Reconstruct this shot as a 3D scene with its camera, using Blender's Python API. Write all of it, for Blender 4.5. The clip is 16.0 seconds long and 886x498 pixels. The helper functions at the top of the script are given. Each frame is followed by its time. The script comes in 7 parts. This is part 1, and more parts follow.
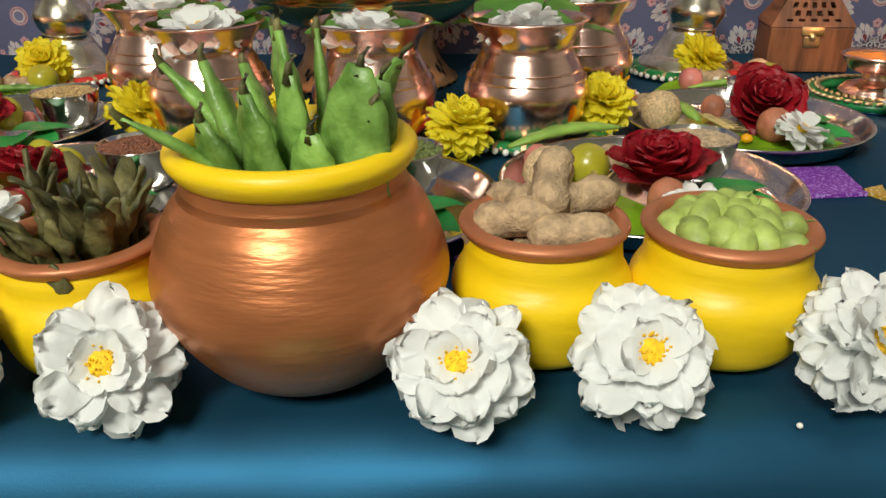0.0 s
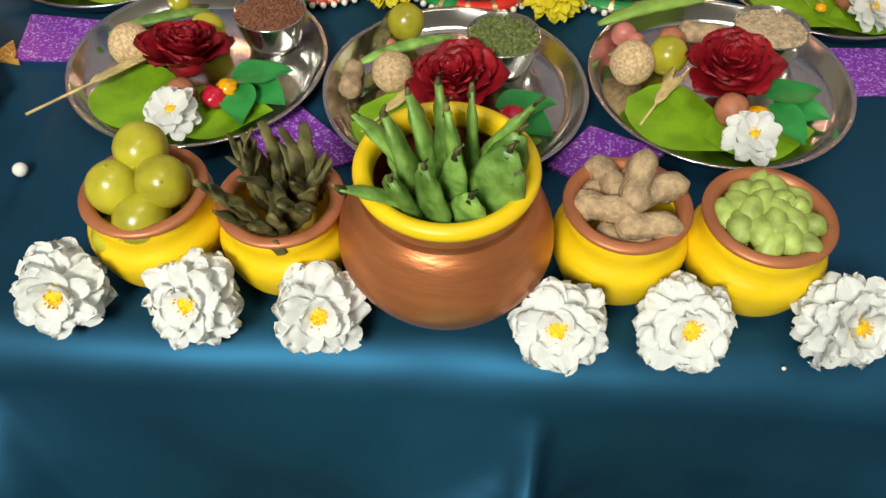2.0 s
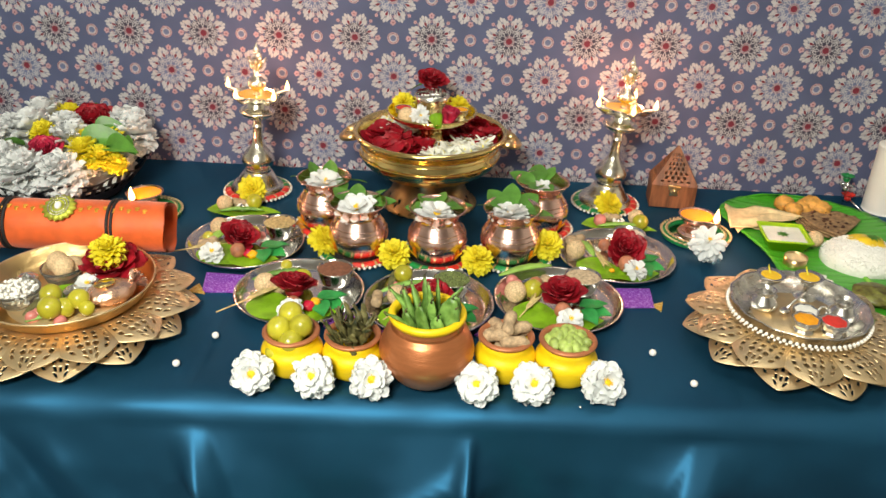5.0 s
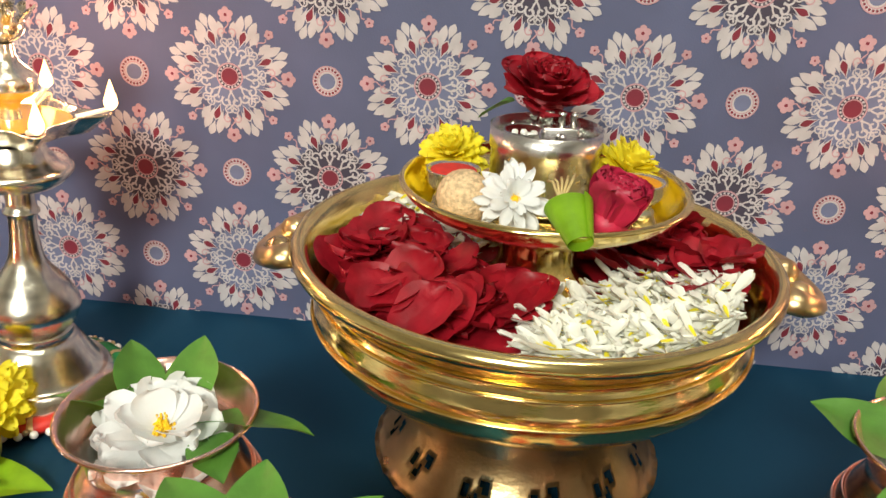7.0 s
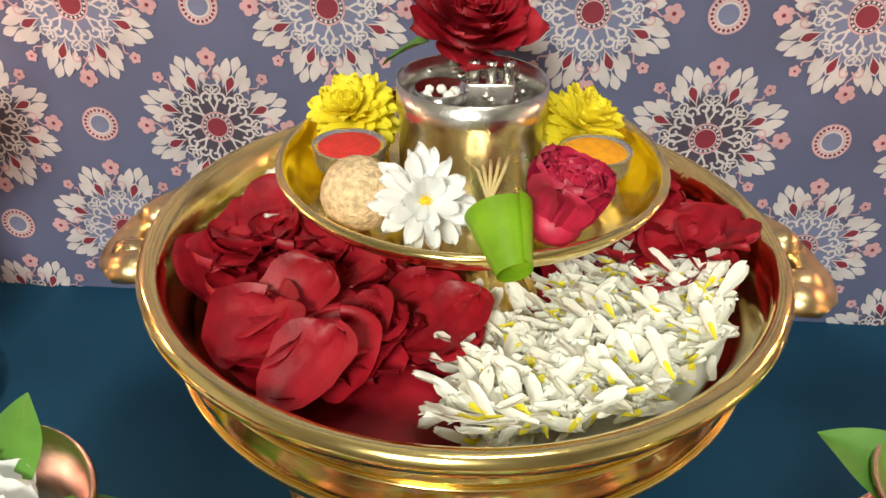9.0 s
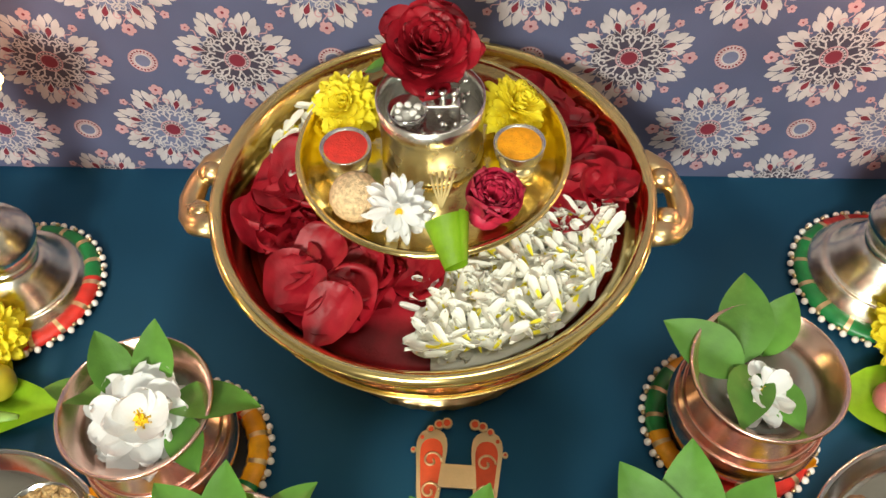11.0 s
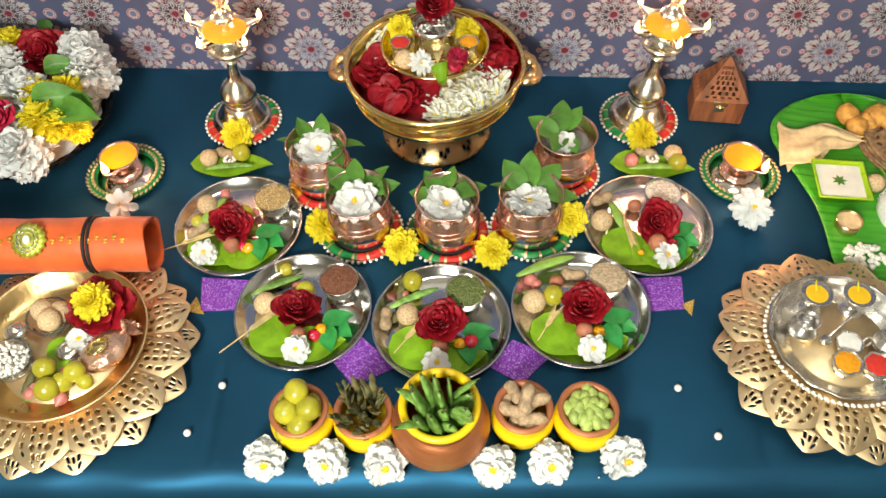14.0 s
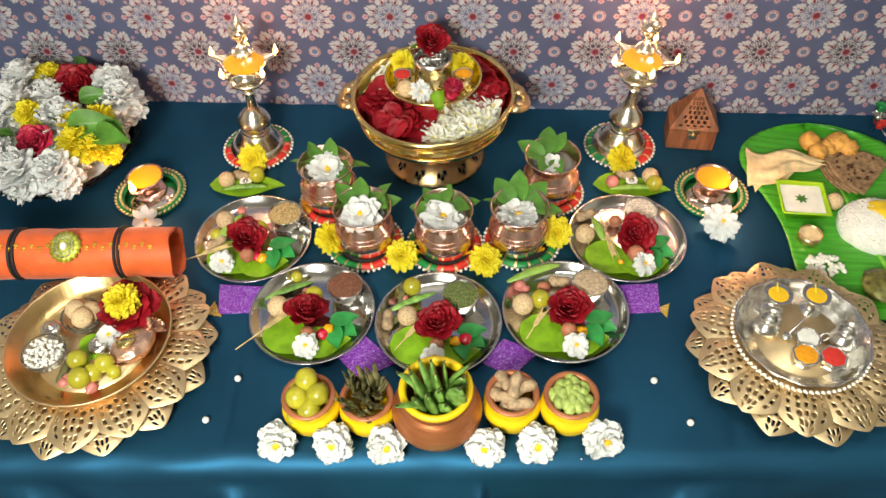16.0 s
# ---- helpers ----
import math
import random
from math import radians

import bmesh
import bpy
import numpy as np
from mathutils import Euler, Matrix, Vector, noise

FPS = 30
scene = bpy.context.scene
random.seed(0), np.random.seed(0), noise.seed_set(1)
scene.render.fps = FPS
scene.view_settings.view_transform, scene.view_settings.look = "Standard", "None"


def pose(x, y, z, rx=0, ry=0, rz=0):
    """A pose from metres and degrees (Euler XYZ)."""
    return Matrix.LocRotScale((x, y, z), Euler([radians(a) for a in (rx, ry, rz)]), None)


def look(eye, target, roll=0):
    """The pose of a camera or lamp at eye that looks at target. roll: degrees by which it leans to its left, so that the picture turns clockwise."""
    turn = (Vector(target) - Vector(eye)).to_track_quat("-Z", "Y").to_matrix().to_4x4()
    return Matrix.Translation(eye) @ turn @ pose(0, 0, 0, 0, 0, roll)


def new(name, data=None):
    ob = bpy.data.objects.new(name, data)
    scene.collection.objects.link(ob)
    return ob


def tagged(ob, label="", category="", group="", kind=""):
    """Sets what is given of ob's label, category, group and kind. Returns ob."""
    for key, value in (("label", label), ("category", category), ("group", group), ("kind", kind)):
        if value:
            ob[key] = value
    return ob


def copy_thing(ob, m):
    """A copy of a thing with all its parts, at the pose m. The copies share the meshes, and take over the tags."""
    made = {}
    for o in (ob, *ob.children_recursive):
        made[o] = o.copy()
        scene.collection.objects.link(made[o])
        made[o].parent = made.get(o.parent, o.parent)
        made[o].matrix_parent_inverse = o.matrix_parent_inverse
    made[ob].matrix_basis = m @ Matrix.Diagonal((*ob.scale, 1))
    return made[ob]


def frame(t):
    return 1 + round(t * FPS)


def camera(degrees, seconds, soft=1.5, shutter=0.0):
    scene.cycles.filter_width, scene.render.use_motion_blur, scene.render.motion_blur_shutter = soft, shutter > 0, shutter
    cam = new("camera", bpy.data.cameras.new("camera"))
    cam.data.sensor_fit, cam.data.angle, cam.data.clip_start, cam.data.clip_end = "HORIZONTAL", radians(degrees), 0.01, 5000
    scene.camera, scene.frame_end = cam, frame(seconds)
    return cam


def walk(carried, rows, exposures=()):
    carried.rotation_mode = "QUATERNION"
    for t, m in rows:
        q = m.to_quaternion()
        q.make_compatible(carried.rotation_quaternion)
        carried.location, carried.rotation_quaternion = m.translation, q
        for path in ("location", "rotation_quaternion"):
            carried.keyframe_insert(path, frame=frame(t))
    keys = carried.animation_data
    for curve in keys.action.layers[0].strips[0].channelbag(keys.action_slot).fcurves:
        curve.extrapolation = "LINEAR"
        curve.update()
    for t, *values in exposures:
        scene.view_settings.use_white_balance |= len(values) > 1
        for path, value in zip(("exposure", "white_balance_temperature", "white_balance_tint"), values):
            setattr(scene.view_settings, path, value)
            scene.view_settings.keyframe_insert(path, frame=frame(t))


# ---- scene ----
cam = camera(57.7, 16.0)
PATH = [
    (0, (0.063, -0.313, 0.168), (-0.016, 1.502, -0.667), -0.6),
    (0.5, (0.11, -0.301, 0.172), (-0.003, 1.513, -0.663), -0.4),
    (1, (0.119, -0.308, 0.177), (-0.044, 1.501, -0.658), -1.0),
    (1.5, (0.08, -0.33, 0.221), (-0.085, 1.364, -0.83), -0.4),
    (2, (0.024, -0.308, 0.346), (-0.097, 0.941, -1.212), 0.4),
    (2.5, (0.009, -0.339, 0.437), (-0.057, 0.681, -1.282), 1.2),
    (3, (0.003, -0.447, 0.492), (-0.02, 0.566, -1.232), 1.0),
    (3.5, (0.036, -0.634, 0.537), (-0.008, 0.676, -0.973), 1.5),
    (4, (0.049, -0.781, 0.556), (-0.021, 0.756, -0.722), 2.1),
    (4.5, (0.051, -0.827, 0.568), (-0.036, 0.87, -0.486), 2.0),
    (5, (0.047, -0.791, 0.555), (-0.03, 0.977, -0.376), 2.1),
    (5.2, (0.049, -0.74, 0.541), (-0.043, 1.036, -0.374), 2.1),
    (7.3, (-0.053, 0.118, 0.246), (-0.238, 1.959, -0.512), 2.6),
    (7.5, (-0.054, 0.138, 0.234), (-0.239, 1.986, -0.509), 2.0),
    (8, (-0.039, 0.159, 0.234), (-0.178, 2.005, -0.522), 1.2),
    (8.5, (-0.032, 0.162, 0.256), (-0.128, 1.945, -0.645), 1.3),
    (8.7, (-0.031, 0.161, 0.269), (-0.115, 1.907, -0.702), 1.4),
    (10.8, (-0.01, 0.171, 0.436), (-0.086, 1.38, -1.155), -1.3),
    (11, (-0.007, 0.143, 0.464), (-0.095, 1.313, -1.155), -2.4),
    (11.5, (0.006, 0.002, 0.561), (-0.101, 1.089, -1.114), -4.3),
    (12, (0.002, -0.185, 0.633), (-0.114, 0.931, -1.022), -3.3),
    (12.5, (0.009, -0.285, 0.688), (-0.105, 0.873, -0.938), -2.3),
    (13, (0.03, -0.309, 0.757), (-0.076, 0.83, -0.883), -2.1),
    (13.5, (0.033, -0.36, 0.813), (-0.061, 0.795, -0.817), -1.6),
    (14, (0.041, -0.415, 0.843), (-0.06, 0.775, -0.761), -2.1),
    (14.5, (0.045, -0.459, 0.862), (-0.052, 0.791, -0.696), -2.0),
    (15, (0.057, -0.491, 0.869), (-0.052, 0.782, -0.669), -2.5),
    (15.5, (0.055, -0.511, 0.875), (-0.051, 0.769, -0.659), -1.9),
    (16, (0.053, -0.526, 0.881), (-0.054, 0.775, -0.634), -1.9),
]
walk(cam, [(t, look(eye, target, roll)) for t, eye, target, roll in PATH],
     exposures=[(0, -0.5), (1.5, -0.46), (3, -0.1), (5, 0.0), (8, 0.15), (12, 0.2), (16, 0.05)])


# ---------------------------------------------------------------- world and light
world = bpy.data.worlds.new("room_world")
scene.world = world
world.use_nodes = True
bg = world.node_tree.nodes["Background"]
bg.inputs[0].default_value = (0.75, 0.8, 0.9, 1)
bg.inputs[1].default_value = 0.25


def area_lamp(name, loc, target, size, size_y, power, colour):
    data = bpy.data.lights.new(name, "AREA")
    data.shape, data.size, data.size_y, data.energy, data.color = "RECTANGLE", size, size_y, power, colour
    ob = new(name, data)
    ob.matrix_world = look(loc, target)
    return ob


area_lamp("room_lamp", (-0.3, -1.15, 1.08), (-0.02, 0.0, -0.08), 0.42, 0.32, 37.0, (1.0, 0.99, 0.86))
# overhead fill, added with no known fixture, to lift the whole setting
area_lamp("ceiling_panel_light", (0.2, -0.1, 1.98), (0.1, 0.2, 0.0), 0.7, 0.7, 14.0, (1.0, 0.99, 0.88))


# ---------------------------------------------------------------- materials
def material(name, colour, rough=0.5, metal=0.0, vary=0.12, scale=40.0, bump=0.1, bump_scale=300.0, second=None, random_tint=0.0, sheen=0.0, coat=0.0, trans=0.0, stretch=None, sss=0.0, thin=0.0):
    m = bpy.data.materials.new(name)
    m.use_nodes = True
    nt = m.node_tree
    b = nt.nodes["Principled BSDF"]
    co = nt.nodes.new("ShaderNodeTexCoord")
    vec = co.outputs["Object"]
    if stretch:
        mp = nt.nodes.new("ShaderNodeMapping")
        mp.inputs["Scale"].default_value = stretch
        nt.links.new(vec, mp.inputs["Vector"])
        vec = mp.outputs["Vector"]
    n1 = nt.nodes.new("ShaderNodeTexNoise")
    n1.inputs["Scale"].default_value, n1.inputs["Detail"].default_value = scale, 4
    nt.links.new(vec, n1.inputs["Vector"])
    ramp = nt.nodes.new("ShaderNodeMix")
    ramp.data_type = "RGBA"
    dark = tuple(c * (1 - vary) for c in colour)
    lite = second or tuple(min(1, c * (1 + vary)) for c in colour)
    ramp.inputs[6].default_value, ramp.inputs[7].default_value = (*dark, 1), (*lite, 1)
    rr = nt.nodes.new("ShaderNodeMapRange")
    rr.inputs[1].default_value, rr.inputs[2].default_value = 0.35, 0.65
    nt.links.new(n1.outputs[0], rr.inputs[0])
    nt.links.new(rr.outputs[0], ramp.inputs[0])
    col = ramp.outputs[2]
    if random_tint:
        info, hsv, mr = nt.nodes.new("ShaderNodeObjectInfo"), nt.nodes.new("ShaderNodeHueSaturation"), nt.nodes.new("ShaderNodeMapRange")
        mr.inputs[3].default_value, mr.inputs[4].default_value = 1 - random_tint, 1 + random_tint
        nt.links.new(info.outputs["Random"], mr.inputs[0])
        nt.links.new(mr.outputs[0], hsv.inputs["Value"])
        nt.links.new(col, hsv.inputs["Color"])
        col = hsv.outputs[0]
    nt.links.new(col, b.inputs["Base Color"])
    b.inputs["Metallic"].default_value = metal
    n2 = nt.nodes.new("ShaderNodeTexNoise")
    n2.inputs["Scale"].default_value, n2.inputs["Detail"].default_value = bump_scale, 3
    nt.links.new(vec, n2.inputs["Vector"])
    rg = nt.nodes.new("ShaderNodeMapRange")
    rg.inputs[3].default_value, rg.inputs[4].default_value = max(0.02, rough - 0.06 - 0.1 * rough), min(1, rough + 0.06 + 0.1 * rough)
    nt.links.new(n1.outputs[0], rg.inputs[0])
    nt.links.new(rg.outputs[0], b.inputs["Roughness"])
    if bump:
        bp = nt.nodes.new("ShaderNodeBump")
        bp.inputs["Strength"].default_value, bp.inputs["Distance"].default_value = bump, 0.001
        nt.links.new(n2.outputs[0], bp.inputs["Height"])
        nt.links.new(bp.outputs[0], b.inputs["Normal"])
    if sheen:
        b.inputs["Sheen Weight"].default_value = sheen
    if coat:
        b.inputs["Coat Weight"].default_value, b.inputs["Coat Roughness"].default_value = coat, 0.15
    if trans:
        b.inputs["Transmission Weight"].default_value = trans
    if thin:
        tr, ms, out = nt.nodes.new("ShaderNodeBsdfTranslucent"), nt.nodes.new("ShaderNodeMixShader"), nt.nodes["Material Output"]
        nt.links.new(col, tr.inputs["Color"])
        ms.inputs[0].default_value = thin
        nt.links.new(b.outputs[0], ms.inputs[1])
        nt.links.new(tr.outputs[0], ms.inputs[2])
        nt.links.new(ms.outputs[0], out.inputs["Surface"])
    if sss:
        b.inputs["Subsurface Weight"].default_value, b.inputs["Subsurface Scale"].default_value = sss, 0.004
    return m


def glowing(name, colour, strength):
    m = bpy.data.materials.new(name)
    m.use_nodes = True
    b = m.node_tree.nodes["Principled BSDF"]
    b.inputs["Base Color"].default_value = (*colour, 1)
    b.inputs["Emission Color"].default_value, b.inputs["Emission Strength"].default_value = (*colour, 1), strength
    return m




def satin(name, deep, shine, rough, share):
    """A woven satin: a deep matt ground under a coloured gloss."""
    m = material(name, deep, 0.6, 0.0, 0.3, 6, 0.08, 1800)
    nt = m.node_tree
    b, out = nt.nodes["Principled BSDF"], nt.nodes["Material Output"]
    b.inputs["Specular IOR Level"].default_value = 0.15
    gl, mx = nt.nodes.new("ShaderNodeBsdfAnisotropic"), nt.nodes.new("ShaderNodeMixShader")
    gl.inputs["Color"].default_value = (*shine, 1)
    gl.inputs["Roughness"].default_value = rough
    nt.links.new(b.inputs["Normal"].links[0].from_socket, gl.inputs["Normal"])
    mx.inputs[0].default_value = share
    nt.links.new(b.outputs[0], mx.inputs[1])
    nt.links.new(gl.outputs[0], mx.inputs[2])
    nt.links.new(mx.outputs[0], out.inputs["Surface"])
    return m


SATIN = satin("teal_satin", (0.0052, 0.033, 0.063), (0.03, 0.20, 0.40), 0.5, 0.25)
WALLCLOTH = material("printed_backdrop_ground", (0.078, 0.092, 0.175), 0.7, 0.0, 0.15, 9, 0.15, 900)
PRINT_WHITE = material("printed_white", (0.44, 0.42, 0.44), 0.7, 0, 0.12, 60, 0.1, 900)
PRINT_DARK = material("printed_dark", (0.042, 0.036, 0.062), 0.7, 0, 0.1, 60, 0.1, 900)
PRINT_PINK = material("printed_pink", (0.43, 0.26, 0.29), 0.7, 0, 0.12, 60, 0.1, 900)
PRINT_RED = material("printed_red", (0.16, 0.012, 0.03), 0.7, 0, 0.12, 60, 0.1, 900)
PLASTER = material("wall_paint", (0.78, 0.75, 0.69), 0.8, 0, 0.05, 3, 0.2, 200)
TILE = material("grey_floor_tile", (0.2, 0.195, 0.19), 0.3, 0, 0.12, 12, 0.05, 120)
COPPER = material("polished_copper", (0.95, 0.64, 0.55), 0.22, 1.0, 0.08, 30, 0.08, 260, stretch=(1, 1, 6))
BRASS = material("polished_brass", (0.93, 0.72, 0.3), 0.15, 1.0, 0.1, 25, 0.06, 200, stretch=(1, 1, 5))
BRASS_DULL = material("dull_brass", (0.74, 0.54, 0.28), 0.3, 1.0, 0.15, 40, 0.2, 300)
GOLD = material("brushed_gold_metal", (0.76, 0.58, 0.34), 0.44, 0.95, 0.1, 40, 0.1, 500)
STEEL = material("polished_steel", (0.7, 0.69, 0.67), 0.14, 1.0, 0.06, 30, 0.05, 200)
SILVER = material("silver", (0.76, 0.74, 0.7), 0.26, 1.0, 0.1, 50, 0.15, 400)
CLAY_COPPER = material("copper_painted_clay", (0.5, 0.175, 0.066), 0.36, 0.6, 0.12, 25, 0.3, 90, stretch=(1, 1, 6))
CLAY_RIM = material("copper_painted_rim", (0.42, 0.15, 0.065), 0.42, 0.35, 0.15, 40, 0.3, 150)
YELLOW_PAINT = material("yellow_paint", (0.83, 0.56, 0.006), 0.42, 0.0, 0.06, 30, 0.2, 90, stretch=(1, 1, 5))
ROSE = material("rose_petal_red", (0.31, 0.005, 0.015), 0.5, 0, 0.3, 60, 0.2, 500, thin=0.2)
ROSE_PINK = material("rose_petal_pink", (0.42, 0.014, 0.05), 0.5, 0, 0.35, 60, 0.2, 500)
WHITE_PETAL = material("white_petal", (0.87, 0.885, 0.88), 0.65, 0, 0.02, 80, 0.15, 600, thin=0.32)
YELLOW_PETAL = material("yellow_petal", (0.97, 0.86, 0.05), 0.65, 0, 0.06, 80, 0.15, 600, thin=0.4)
FLOWER_HEART = material("flower_heart_yellow", (0.85, 0.5, 0.01), 0.7, 0, 0.25, 400, 0.5, 900)
GREEN_BEAN = material("green_bean", (0.125, 0.275, 0.04), 0.42, 0, 0.4, 90, 0.5, 400, second=(0.22, 0.39, 0.085), random_tint=0.3)
BEAN_DARK = material("dark_bean", (0.05, 0.06, 0.016), 0.6, 0, 0.5, 90, 0.5, 500, second=(0.17, 0.15, 0.05), random_tint=0.3)
LEAF = material("green_leaf", (0.095, 0.25, 0.035), 0.42, 0, 0.25, 40, 0.25, 300, random_tint=0.15, thin=0.2)
LEAF_LIGHT = material("light_betel_leaf", (0.23, 0.44, 0.014), 0.4, 0, 0.25, 40, 0.25, 300, random_tint=0.12, thin=0.2)
LEAF_GREEN = material("plastic_green_leaf", (0.025, 0.24, 0.05), 0.4, 0, 0.25, 60, 0.2, 300, random_tint=0.15)
BANANA = material("banana_leaf", (0.06, 0.33, 0.02), 0.3, 0, 0.22, 12, 0.4, 60, stretch=(1, 14, 1))
BANANA_RIB = material("banana_leaf_rib", (0.2, 0.5, 0.05), 0.35, 0, 0.2, 40, 0.2, 200)
AMLA = material("gooseberry", (0.42, 0.38, 0.025), 0.32, 0, 0.2, 50, 0.1, 300, random_tint=0.12, coat=0.3)
CHICKPEA = material("green_chickpea", (0.33, 0.42, 0.10), 0.5, 0, 0.25, 120, 0.25, 500, random_tint=0.15)
PEANUT = material("peanut_shell", (0.4, 0.28, 0.165), 0.8, 0, 0.3, 220, 0.9, 700, random_tint=0.12)
SWEET = material("sesame_ball", (0.62, 0.44, 0.25), 0.8, 0, 0.3, 500, 0.9, 900, random_tint=0.1)
ARECA = material("areca_nut", (0.36, 0.13, 0.07), 0.55, 0, 0.3, 100, 0.3, 400, random_tint=0.15)
PEARL = material("pearl", (0.86, 0.82, 0.76), 0.15, 0, 0.04, 80, 0.0, 200, coat=0.6)
GREEN_RIBBON = material("green_ribbon", (0.01, 0.2, 0.05), 0.35, 0, 0.2, 90, 0.2, 900)
RED_RIBBON = material("red_ribbon", (0.6, 0.03, 0.02), 0.35, 0, 0.2, 90, 0.2, 900)
ORANGE_RIBBON = material("yellow_ribbon", (0.8, 0.35, 0.01), 0.4, 0, 0.2, 90, 0.2, 900)
ORANGE_CLOTH = material("orange_brocade", (0.72, 0.115, 0.02), 0.5, 0, 0.15, 40, 0.35, 1200, sheen=0.2)
BLACK_BAND = material("black_elastic", (0.012, 0.011, 0.012), 0.7, 0, 0.2, 80, 0.3, 800)
WOOD = material("carved_sheesham_wood", (0.2, 0.075, 0.03), 0.5, 0, 0.4, 20, 0.3, 200, stretch=(8, 1, 1))
FLAME = glowing("flame", (1.0, 0.6, 0.2), 9.0)
OIL = material("lamp_oil", (0.75, 0.3, 0.01), 0.08, 0, 0.1, 30, 0.0, 100, coat=0.5)
KUMKUM = material("red_powder", (0.6, 0.03, 0.02), 0.9, 0, 0.15, 200, 0.6, 900)
TURMERIC = material("turmeric_powder", (0.8, 0.32, 0.005), 0.9, 0, 0.15, 200, 0.6, 900)
TEAL_SILK = material("turquoise_silk", (0.01, 0.4, 0.3), 0.26, 0, 0.15, 30, 0.5, 260, coat=0.2)
STRAW = material("coir_mat", (0.42, 0.25, 0.11), 0.85, 0, 0.3, 200, 0.8, 600)
BENCH_BLACK = material("black_board", (0.018, 0.02, 0.028), 0.42, 0, 0.3, 60, 0.2, 500)
RICE_WHITE = material("white_rice", (0.82, 0.8, 0.74), 0.6, 0, 0.05, 200, 0.6, 600)
GLASS = material("clear_glass", (0.95, 0.97, 0.96), 0.05, 0, 0.01, 20, 0.0, 100, trans=0.95)


def glitter(name, colour):
    m = material(name, colour, 0.4, 0.3, 0.25, 200, 0.0)
    nt = m.node_tree
    v, r, mix = nt.nodes.new("ShaderNodeTexVoronoi"), nt.nodes.new("ShaderNodeMapRange"), nt.nodes.new("ShaderNodeBump")
    v.inputs["Scale"].default_value = 900
    co = nt.nodes.new("ShaderNodeTexCoord")
    nt.links.new(co.outputs["Object"], v.inputs["Vector"])
    nt.links.new(v.outputs["Color"], mix.inputs["Height"])
    mix.inputs["Strength"].default_value, mix.inputs["Distance"].default_value = 1.0, 0.002
    # sparkle put into the colour: random cells are painted lighter
    sep, mc = nt.nodes.new("ShaderNodeSeparateColor"), nt.nodes.new("ShaderNodeMix")
    nt.links.new(v.outputs["Color"], sep.inputs[0])
    r.inputs[1].default_value, r.inputs[2].default_value = 0.72, 0.95
    nt.links.new(sep.outputs[0], r.inputs[0])
    mc.data_type = "RGBA"
    mc.inputs[6].default_value, mc.inputs[7].default_value = (*colour, 1), (*[min(1, 0.45 + c) for c in colour], 1)
    nt.links.new(r.outputs[0], mc.inputs[0])
    nt.links.new(mc.outputs[2], nt.nodes["Principled BSDF"].inputs["Base Color"])
    nt.links.new(mix.outputs[0], nt.nodes["Principled BSDF"].inputs["Normal"])
    return m


PURPLE_GLITTER = glitter("purple_glitter_foam", (0.3, 0.05, 0.55))
GOLD_GLITTER = glitter("gold_glitter_foam", (0.7, 0.4, 0.04))


# ---------------------------------------------------------------- building helpers
def part(name, bm, mat, parent=None, label="", smooth=True, m=None):
    """Links a bmesh as one mesh object, under a thing or a part."""
    me = bpy.data.meshes.new(name)
    if smooth:
        for f in bm.faces:
            f.smooth = True
    bm.to_mesh(me)
    bm.free()
    mats = mat if isinstance(mat, (list, tuple)) else [mat]
    for one in mats:
        me.materials.append(one)
    ob = new(name, me)
    if parent:
        ob.parent = parent
    if m is not None:
        ob.matrix_basis = m
    if label:
        ob["label"] = label
    return ob


def shared(name, me, parent=None, m=None):
    """One more object on a mesh that exists."""
    ob = new(name, me)
    if parent:
        ob.parent = parent
    if m is not None:
        ob.matrix_basis = m
    return ob


def thing(name, m, label, category, group="", kind=""):
    ob = new(name)
    ob.empty_display_size = 0.02
    ob.matrix_basis = m
    return tagged(ob, label, category, group, kind)


def lathe(profile, seg=48, wave=0.0, lobes=0, bm=None, at=(0, 0, 0), closed=False):
    """A turned body: (radius, height) pairs from the outside foot round to the inside."""
    bm = bm or bmesh.new()
    rings = []
    for r, z in profile:
        if r < 1e-5:
            rings.append([bm.verts.new((at[0], at[1], z + at[2]))])
        else:
            rings.append([bm.verts.new((at[0] + r * (1 + wave * math.cos(lobes * a)) * math.cos(a), at[1] + r * (1 + wave * math.cos(lobes * a)) * math.sin(a), z + at[2])) for a in (2 * math.pi * i / seg for i in range(seg))])
    pairs = list(zip(rings, rings[1:]))
    if closed:
        pairs.append((rings[-1], rings[0]))
    for a, b in pairs:
        n = max(len(a), len(b))
        for i in range(n):
            q = [a[i % len(a)], a[(i + 1) % len(a)], b[(i + 1) % len(b)], b[i % len(b)]]
            q = list(dict.fromkeys(q))
            if len(q) > 2:
                bm.faces.new(q)
    return bm


def smooth_profile(points, steps=5):
    """A rounder profile through the given (radius, height) pairs."""
    out = []
    n = len(points)
    for i in range(n - 1):
        p0, p1, p2, p3 = (Vector(points[max(0, min(n - 1, i + k))]) for k in (-1, 0, 1, 2))
        for s in range(steps):
            t = s / steps
            v = 0.5 * (2 * p1 + (p2 - p0) * t + (2 * p0 - 5 * p1 + 4 * p2 - p3) * t * t + (3 * p1 - p0 - 3 * p2 + p3) * t ** 3)
            out.append((max(0.0, v.x), v.y))
    out.append(tuple(points[-1]))
    return out


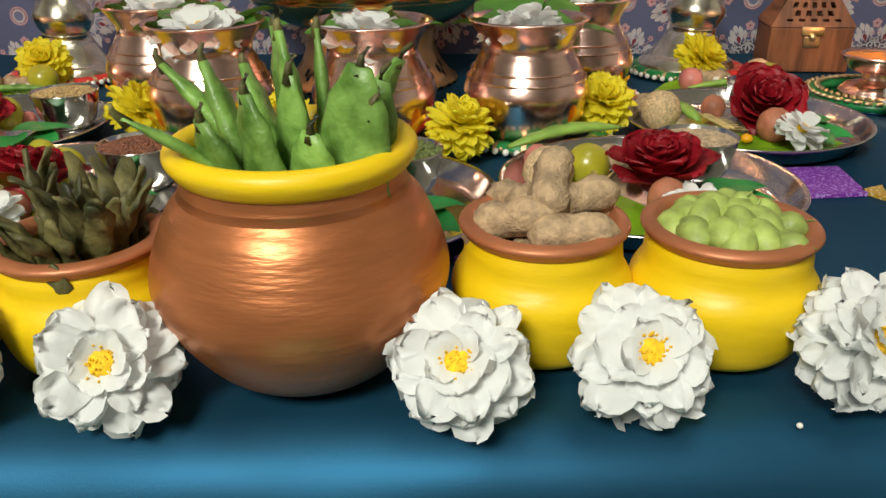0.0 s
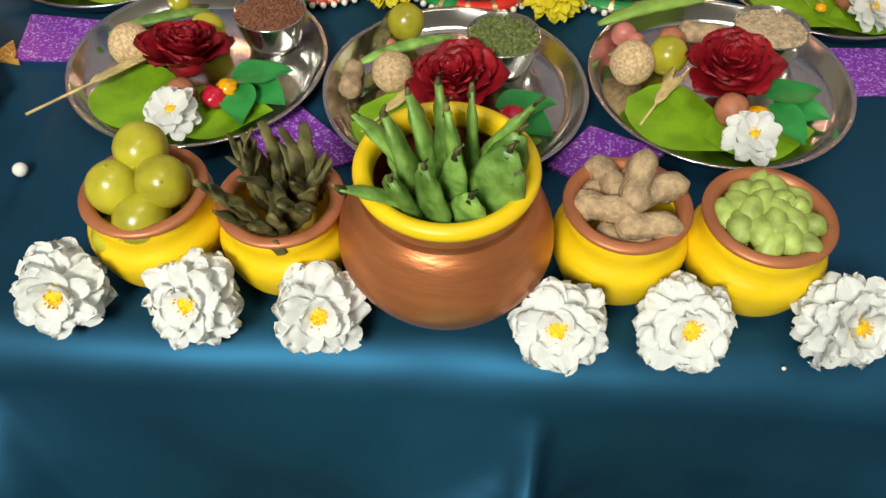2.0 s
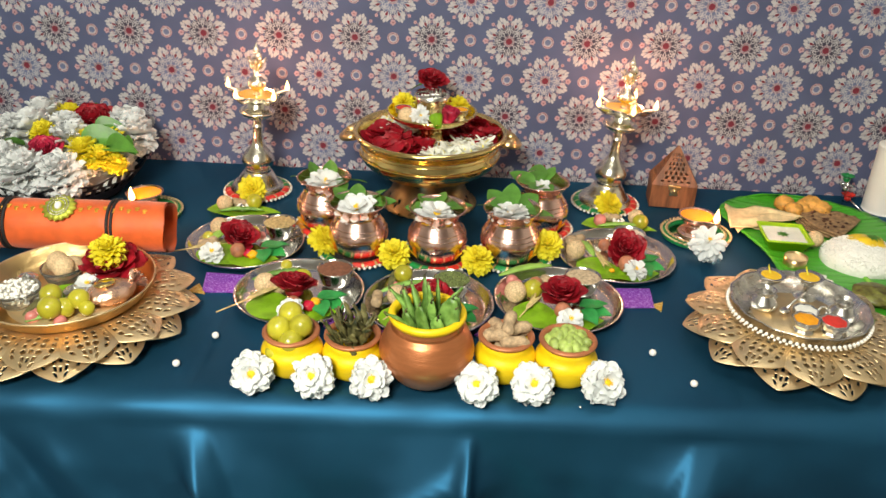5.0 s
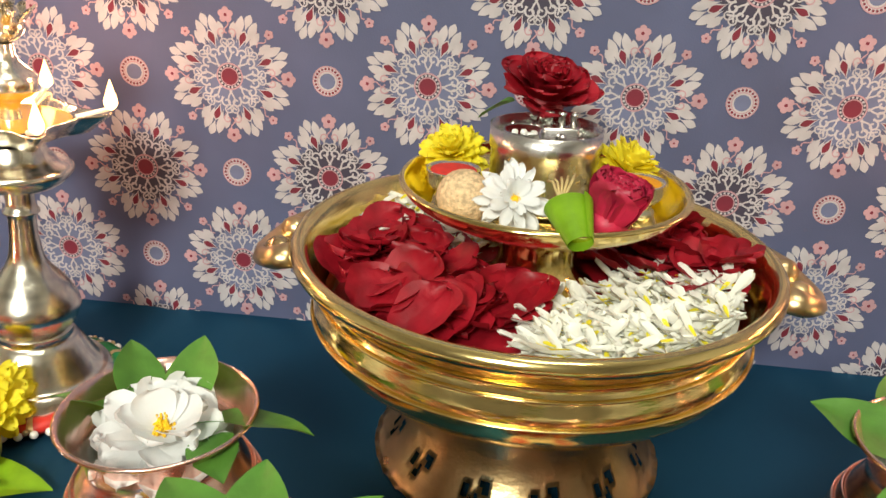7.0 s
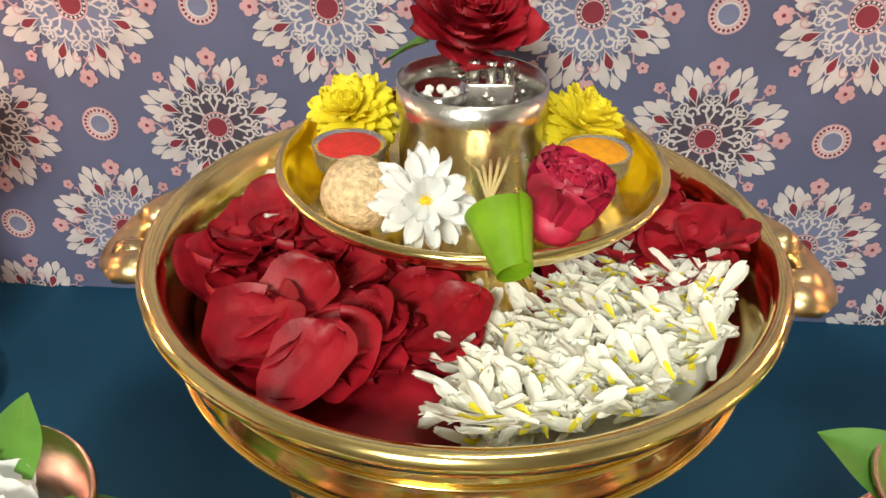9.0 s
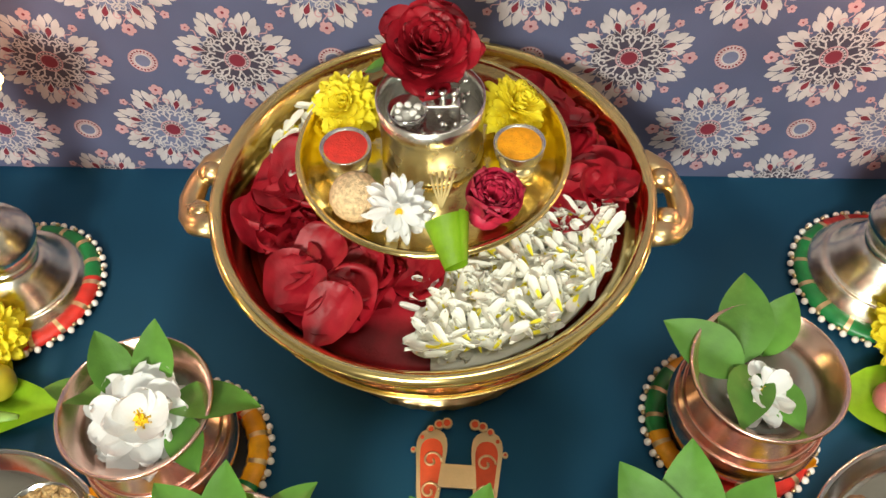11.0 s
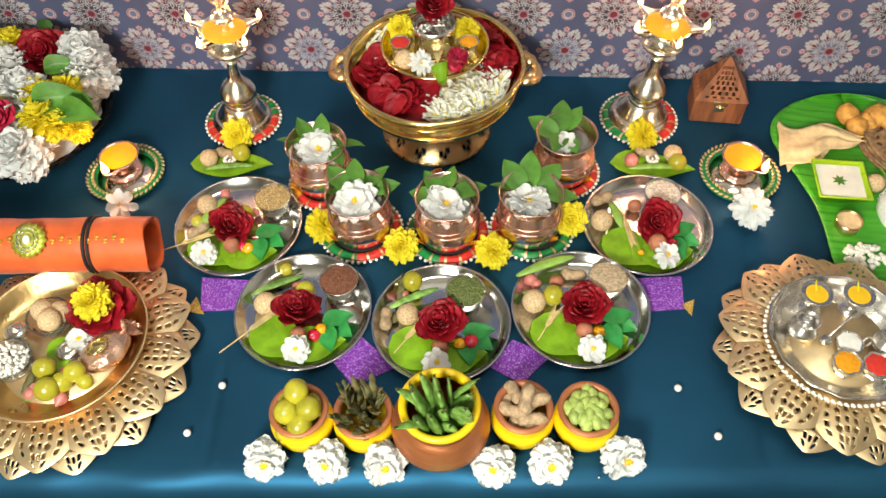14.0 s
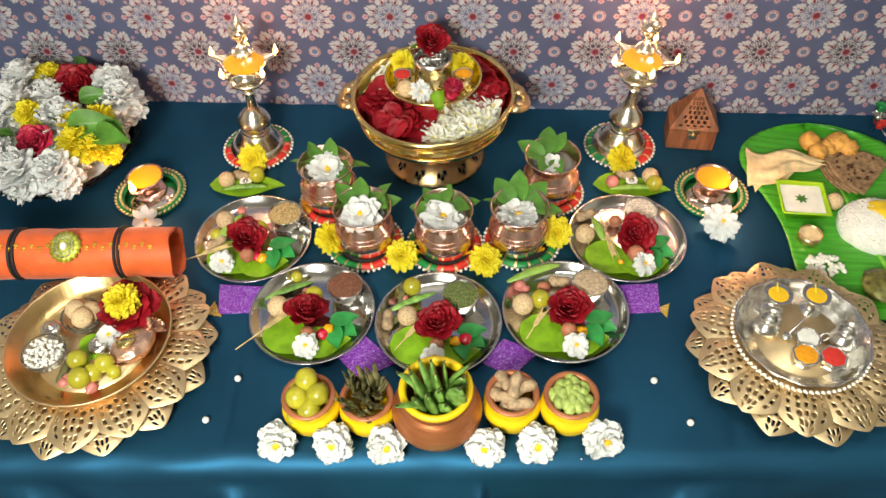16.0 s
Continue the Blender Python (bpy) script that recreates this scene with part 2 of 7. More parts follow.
def blob(bm, m, seg=16, rings=10, rough=0.0, freq=3.0, seed=0.0):
    """A closed rounded body: a unit ball under the pose m, made uneven by noise."""
    start = len(bm.verts)
    got = bmesh.ops.create_uvsphere(bm, u_segments=seg, v_segments=rings, radius=1.0)["verts"]
    for v in got:
        k = 1 + rough * noise.noise(v.co * freq + Vector((seed, seed * 1.7, 0)))
        v.co = m @ (v.co * k)
    return bm


def sized(x, y, z, sx, sy, sz, rx=0, ry=0, rz=0):
    return pose(x, y, z, rx, ry, rz) @ Matrix.Diagonal((sx, sy, sz, 1))


def torus(bm, r, t, m=Matrix(), seg=40, sides=8):
    rows = [[bm.verts.new(m @ Vector(((r + t * math.cos(b)) * math.cos(a), (r + t * math.cos(b)) * math.sin(a), t * math.sin(b)))) for b in (2 * math.pi * j / sides for j in range(sides))] for a in (2 * math.pi * i / seg for i in range(seg))]
    for i in range(seg):
        for j in range(sides):
            bm.faces.new([rows[i][j], rows[(i + 1) % seg][j], rows[(i + 1) % seg][(j + 1) % sides], rows[i][(j + 1) % sides]])
    return bm


def tube(bm, points, radii, sides=8):
    """A tapered tube along points."""
    pts = [Vector(p) for p in points]
    if not isinstance(radii, (list, tuple)):
        radii = [radii] * len(pts)
    rows = []
    for i, p in enumerate(pts):
        d = (pts[min(i + 1, len(pts) - 1)] - pts[max(i - 1, 0)]).normalized()
        u = d.cross(Vector((0, 0, 1)) if abs(d.z) < 0.9 else Vector((1, 0, 0))).normalized()
        w = d.cross(u)
        rows.append([bm.verts.new(p + radii[i] * (math.cos(a) * u + math.sin(a) * w)) for a in (2 * math.pi * k / sides for k in range(sides))])
    for a, b in zip(rows, rows[1:]):
        for k in range(sides):
            bm.faces.new([a[k], a[(k + 1) % sides], b[(k + 1) % sides], b[k]])
    bm.faces.new(rows[0][::-1])
    bm.faces.new(rows[-1])
    return bm


def box(bm, m, bevel=0.0):
    got = bmesh.ops.create_cube(bm, size=1.0, matrix=m)["verts"]
    if bevel:
        edges = list({e for v in got for e in v.link_edges})
        bmesh.ops.bevel(bm, geom=edges, offset=bevel, segments=2, affect="EDGES", profile=0.5)
    return bm


def sheet(bm, fn, nu, nv, thick=0.0):
    """A surface patch fn(u, v) with u, v from 0 to 1; thick gives it a second skin below."""
    def grid(off):
        return [[bm.verts.new(Vector(fn(i / nu, j / nv)) - Vector((0, 0, off))) for j in range(nv + 1)] for i in range(nu + 1)]
    top = grid(0)
    for i in range(nu):
        for j in range(nv):
            bm.faces.new([top[i][j], top[i + 1][j], top[i + 1][j + 1], top[i][j + 1]])
    if thick:
        low = grid(thick)
        for i in range(nu):
            for j in range(nv):
                bm.faces.new([low[i][j + 1], low[i + 1][j + 1], low[i + 1][j], low[i][j]])
        rim = [(i, 0) for i in range(nu)] + [(nu, j) for j in range(nv)] + [(i, nv) for i in range(nu, 0, -1)] + [(0, j) for j in range(nv, 0, -1)]
        for (a, b), (c, d) in zip(rim, rim[1:] + rim[:1]):
            bm.faces.new([top[c][d], top[a][b], low[a][b], low[c][d]])
    return bm


def petal(bm, m, length, width, cup=0.25, curl=0.2, tip=0.5, nu=5, nv=4, ruffle=0.0, seed=0.0, notch=0.0):
    """One petal along +x from the origin, cupped upwards, its tip curled."""
    def fn(u, v):
        s = v * 2 - 1
        u = math.sin(math.pi / 2 * u)
        w = width * max(0.05, 0.25 + 0.75 * u ** (0.5 + tip)) * math.sqrt(max(0.0, 1.0001 - u ** (5 - 2.5 * tip)))
        x = length * u * (1 + 0.05 * math.cos(s * 7 + seed) * u)
        z = cup * length * u * u + 0.16 * width * s * s * (1 - curl) - curl * length * max(0, u - 0.55) ** 2 * 1.6
        z += ruffle * length * u * noise.noise(Vector((u * 4 + seed, s * 3, seed)))
        return m @ Vector((x, s * w * 0.5, z))
    return sheet(bm, fn, nu, nv)


# ---------------------------------------------------------------- setting
def table_cloth():
    """The satin cloth over the low table: flat top, rounded front edge, folded drop."""
    bm = bmesh.new()
    TURN_EDGE = 0.05
    def fn(u, v):
        x = -1.15 + 2.3 * u
        front = -0.112 + TURN_EDGE * x
        if v < 0.35:
            y = 0.575 + (front + 0.03 - 0.575) * (v / 0.35)
            z = 0.0006 * noise.noise(Vector((x * 9, y * 9, 0))) - 0.0014 * math.exp(-((x + 0.262 + 0.05 * y) / 0.006) ** 2) - 0.0012 * math.exp(-((x - 0.36 - 0.1 * y) / 0.008) ** 2)
            return (x, y, z - 0.001)
        s = (v - 0.35) / 0.65
        if s < 0.2:
            a = s / 0.2 * math.pi / 2
            w = 0.003 * noise.noise(Vector((x * 14, 0.5, 2))) * math.sin(2 * a)
            y, z = front + 0.03 - 0.03 * math.sin(a) - w, -0.03 + 0.03 * math.cos(a) - 0.001 + w * 0.6
            return (x, y, z)
        d = (s - 0.2) / 0.8
        z = -0.031 - 0.33 * d
        f = folds(x, d)
        lean = 0.008 + 0.030 * smooth(x, -0.27, -0.15) * (1 - smooth(x, 0.054, 0.068)) - 0.022 * smooth(-x, 0.28, 0.42) - 0.018 * smooth(x, 0.08, 0.2) - 0.008 * smooth(x, 0.38, 0.5)
        return (x, front - 0.010 * d - f - lean * d, z)

    def smooth(v, a, b):
        k = max(0.0, min(1.0, (v - a) / (b - a)))
        return k * k * (3 - 2 * k)

    def folds(x, d):
        f = 0.02 * d * math.sin(x * 17 + 1.2 + 1.3 * math.sin(x * 5)) + 0.02 * d * noise.noise(Vector((x * 9 + d, d * 2.5, 3))) + 0.008 * min(1, d * 3) * noise.noise(Vector((x * 22 - 3 * d, d * 5, 8)))
        for fx, slope, wd, amp in ((0.057, -0.012, 0.007, 0.017), (-0.25, 0.13, 0.012, 0.03), (-0.215, 0.11, 0.02, 0.012), (0.33, -0.14, 0.035, 0.034), (-0.5, 0.16, 0.025, 0.034), (-0.42, 0.2, 0.02, 0.012), (0.62, -0.05, 0.05, 0.02), (0.2, 0.0, 0.05, 0.008)):
            q = (x - fx - slope * d) / wd
            k = min(1, d * 7) * (1 - 0.25 * d)
            f += amp * k * math.exp(-abs(q) ** 1.3) if q > 0 else amp * k * math.exp(-q * q * 0.35)
        q = (d - 0.30 + (x + 0.05) * 1.6) / 0.03
        f += 0.007 * math.exp(-q * q) * (1 if -0.07 < x < 0.05 else math.exp(-((x + 0.01) / 0.07) ** 2))
        for fx, slope, side, reach, amp in ((0.060, -0.012, 1, 0.13, 0.013), (-0.235, 0.14, 1, 0.09, 0.015), (0.30, -0.16, -1, 0.10, 0.014), (-0.47, 0.17, 1, 0.08, 0.016)):
            q = (x - fx - slope * d) * side
            f += amp * min(1, d * 6) / (1 + math.exp(max(-60, min(60, q / 0.0016)))) * math.exp(-max(0.0, -q) / reach)
        q2 = ((x - 0.062) / 0.02) ** 2 + ((d - 0.2) / 0.06) ** 2
        f += 0.012 * math.exp(-q2)
        # fine slanting creases that fade towards the top edge
        for sc, lean, amp, seed in ((7.0, 2.2, 0.011, 11), (10.0, -2.6, 0.008, 17)):
            n = noise.noise(Vector((x * sc + lean * d, d * 1.4 - 0.5 * x, seed)))
            f += amp * min(1, d * 2.5) * (1 - 2.2 * abs(n)) * max(0.0, noise.noise(Vector((x * 2.5, d * 2, seed + 5))) + 0.45)
        return f

    sheet(bm, fn, 820, 84, 0.0)
    return tagged(part("table_cloth", bm, SATIN), "dark teal satin cloth draped over the low table with folds", "tablecloth", kind="")


def setting():
    bm = bmesh.new()
    box(bm, sized(0, 0.30, -0.19, 2.2, 0.5, 0.355), 0.004)
    tagged(part("table", bm, WOOD, smooth=False), "low wooden table hidden under the teal cloth", "table")
    bm = bmesh.new()
    box(bm, sized(0, -0.8, -0.395, 4.2, 4.2, 0.05))
    tagged(part("floor", bm, TILE, smooth=False), "grey stone tile floor below the low table", "floor", kind="structure")
    bm = bmesh.new()
    box(bm, sized(0, 0.66, 0.8, 4.2, 0.1, 2.34))
    tagged(part("wall_north", bm, PLASTER, smooth=False), "painted wall behind the printed backdrop", "wall", kind="structure")
    bm = bmesh.new()
    box(bm, sized(0, -2.95, 0.8, 4.2, 0.1, 2.34))
    tagged(part("wall_south", bm, PLASTER, smooth=False), "plain painted wall of the room", "wall", kind="structure")
    for n, x in (("wall_east", 2.15), ("wall_west", -2.15)):
        bm = bmesh.new()
        box(bm, sized(x, -1.15, 0.8, 0.1, 3.7, 2.34))
        tagged(part(n, bm, PLASTER, smooth=False), "plain painted wall of the room", "wall", kind="structure")
    bm = bmesh.new()
    box(bm, sized(0, -1.15, 2.03, 4.4, 3.8, 0.08))
    tagged(part("ceiling", bm, PLASTER, smooth=False), "plain white painted ceiling", "ceiling", kind="structure")


setting()
table_cloth()


# ---------------------------------------------------------------- printed backdrop
def flat(bm, pts, index, depth):
    f = bm.faces.new([bm.verts.new((x, -depth * 0.3, z)) for x, z in pts])
    f.material_index = index


def disc_pts(r, n=20, cx=0.0, cz=0.0):
    return [(cx + r * math.cos(2 * math.pi * k / n), cz + r * math.sin(2 * math.pi * k / n)) for k in range(n)]


def ribbon(bm, pts, widths, index, depth):
    vs = []
    for i, (x, z) in enumerate(pts):
        a, b = pts[max(0, i - 1)], pts[min(len(pts) - 1, i + 1)]
        dx, dz = b[0] - a[0], b[1] - a[1]
        q = math.hypot(dx, dz) or 1
        w = widths[i] / 2
        vs.append((bm.verts.new((x - dz / q * w, -depth * 0.3, z + dx / q * w)), bm.verts.new((x + dz / q * w, -depth * 0.3, z - dx / q * w))))
    for (a, b), (c, d) in zip(vs, vs[1:]):
        bm.faces.new([a, b, d, c]).material_index = index


def ray_pts(points, angle):
    c, s = math.cos(angle), math.sin(angle)
    return [(x * c - y * s, x * s + y * c) for x, y in points]


def drop(r0, r1, w, n=9):
    """A teardrop along +x from r0 to its broad end at r1."""
    side = [(r0 + (r1 - r0) * k / n, w * 0.5 * math.sin(math.pi * (k / n) ** 1.7)) for k in range(n + 1)]
    return side + [(x, -y) for x, y in side[-2:0:-1]]


def medallion(dark):
    bm = bmesh.new()
    WHITE, DARK, PINK, RED = 0, 1, 2, 3
    flat(bm, disc_pts(0.0235, 32), DARK if dark else 4, 0.0003)
    for k in range(16):
        a = (k + 0.5) * math.pi / 8
        flat(bm, ray_pts(drop(0.024, 0.0355, 0.0022), a), DARK if dark else PINK, 0.0004)
    for k in range(8):
        a = math.pi / 8 + k * math.pi / 4
        for da, r0, r1, w in ((-0.25, 0.022, 0.0350, 0.0050), (-0.125, 0.022, 0.0398, 0.0054), (0.0, 0.031, 0.0422, 0.0052), (0.125, 0.022, 0.0398, 0.0054), (0.25, 0.022, 0.0350, 0.0050)):
            flat(bm, ray_pts(drop(r0, r1, w), a + da), WHITE, 0.0006)
        flat(bm, ray_pts(drop(0.0185, 0.0315, 0.006), a), WHITE, 0.0009)
        flat(bm, ray_pts(drop(0.02, 0.0305, 0.0042), a), RED, 0.0012)
        for sgn in (-1, 1):
            cx, cy, pts = 0.0165, sgn * 0.0034, []
            for j in range(17):
                t = j / 16
                ang = sgn * (-2.2 + 6.8 * t)
                rr = 0.0036 * (1 - 0.75 * t)
                pts.append((cx + rr * math.cos(ang), cy + rr * math.sin(ang)))
            ribbon(bm, ray_pts(pts, a), [0.0012] * 17, WHITE, 0.0009)
            stem = [(0.009 + 0.013 * j / 8, sgn * (0.001 + 0.0042 * math.sin(math.pi * j / 8))) for j in range(9)]
            ribbon(bm, ray_pts(stem, a + sgn * 0.2), [0.0011] * 9, WHITE, 0.0006)
            hook = [(0.0205 + 0.0034 * (1 - 0.6 * j / 12) * math.cos(2.4 - 0.42 * j), sgn * (0.0058 + 0.0034 * (1 - 0.6 * j / 12) * math.sin(2.4 - 0.42 * j))) for j in range(13)]
            ribbon(bm, ray_pts(hook, a), [0.0009] * 13, WHITE, 0.0007)
        b = k * math.pi / 4
        px, pz = 0.0385 * math.cos(b), 0.0385 * math.sin(b)
        big = 1.0 if k % 2 == 0 else 0.62
        for j in range(5):
            q = b + j * 2 * math.pi / 5
            flat(bm, disc_pts(0.0022 * big, 10, px + 0.0029 * big * math.cos(q), pz + 0.0029 * big * math.sin(q)), PINK, 0.0009)
        flat(bm, disc_pts(0.0011 * big, 8, px, pz), RED, 0.0013)
        pts = [(0.027 + 0.008 * j / 6, 0.0015 * math.sin(j)) for j in range(7)]
        ribbon(bm, ray_pts(pts, b), [0.0008] * 7, PINK, 0.0009)
        for sgn in (-1, 1):
            cx, cy, pts = 0.028, sgn * 0.0032, []
            for j in range(13):
                t = j / 12
                ang = sgn * (2.6 - 6.0 * t)
                rr = 0.0028 * (1 - 0.7 * t)
                pts.append((cx + rr * math.cos(ang), cy + rr * math.sin(ang)))
            ribbon(bm, ray_pts(pts, b), [0.0009] * 13, WHITE if k % 2 else PINK, 0.0009)
    flat(bm, disc_pts(0.0088, 28), PINK, 0.0012)
    flat(bm, disc_pts(0.0078, 28), DARK, 0.0014)
    for j in range(18):
        q = 2 * math.pi * j / 18
        flat(bm, disc_pts(0.0008, 6, 0.0069 * math.cos(q), 0.0069 * math.sin(q)), WHITE, 0.0016)
    flat(bm, disc_pts(0.006, 24), PINK, 0.0016)
    flat(bm, disc_pts(0.0053, 24), RED, 0.0018)
    return bm


def ring_print():
    bm = bmesh.new()
    flat(bm, disc_pts(0.0098, 28), 2, 0.0003)
    flat(bm, disc_pts(0.0089, 28), 0, 0.0005)
    for j in range(22):
        q = 2 * math.pi * j / 22
        flat(bm, disc_pts(0.0009, 6, 0.0079 * math.cos(q), 0.0079 * math.sin(q)), 3, 0.0008)
    flat(bm, disc_pts(0.0068, 24), 2, 0.0008)
    flat(bm, disc_pts(0.0061, 24), 0, 0.001)
    flat(bm, disc_pts(0.005, 24), 4, 0.0012)
    return bm


PRINT_BLUE = material("printed_light_blue", (0.125, 0.145, 0.25), 0.7, 0, 0.12, 60, 0.1, 900)
PRINTS = [PRINT_WHITE, PRINT_DARK, PRINT_PINK, PRINT_RED, PRINT_BLUE]


def backdrop():
    bm = bmesh.new()
    box(bm, sized(0, 0.5535, 0.6, 2.3, 0.004, 1.25))
    cloth = tagged(part("backdrop_cloth", bm, WALLCLOTH, smooth=False), "blue-violet cloth backdrop printed with white medallion flowers", "backdrop", kind="structure")
    meshes = []
    for name, bmm in (("medallion_print", medallion(True)), ("medallion_print", medallion(False)), ("ring_print", ring_print())):
        ob = part(name, bmm, PRINTS, smooth=False)
        meshes.append(ob.data)
        bpy.data.objects.remove(ob)
    for row in range(-1, 9):
        for col in range(-6, 11):
            x = -0.232 + 0.1283 * (col + (row % 2) * 0.5) - 0.0012 * row
            z = 0.0475 + 0.018 * x + 0.0645 * row
            if z < -0.028 or abs(x) > 1.05:
                continue
            shared("medallion_print", meshes[0 if row % 2 else 1], cloth, pose(x, 0.551, z, 0, -1.0))
            shared("ring_print", meshes[2], cloth, pose(x + 0.06415, 0.551, z + 0.0012, 0, -1.0))


backdrop()


# ---------------------------------------------------------------- flowers, leaves and pods
def low(bm):
    return min(v.co.z for v in bm.verts)


def set_down(t, z):
    """Lets a thing rest on the height z."""
    bpy.context.view_layer.update()
    m = min((t.matrix_basis @ o.matrix_basis @ v.co).z for o in t.children if o.type == "MESH" for v in o.data.vertices)
    t.matrix_basis = Matrix.Translation((0, 0, z - m)) @ t.matrix_basis
    return t


def bloom(name, r, rings, mat, heart, label, seed, group, ruffle=0.12, wide=0.55, heart_mat=None, depth=0.55, tip=0.3, split=False):
    """A many-petalled flower round +z: rings of (petals, lift in degrees, length)."""
    rnd = random.Random(seed)
    t = thing(name, Matrix(), label, "flower", group)
    bm = bmesh.new()
    nrings = len(rings)
    for k, (n, lift, ln) in enumerate(rings):
        for j in range(n):
            a = 360 * (j + 0.5 * (k % 2)) / n + rnd.uniform(-11, 11)
            z0 = r * depth * (k / max(1, nrings - 1) - 0.5) * 0.7
            m = pose(0, 0, z0, 0, 0, a) @ pose(r * 0.06, 0, 0, rnd.uniform(-16, 16), -(lift + rnd.uniform(-9, 9)), 0)
            petal(bm, m, r * ln * rnd.uniform(0.84, 1.1), r * wide * rnd.uniform(0.8, 1.2), 0.12, 0.35, tip, 6, 6 if split else 4, ruffle, rnd.uniform(0, 50))
            if split:
                part("petal", bm, mat, t)
                bm = bmesh.new()
    if not split:
        part("petals", bm, mat, t)
    if heart:
        bm = bmesh.new()
        zc = r * depth * 0.32
        blob(bm, sized(0, 0, zc, r * heart, r * heart, r * heart * 0.6), 10, 6, 0.2, 6, seed)
        for j in range(26):
            a, q = rnd.uniform(0, 6.283), r * heart * math.sqrt(rnd.random())
            blob(bm, sized(q * math.cos(a), q * math.sin(a), zc + r * heart * 0.5, r * 0.025, r * 0.025, r * 0.07), 5, 4)
        part("heart", bm, heart_mat or FLOWER_HEART, t)
    return t


WHITE_RINGS = [(11, -62, 0.86), (12, -46, 0.94), (12, -31, 1.0), (11, -17, 1.0), (10, -3, 0.97), (8, 14, 0.82), (5, 34, 0.5)]
MUM_RINGS = [(20, -30, 0.9), (22, -14, 1.0), (21, 4, 1.0), (19, 22, 0.92), (16, 40, 0.82), (12, 58, 0.66), (7, 75, 0.48)]


def rose(name, r, mat, label, seed, group="roses", open_=1.0):
    rnd = random.Random(seed)
    t = thing(name, Matrix(), label, "rose", group)
    n = 30
    for k in range(n):
        f = k / (n - 1)
        a = k * 137.5 + rnd.uniform(-12, 12)
        lift = 88 - 58 * f ** 1.25 * open_
        off = r * (0.05 + 0.22 * f)
        ln = r * (0.52 + 0.42 * f)
        m = pose(0, 0, -r * 0.28 * f, 0, 0, a) @ pose(off, 0, 0, rnd.uniform(-8, 8), -lift, 0)
        bm = bmesh.new()
        petal(bm, m, ln, r * (0.5 + 0.72 * f), -0.06 + 0.12 * f, 0.5, 0.0, 7, 7, 0.08, rnd.uniform(0, 60))
        part("petal", bm, mat, t)
    bm = bmesh.new()
    blob(bm, sized(0, 0, -r * 0.22, r * 0.42, r * 0.42, r * 0.3), 12, 8)
    part("heart", bm, mat, t)
    return t


def pod(bm, a, b, width, bend=0.0, bumps=4, flat_=0.45, lumps=0.1):
    """A bean pod from a to b, flattened, with swellings over its seeds."""
    a, b = Vector(a), Vector(b)
    d = (b - a)
    side = d.normalized().cross(Vector((0.3, 0.2, 1))).normalized()
    up = side.cross(d.normalized())
    n, sides = 14, 10
    rows = []
    for i in range(n + 1):
        u = i / n
        c = a + d * u + up * bend * math.sin(math.pi * u) * d.length
        w = width * 0.5 * (math.sin(math.pi * min(1, max(0.0, u * 0.94 + 0.03))) ** 0.55)
        k = 1 + lumps * math.cos(u * bumps * 6.283)
        w *= 1 + 0.5 * lumps * math.cos(u * bumps * 6.283)
        rows.append([bm.verts.new(c + side * w * math.cos(q) + up * w * flat_ * k * math.sin(q)) for q in (6.283 * j / sides for j in range(sides))])
    for p, q in zip(rows, rows[1:]):
        for j in range(sides):
            bm.faces.new([p[j], p[(j + 1) % sides], q[(j + 1) % sides], q[j]])
    bm.faces.new(rows[0][::-1])
    bm.faces.new(rows[-1])
    return bm


def leaf_mesh(bm, m, length, width, fold=0.15, droop=0.2, heart=0.0, twist=0.0):
    def fn(u, v):
        s = v * 2 - 1
        w = width * 0.5 * max(0.02, math.sin(math.pi * u ** 0.72) ** 0.85)
        x = length * (u - heart * abs(s) * (1 - u) ** 4 * 0.9)
        z = abs(s) * w * fold * 2 - droop * length * u * u + 0.02 * length * math.sin(9 * u) * abs(s)
        y = s * w
        c, q = math.cos(twist * u), math.sin(twist * u)
        return m @ Vector((x, y * c - z * q, y * q + z * c))
    return sheet(bm, fn, 12, 6)


def leaf_thing(name, m, length, width, mat, label, group="", **kw):
    bm = bmesh.new()
    leaf_mesh(bm, Matrix(), length, width, **kw)
    ob = part(name, bm, mat)
    ob.matrix_basis = m
    return tagged(ob, label, "leaf", group)


def single(name, bm, mat, m, label, category, group="", smooth=True):
    ob = part(name, bm, mat, smooth=smooth)
    ob.matrix_basis = m
    return tagged(ob, label, category, group)


# ---------------------------------------------------------------- clay pots in the front row
def clay_pot(name, x, y, r, h, neck, rim, body_mat, rim_mat, label, bulge=0.5, foot=0.62, shoulder=0.88, low_r=0.86):
    t = thing(name, pose(x, y, 0.0), label, "pot", "clay pots in the front row")
    w = 0.004
    outer = smooth_profile([(foot * r, 0.0), (low_r * r, 0.13 * h), (r, bulge * h), (shoulder * r, 0.7 * h), (neck + 0.001, 0.82 * h), (neck, 0.9 * h)], 7)
    inner = [(neck - w, 0.93 * h), (shoulder * r - w, 0.75 * h), (r - w, bulge * h), (0.6 * r, 0.12 * h), (0, 0.1 * h)]
    part("body", lathe([(0, 0.0)] + outer + inner, 64), body_mat, t)
    ring = [(neck - w, 0.88 * h), (neck + 0.0005, 0.885 * h), (rim - 0.001, 0.925 * h), (rim, 0.955 * h), (rim - 0.001, 0.985 * h), (rim - 0.004, h), (neck - w + 0.0015, 0.985 * h), (neck - w, 0.95 * h), (neck - w - 0.0005, 0.9 * h)]
    part("rim", lathe(smooth_profile(ring, 4), 64), rim_mat, t)
    return t


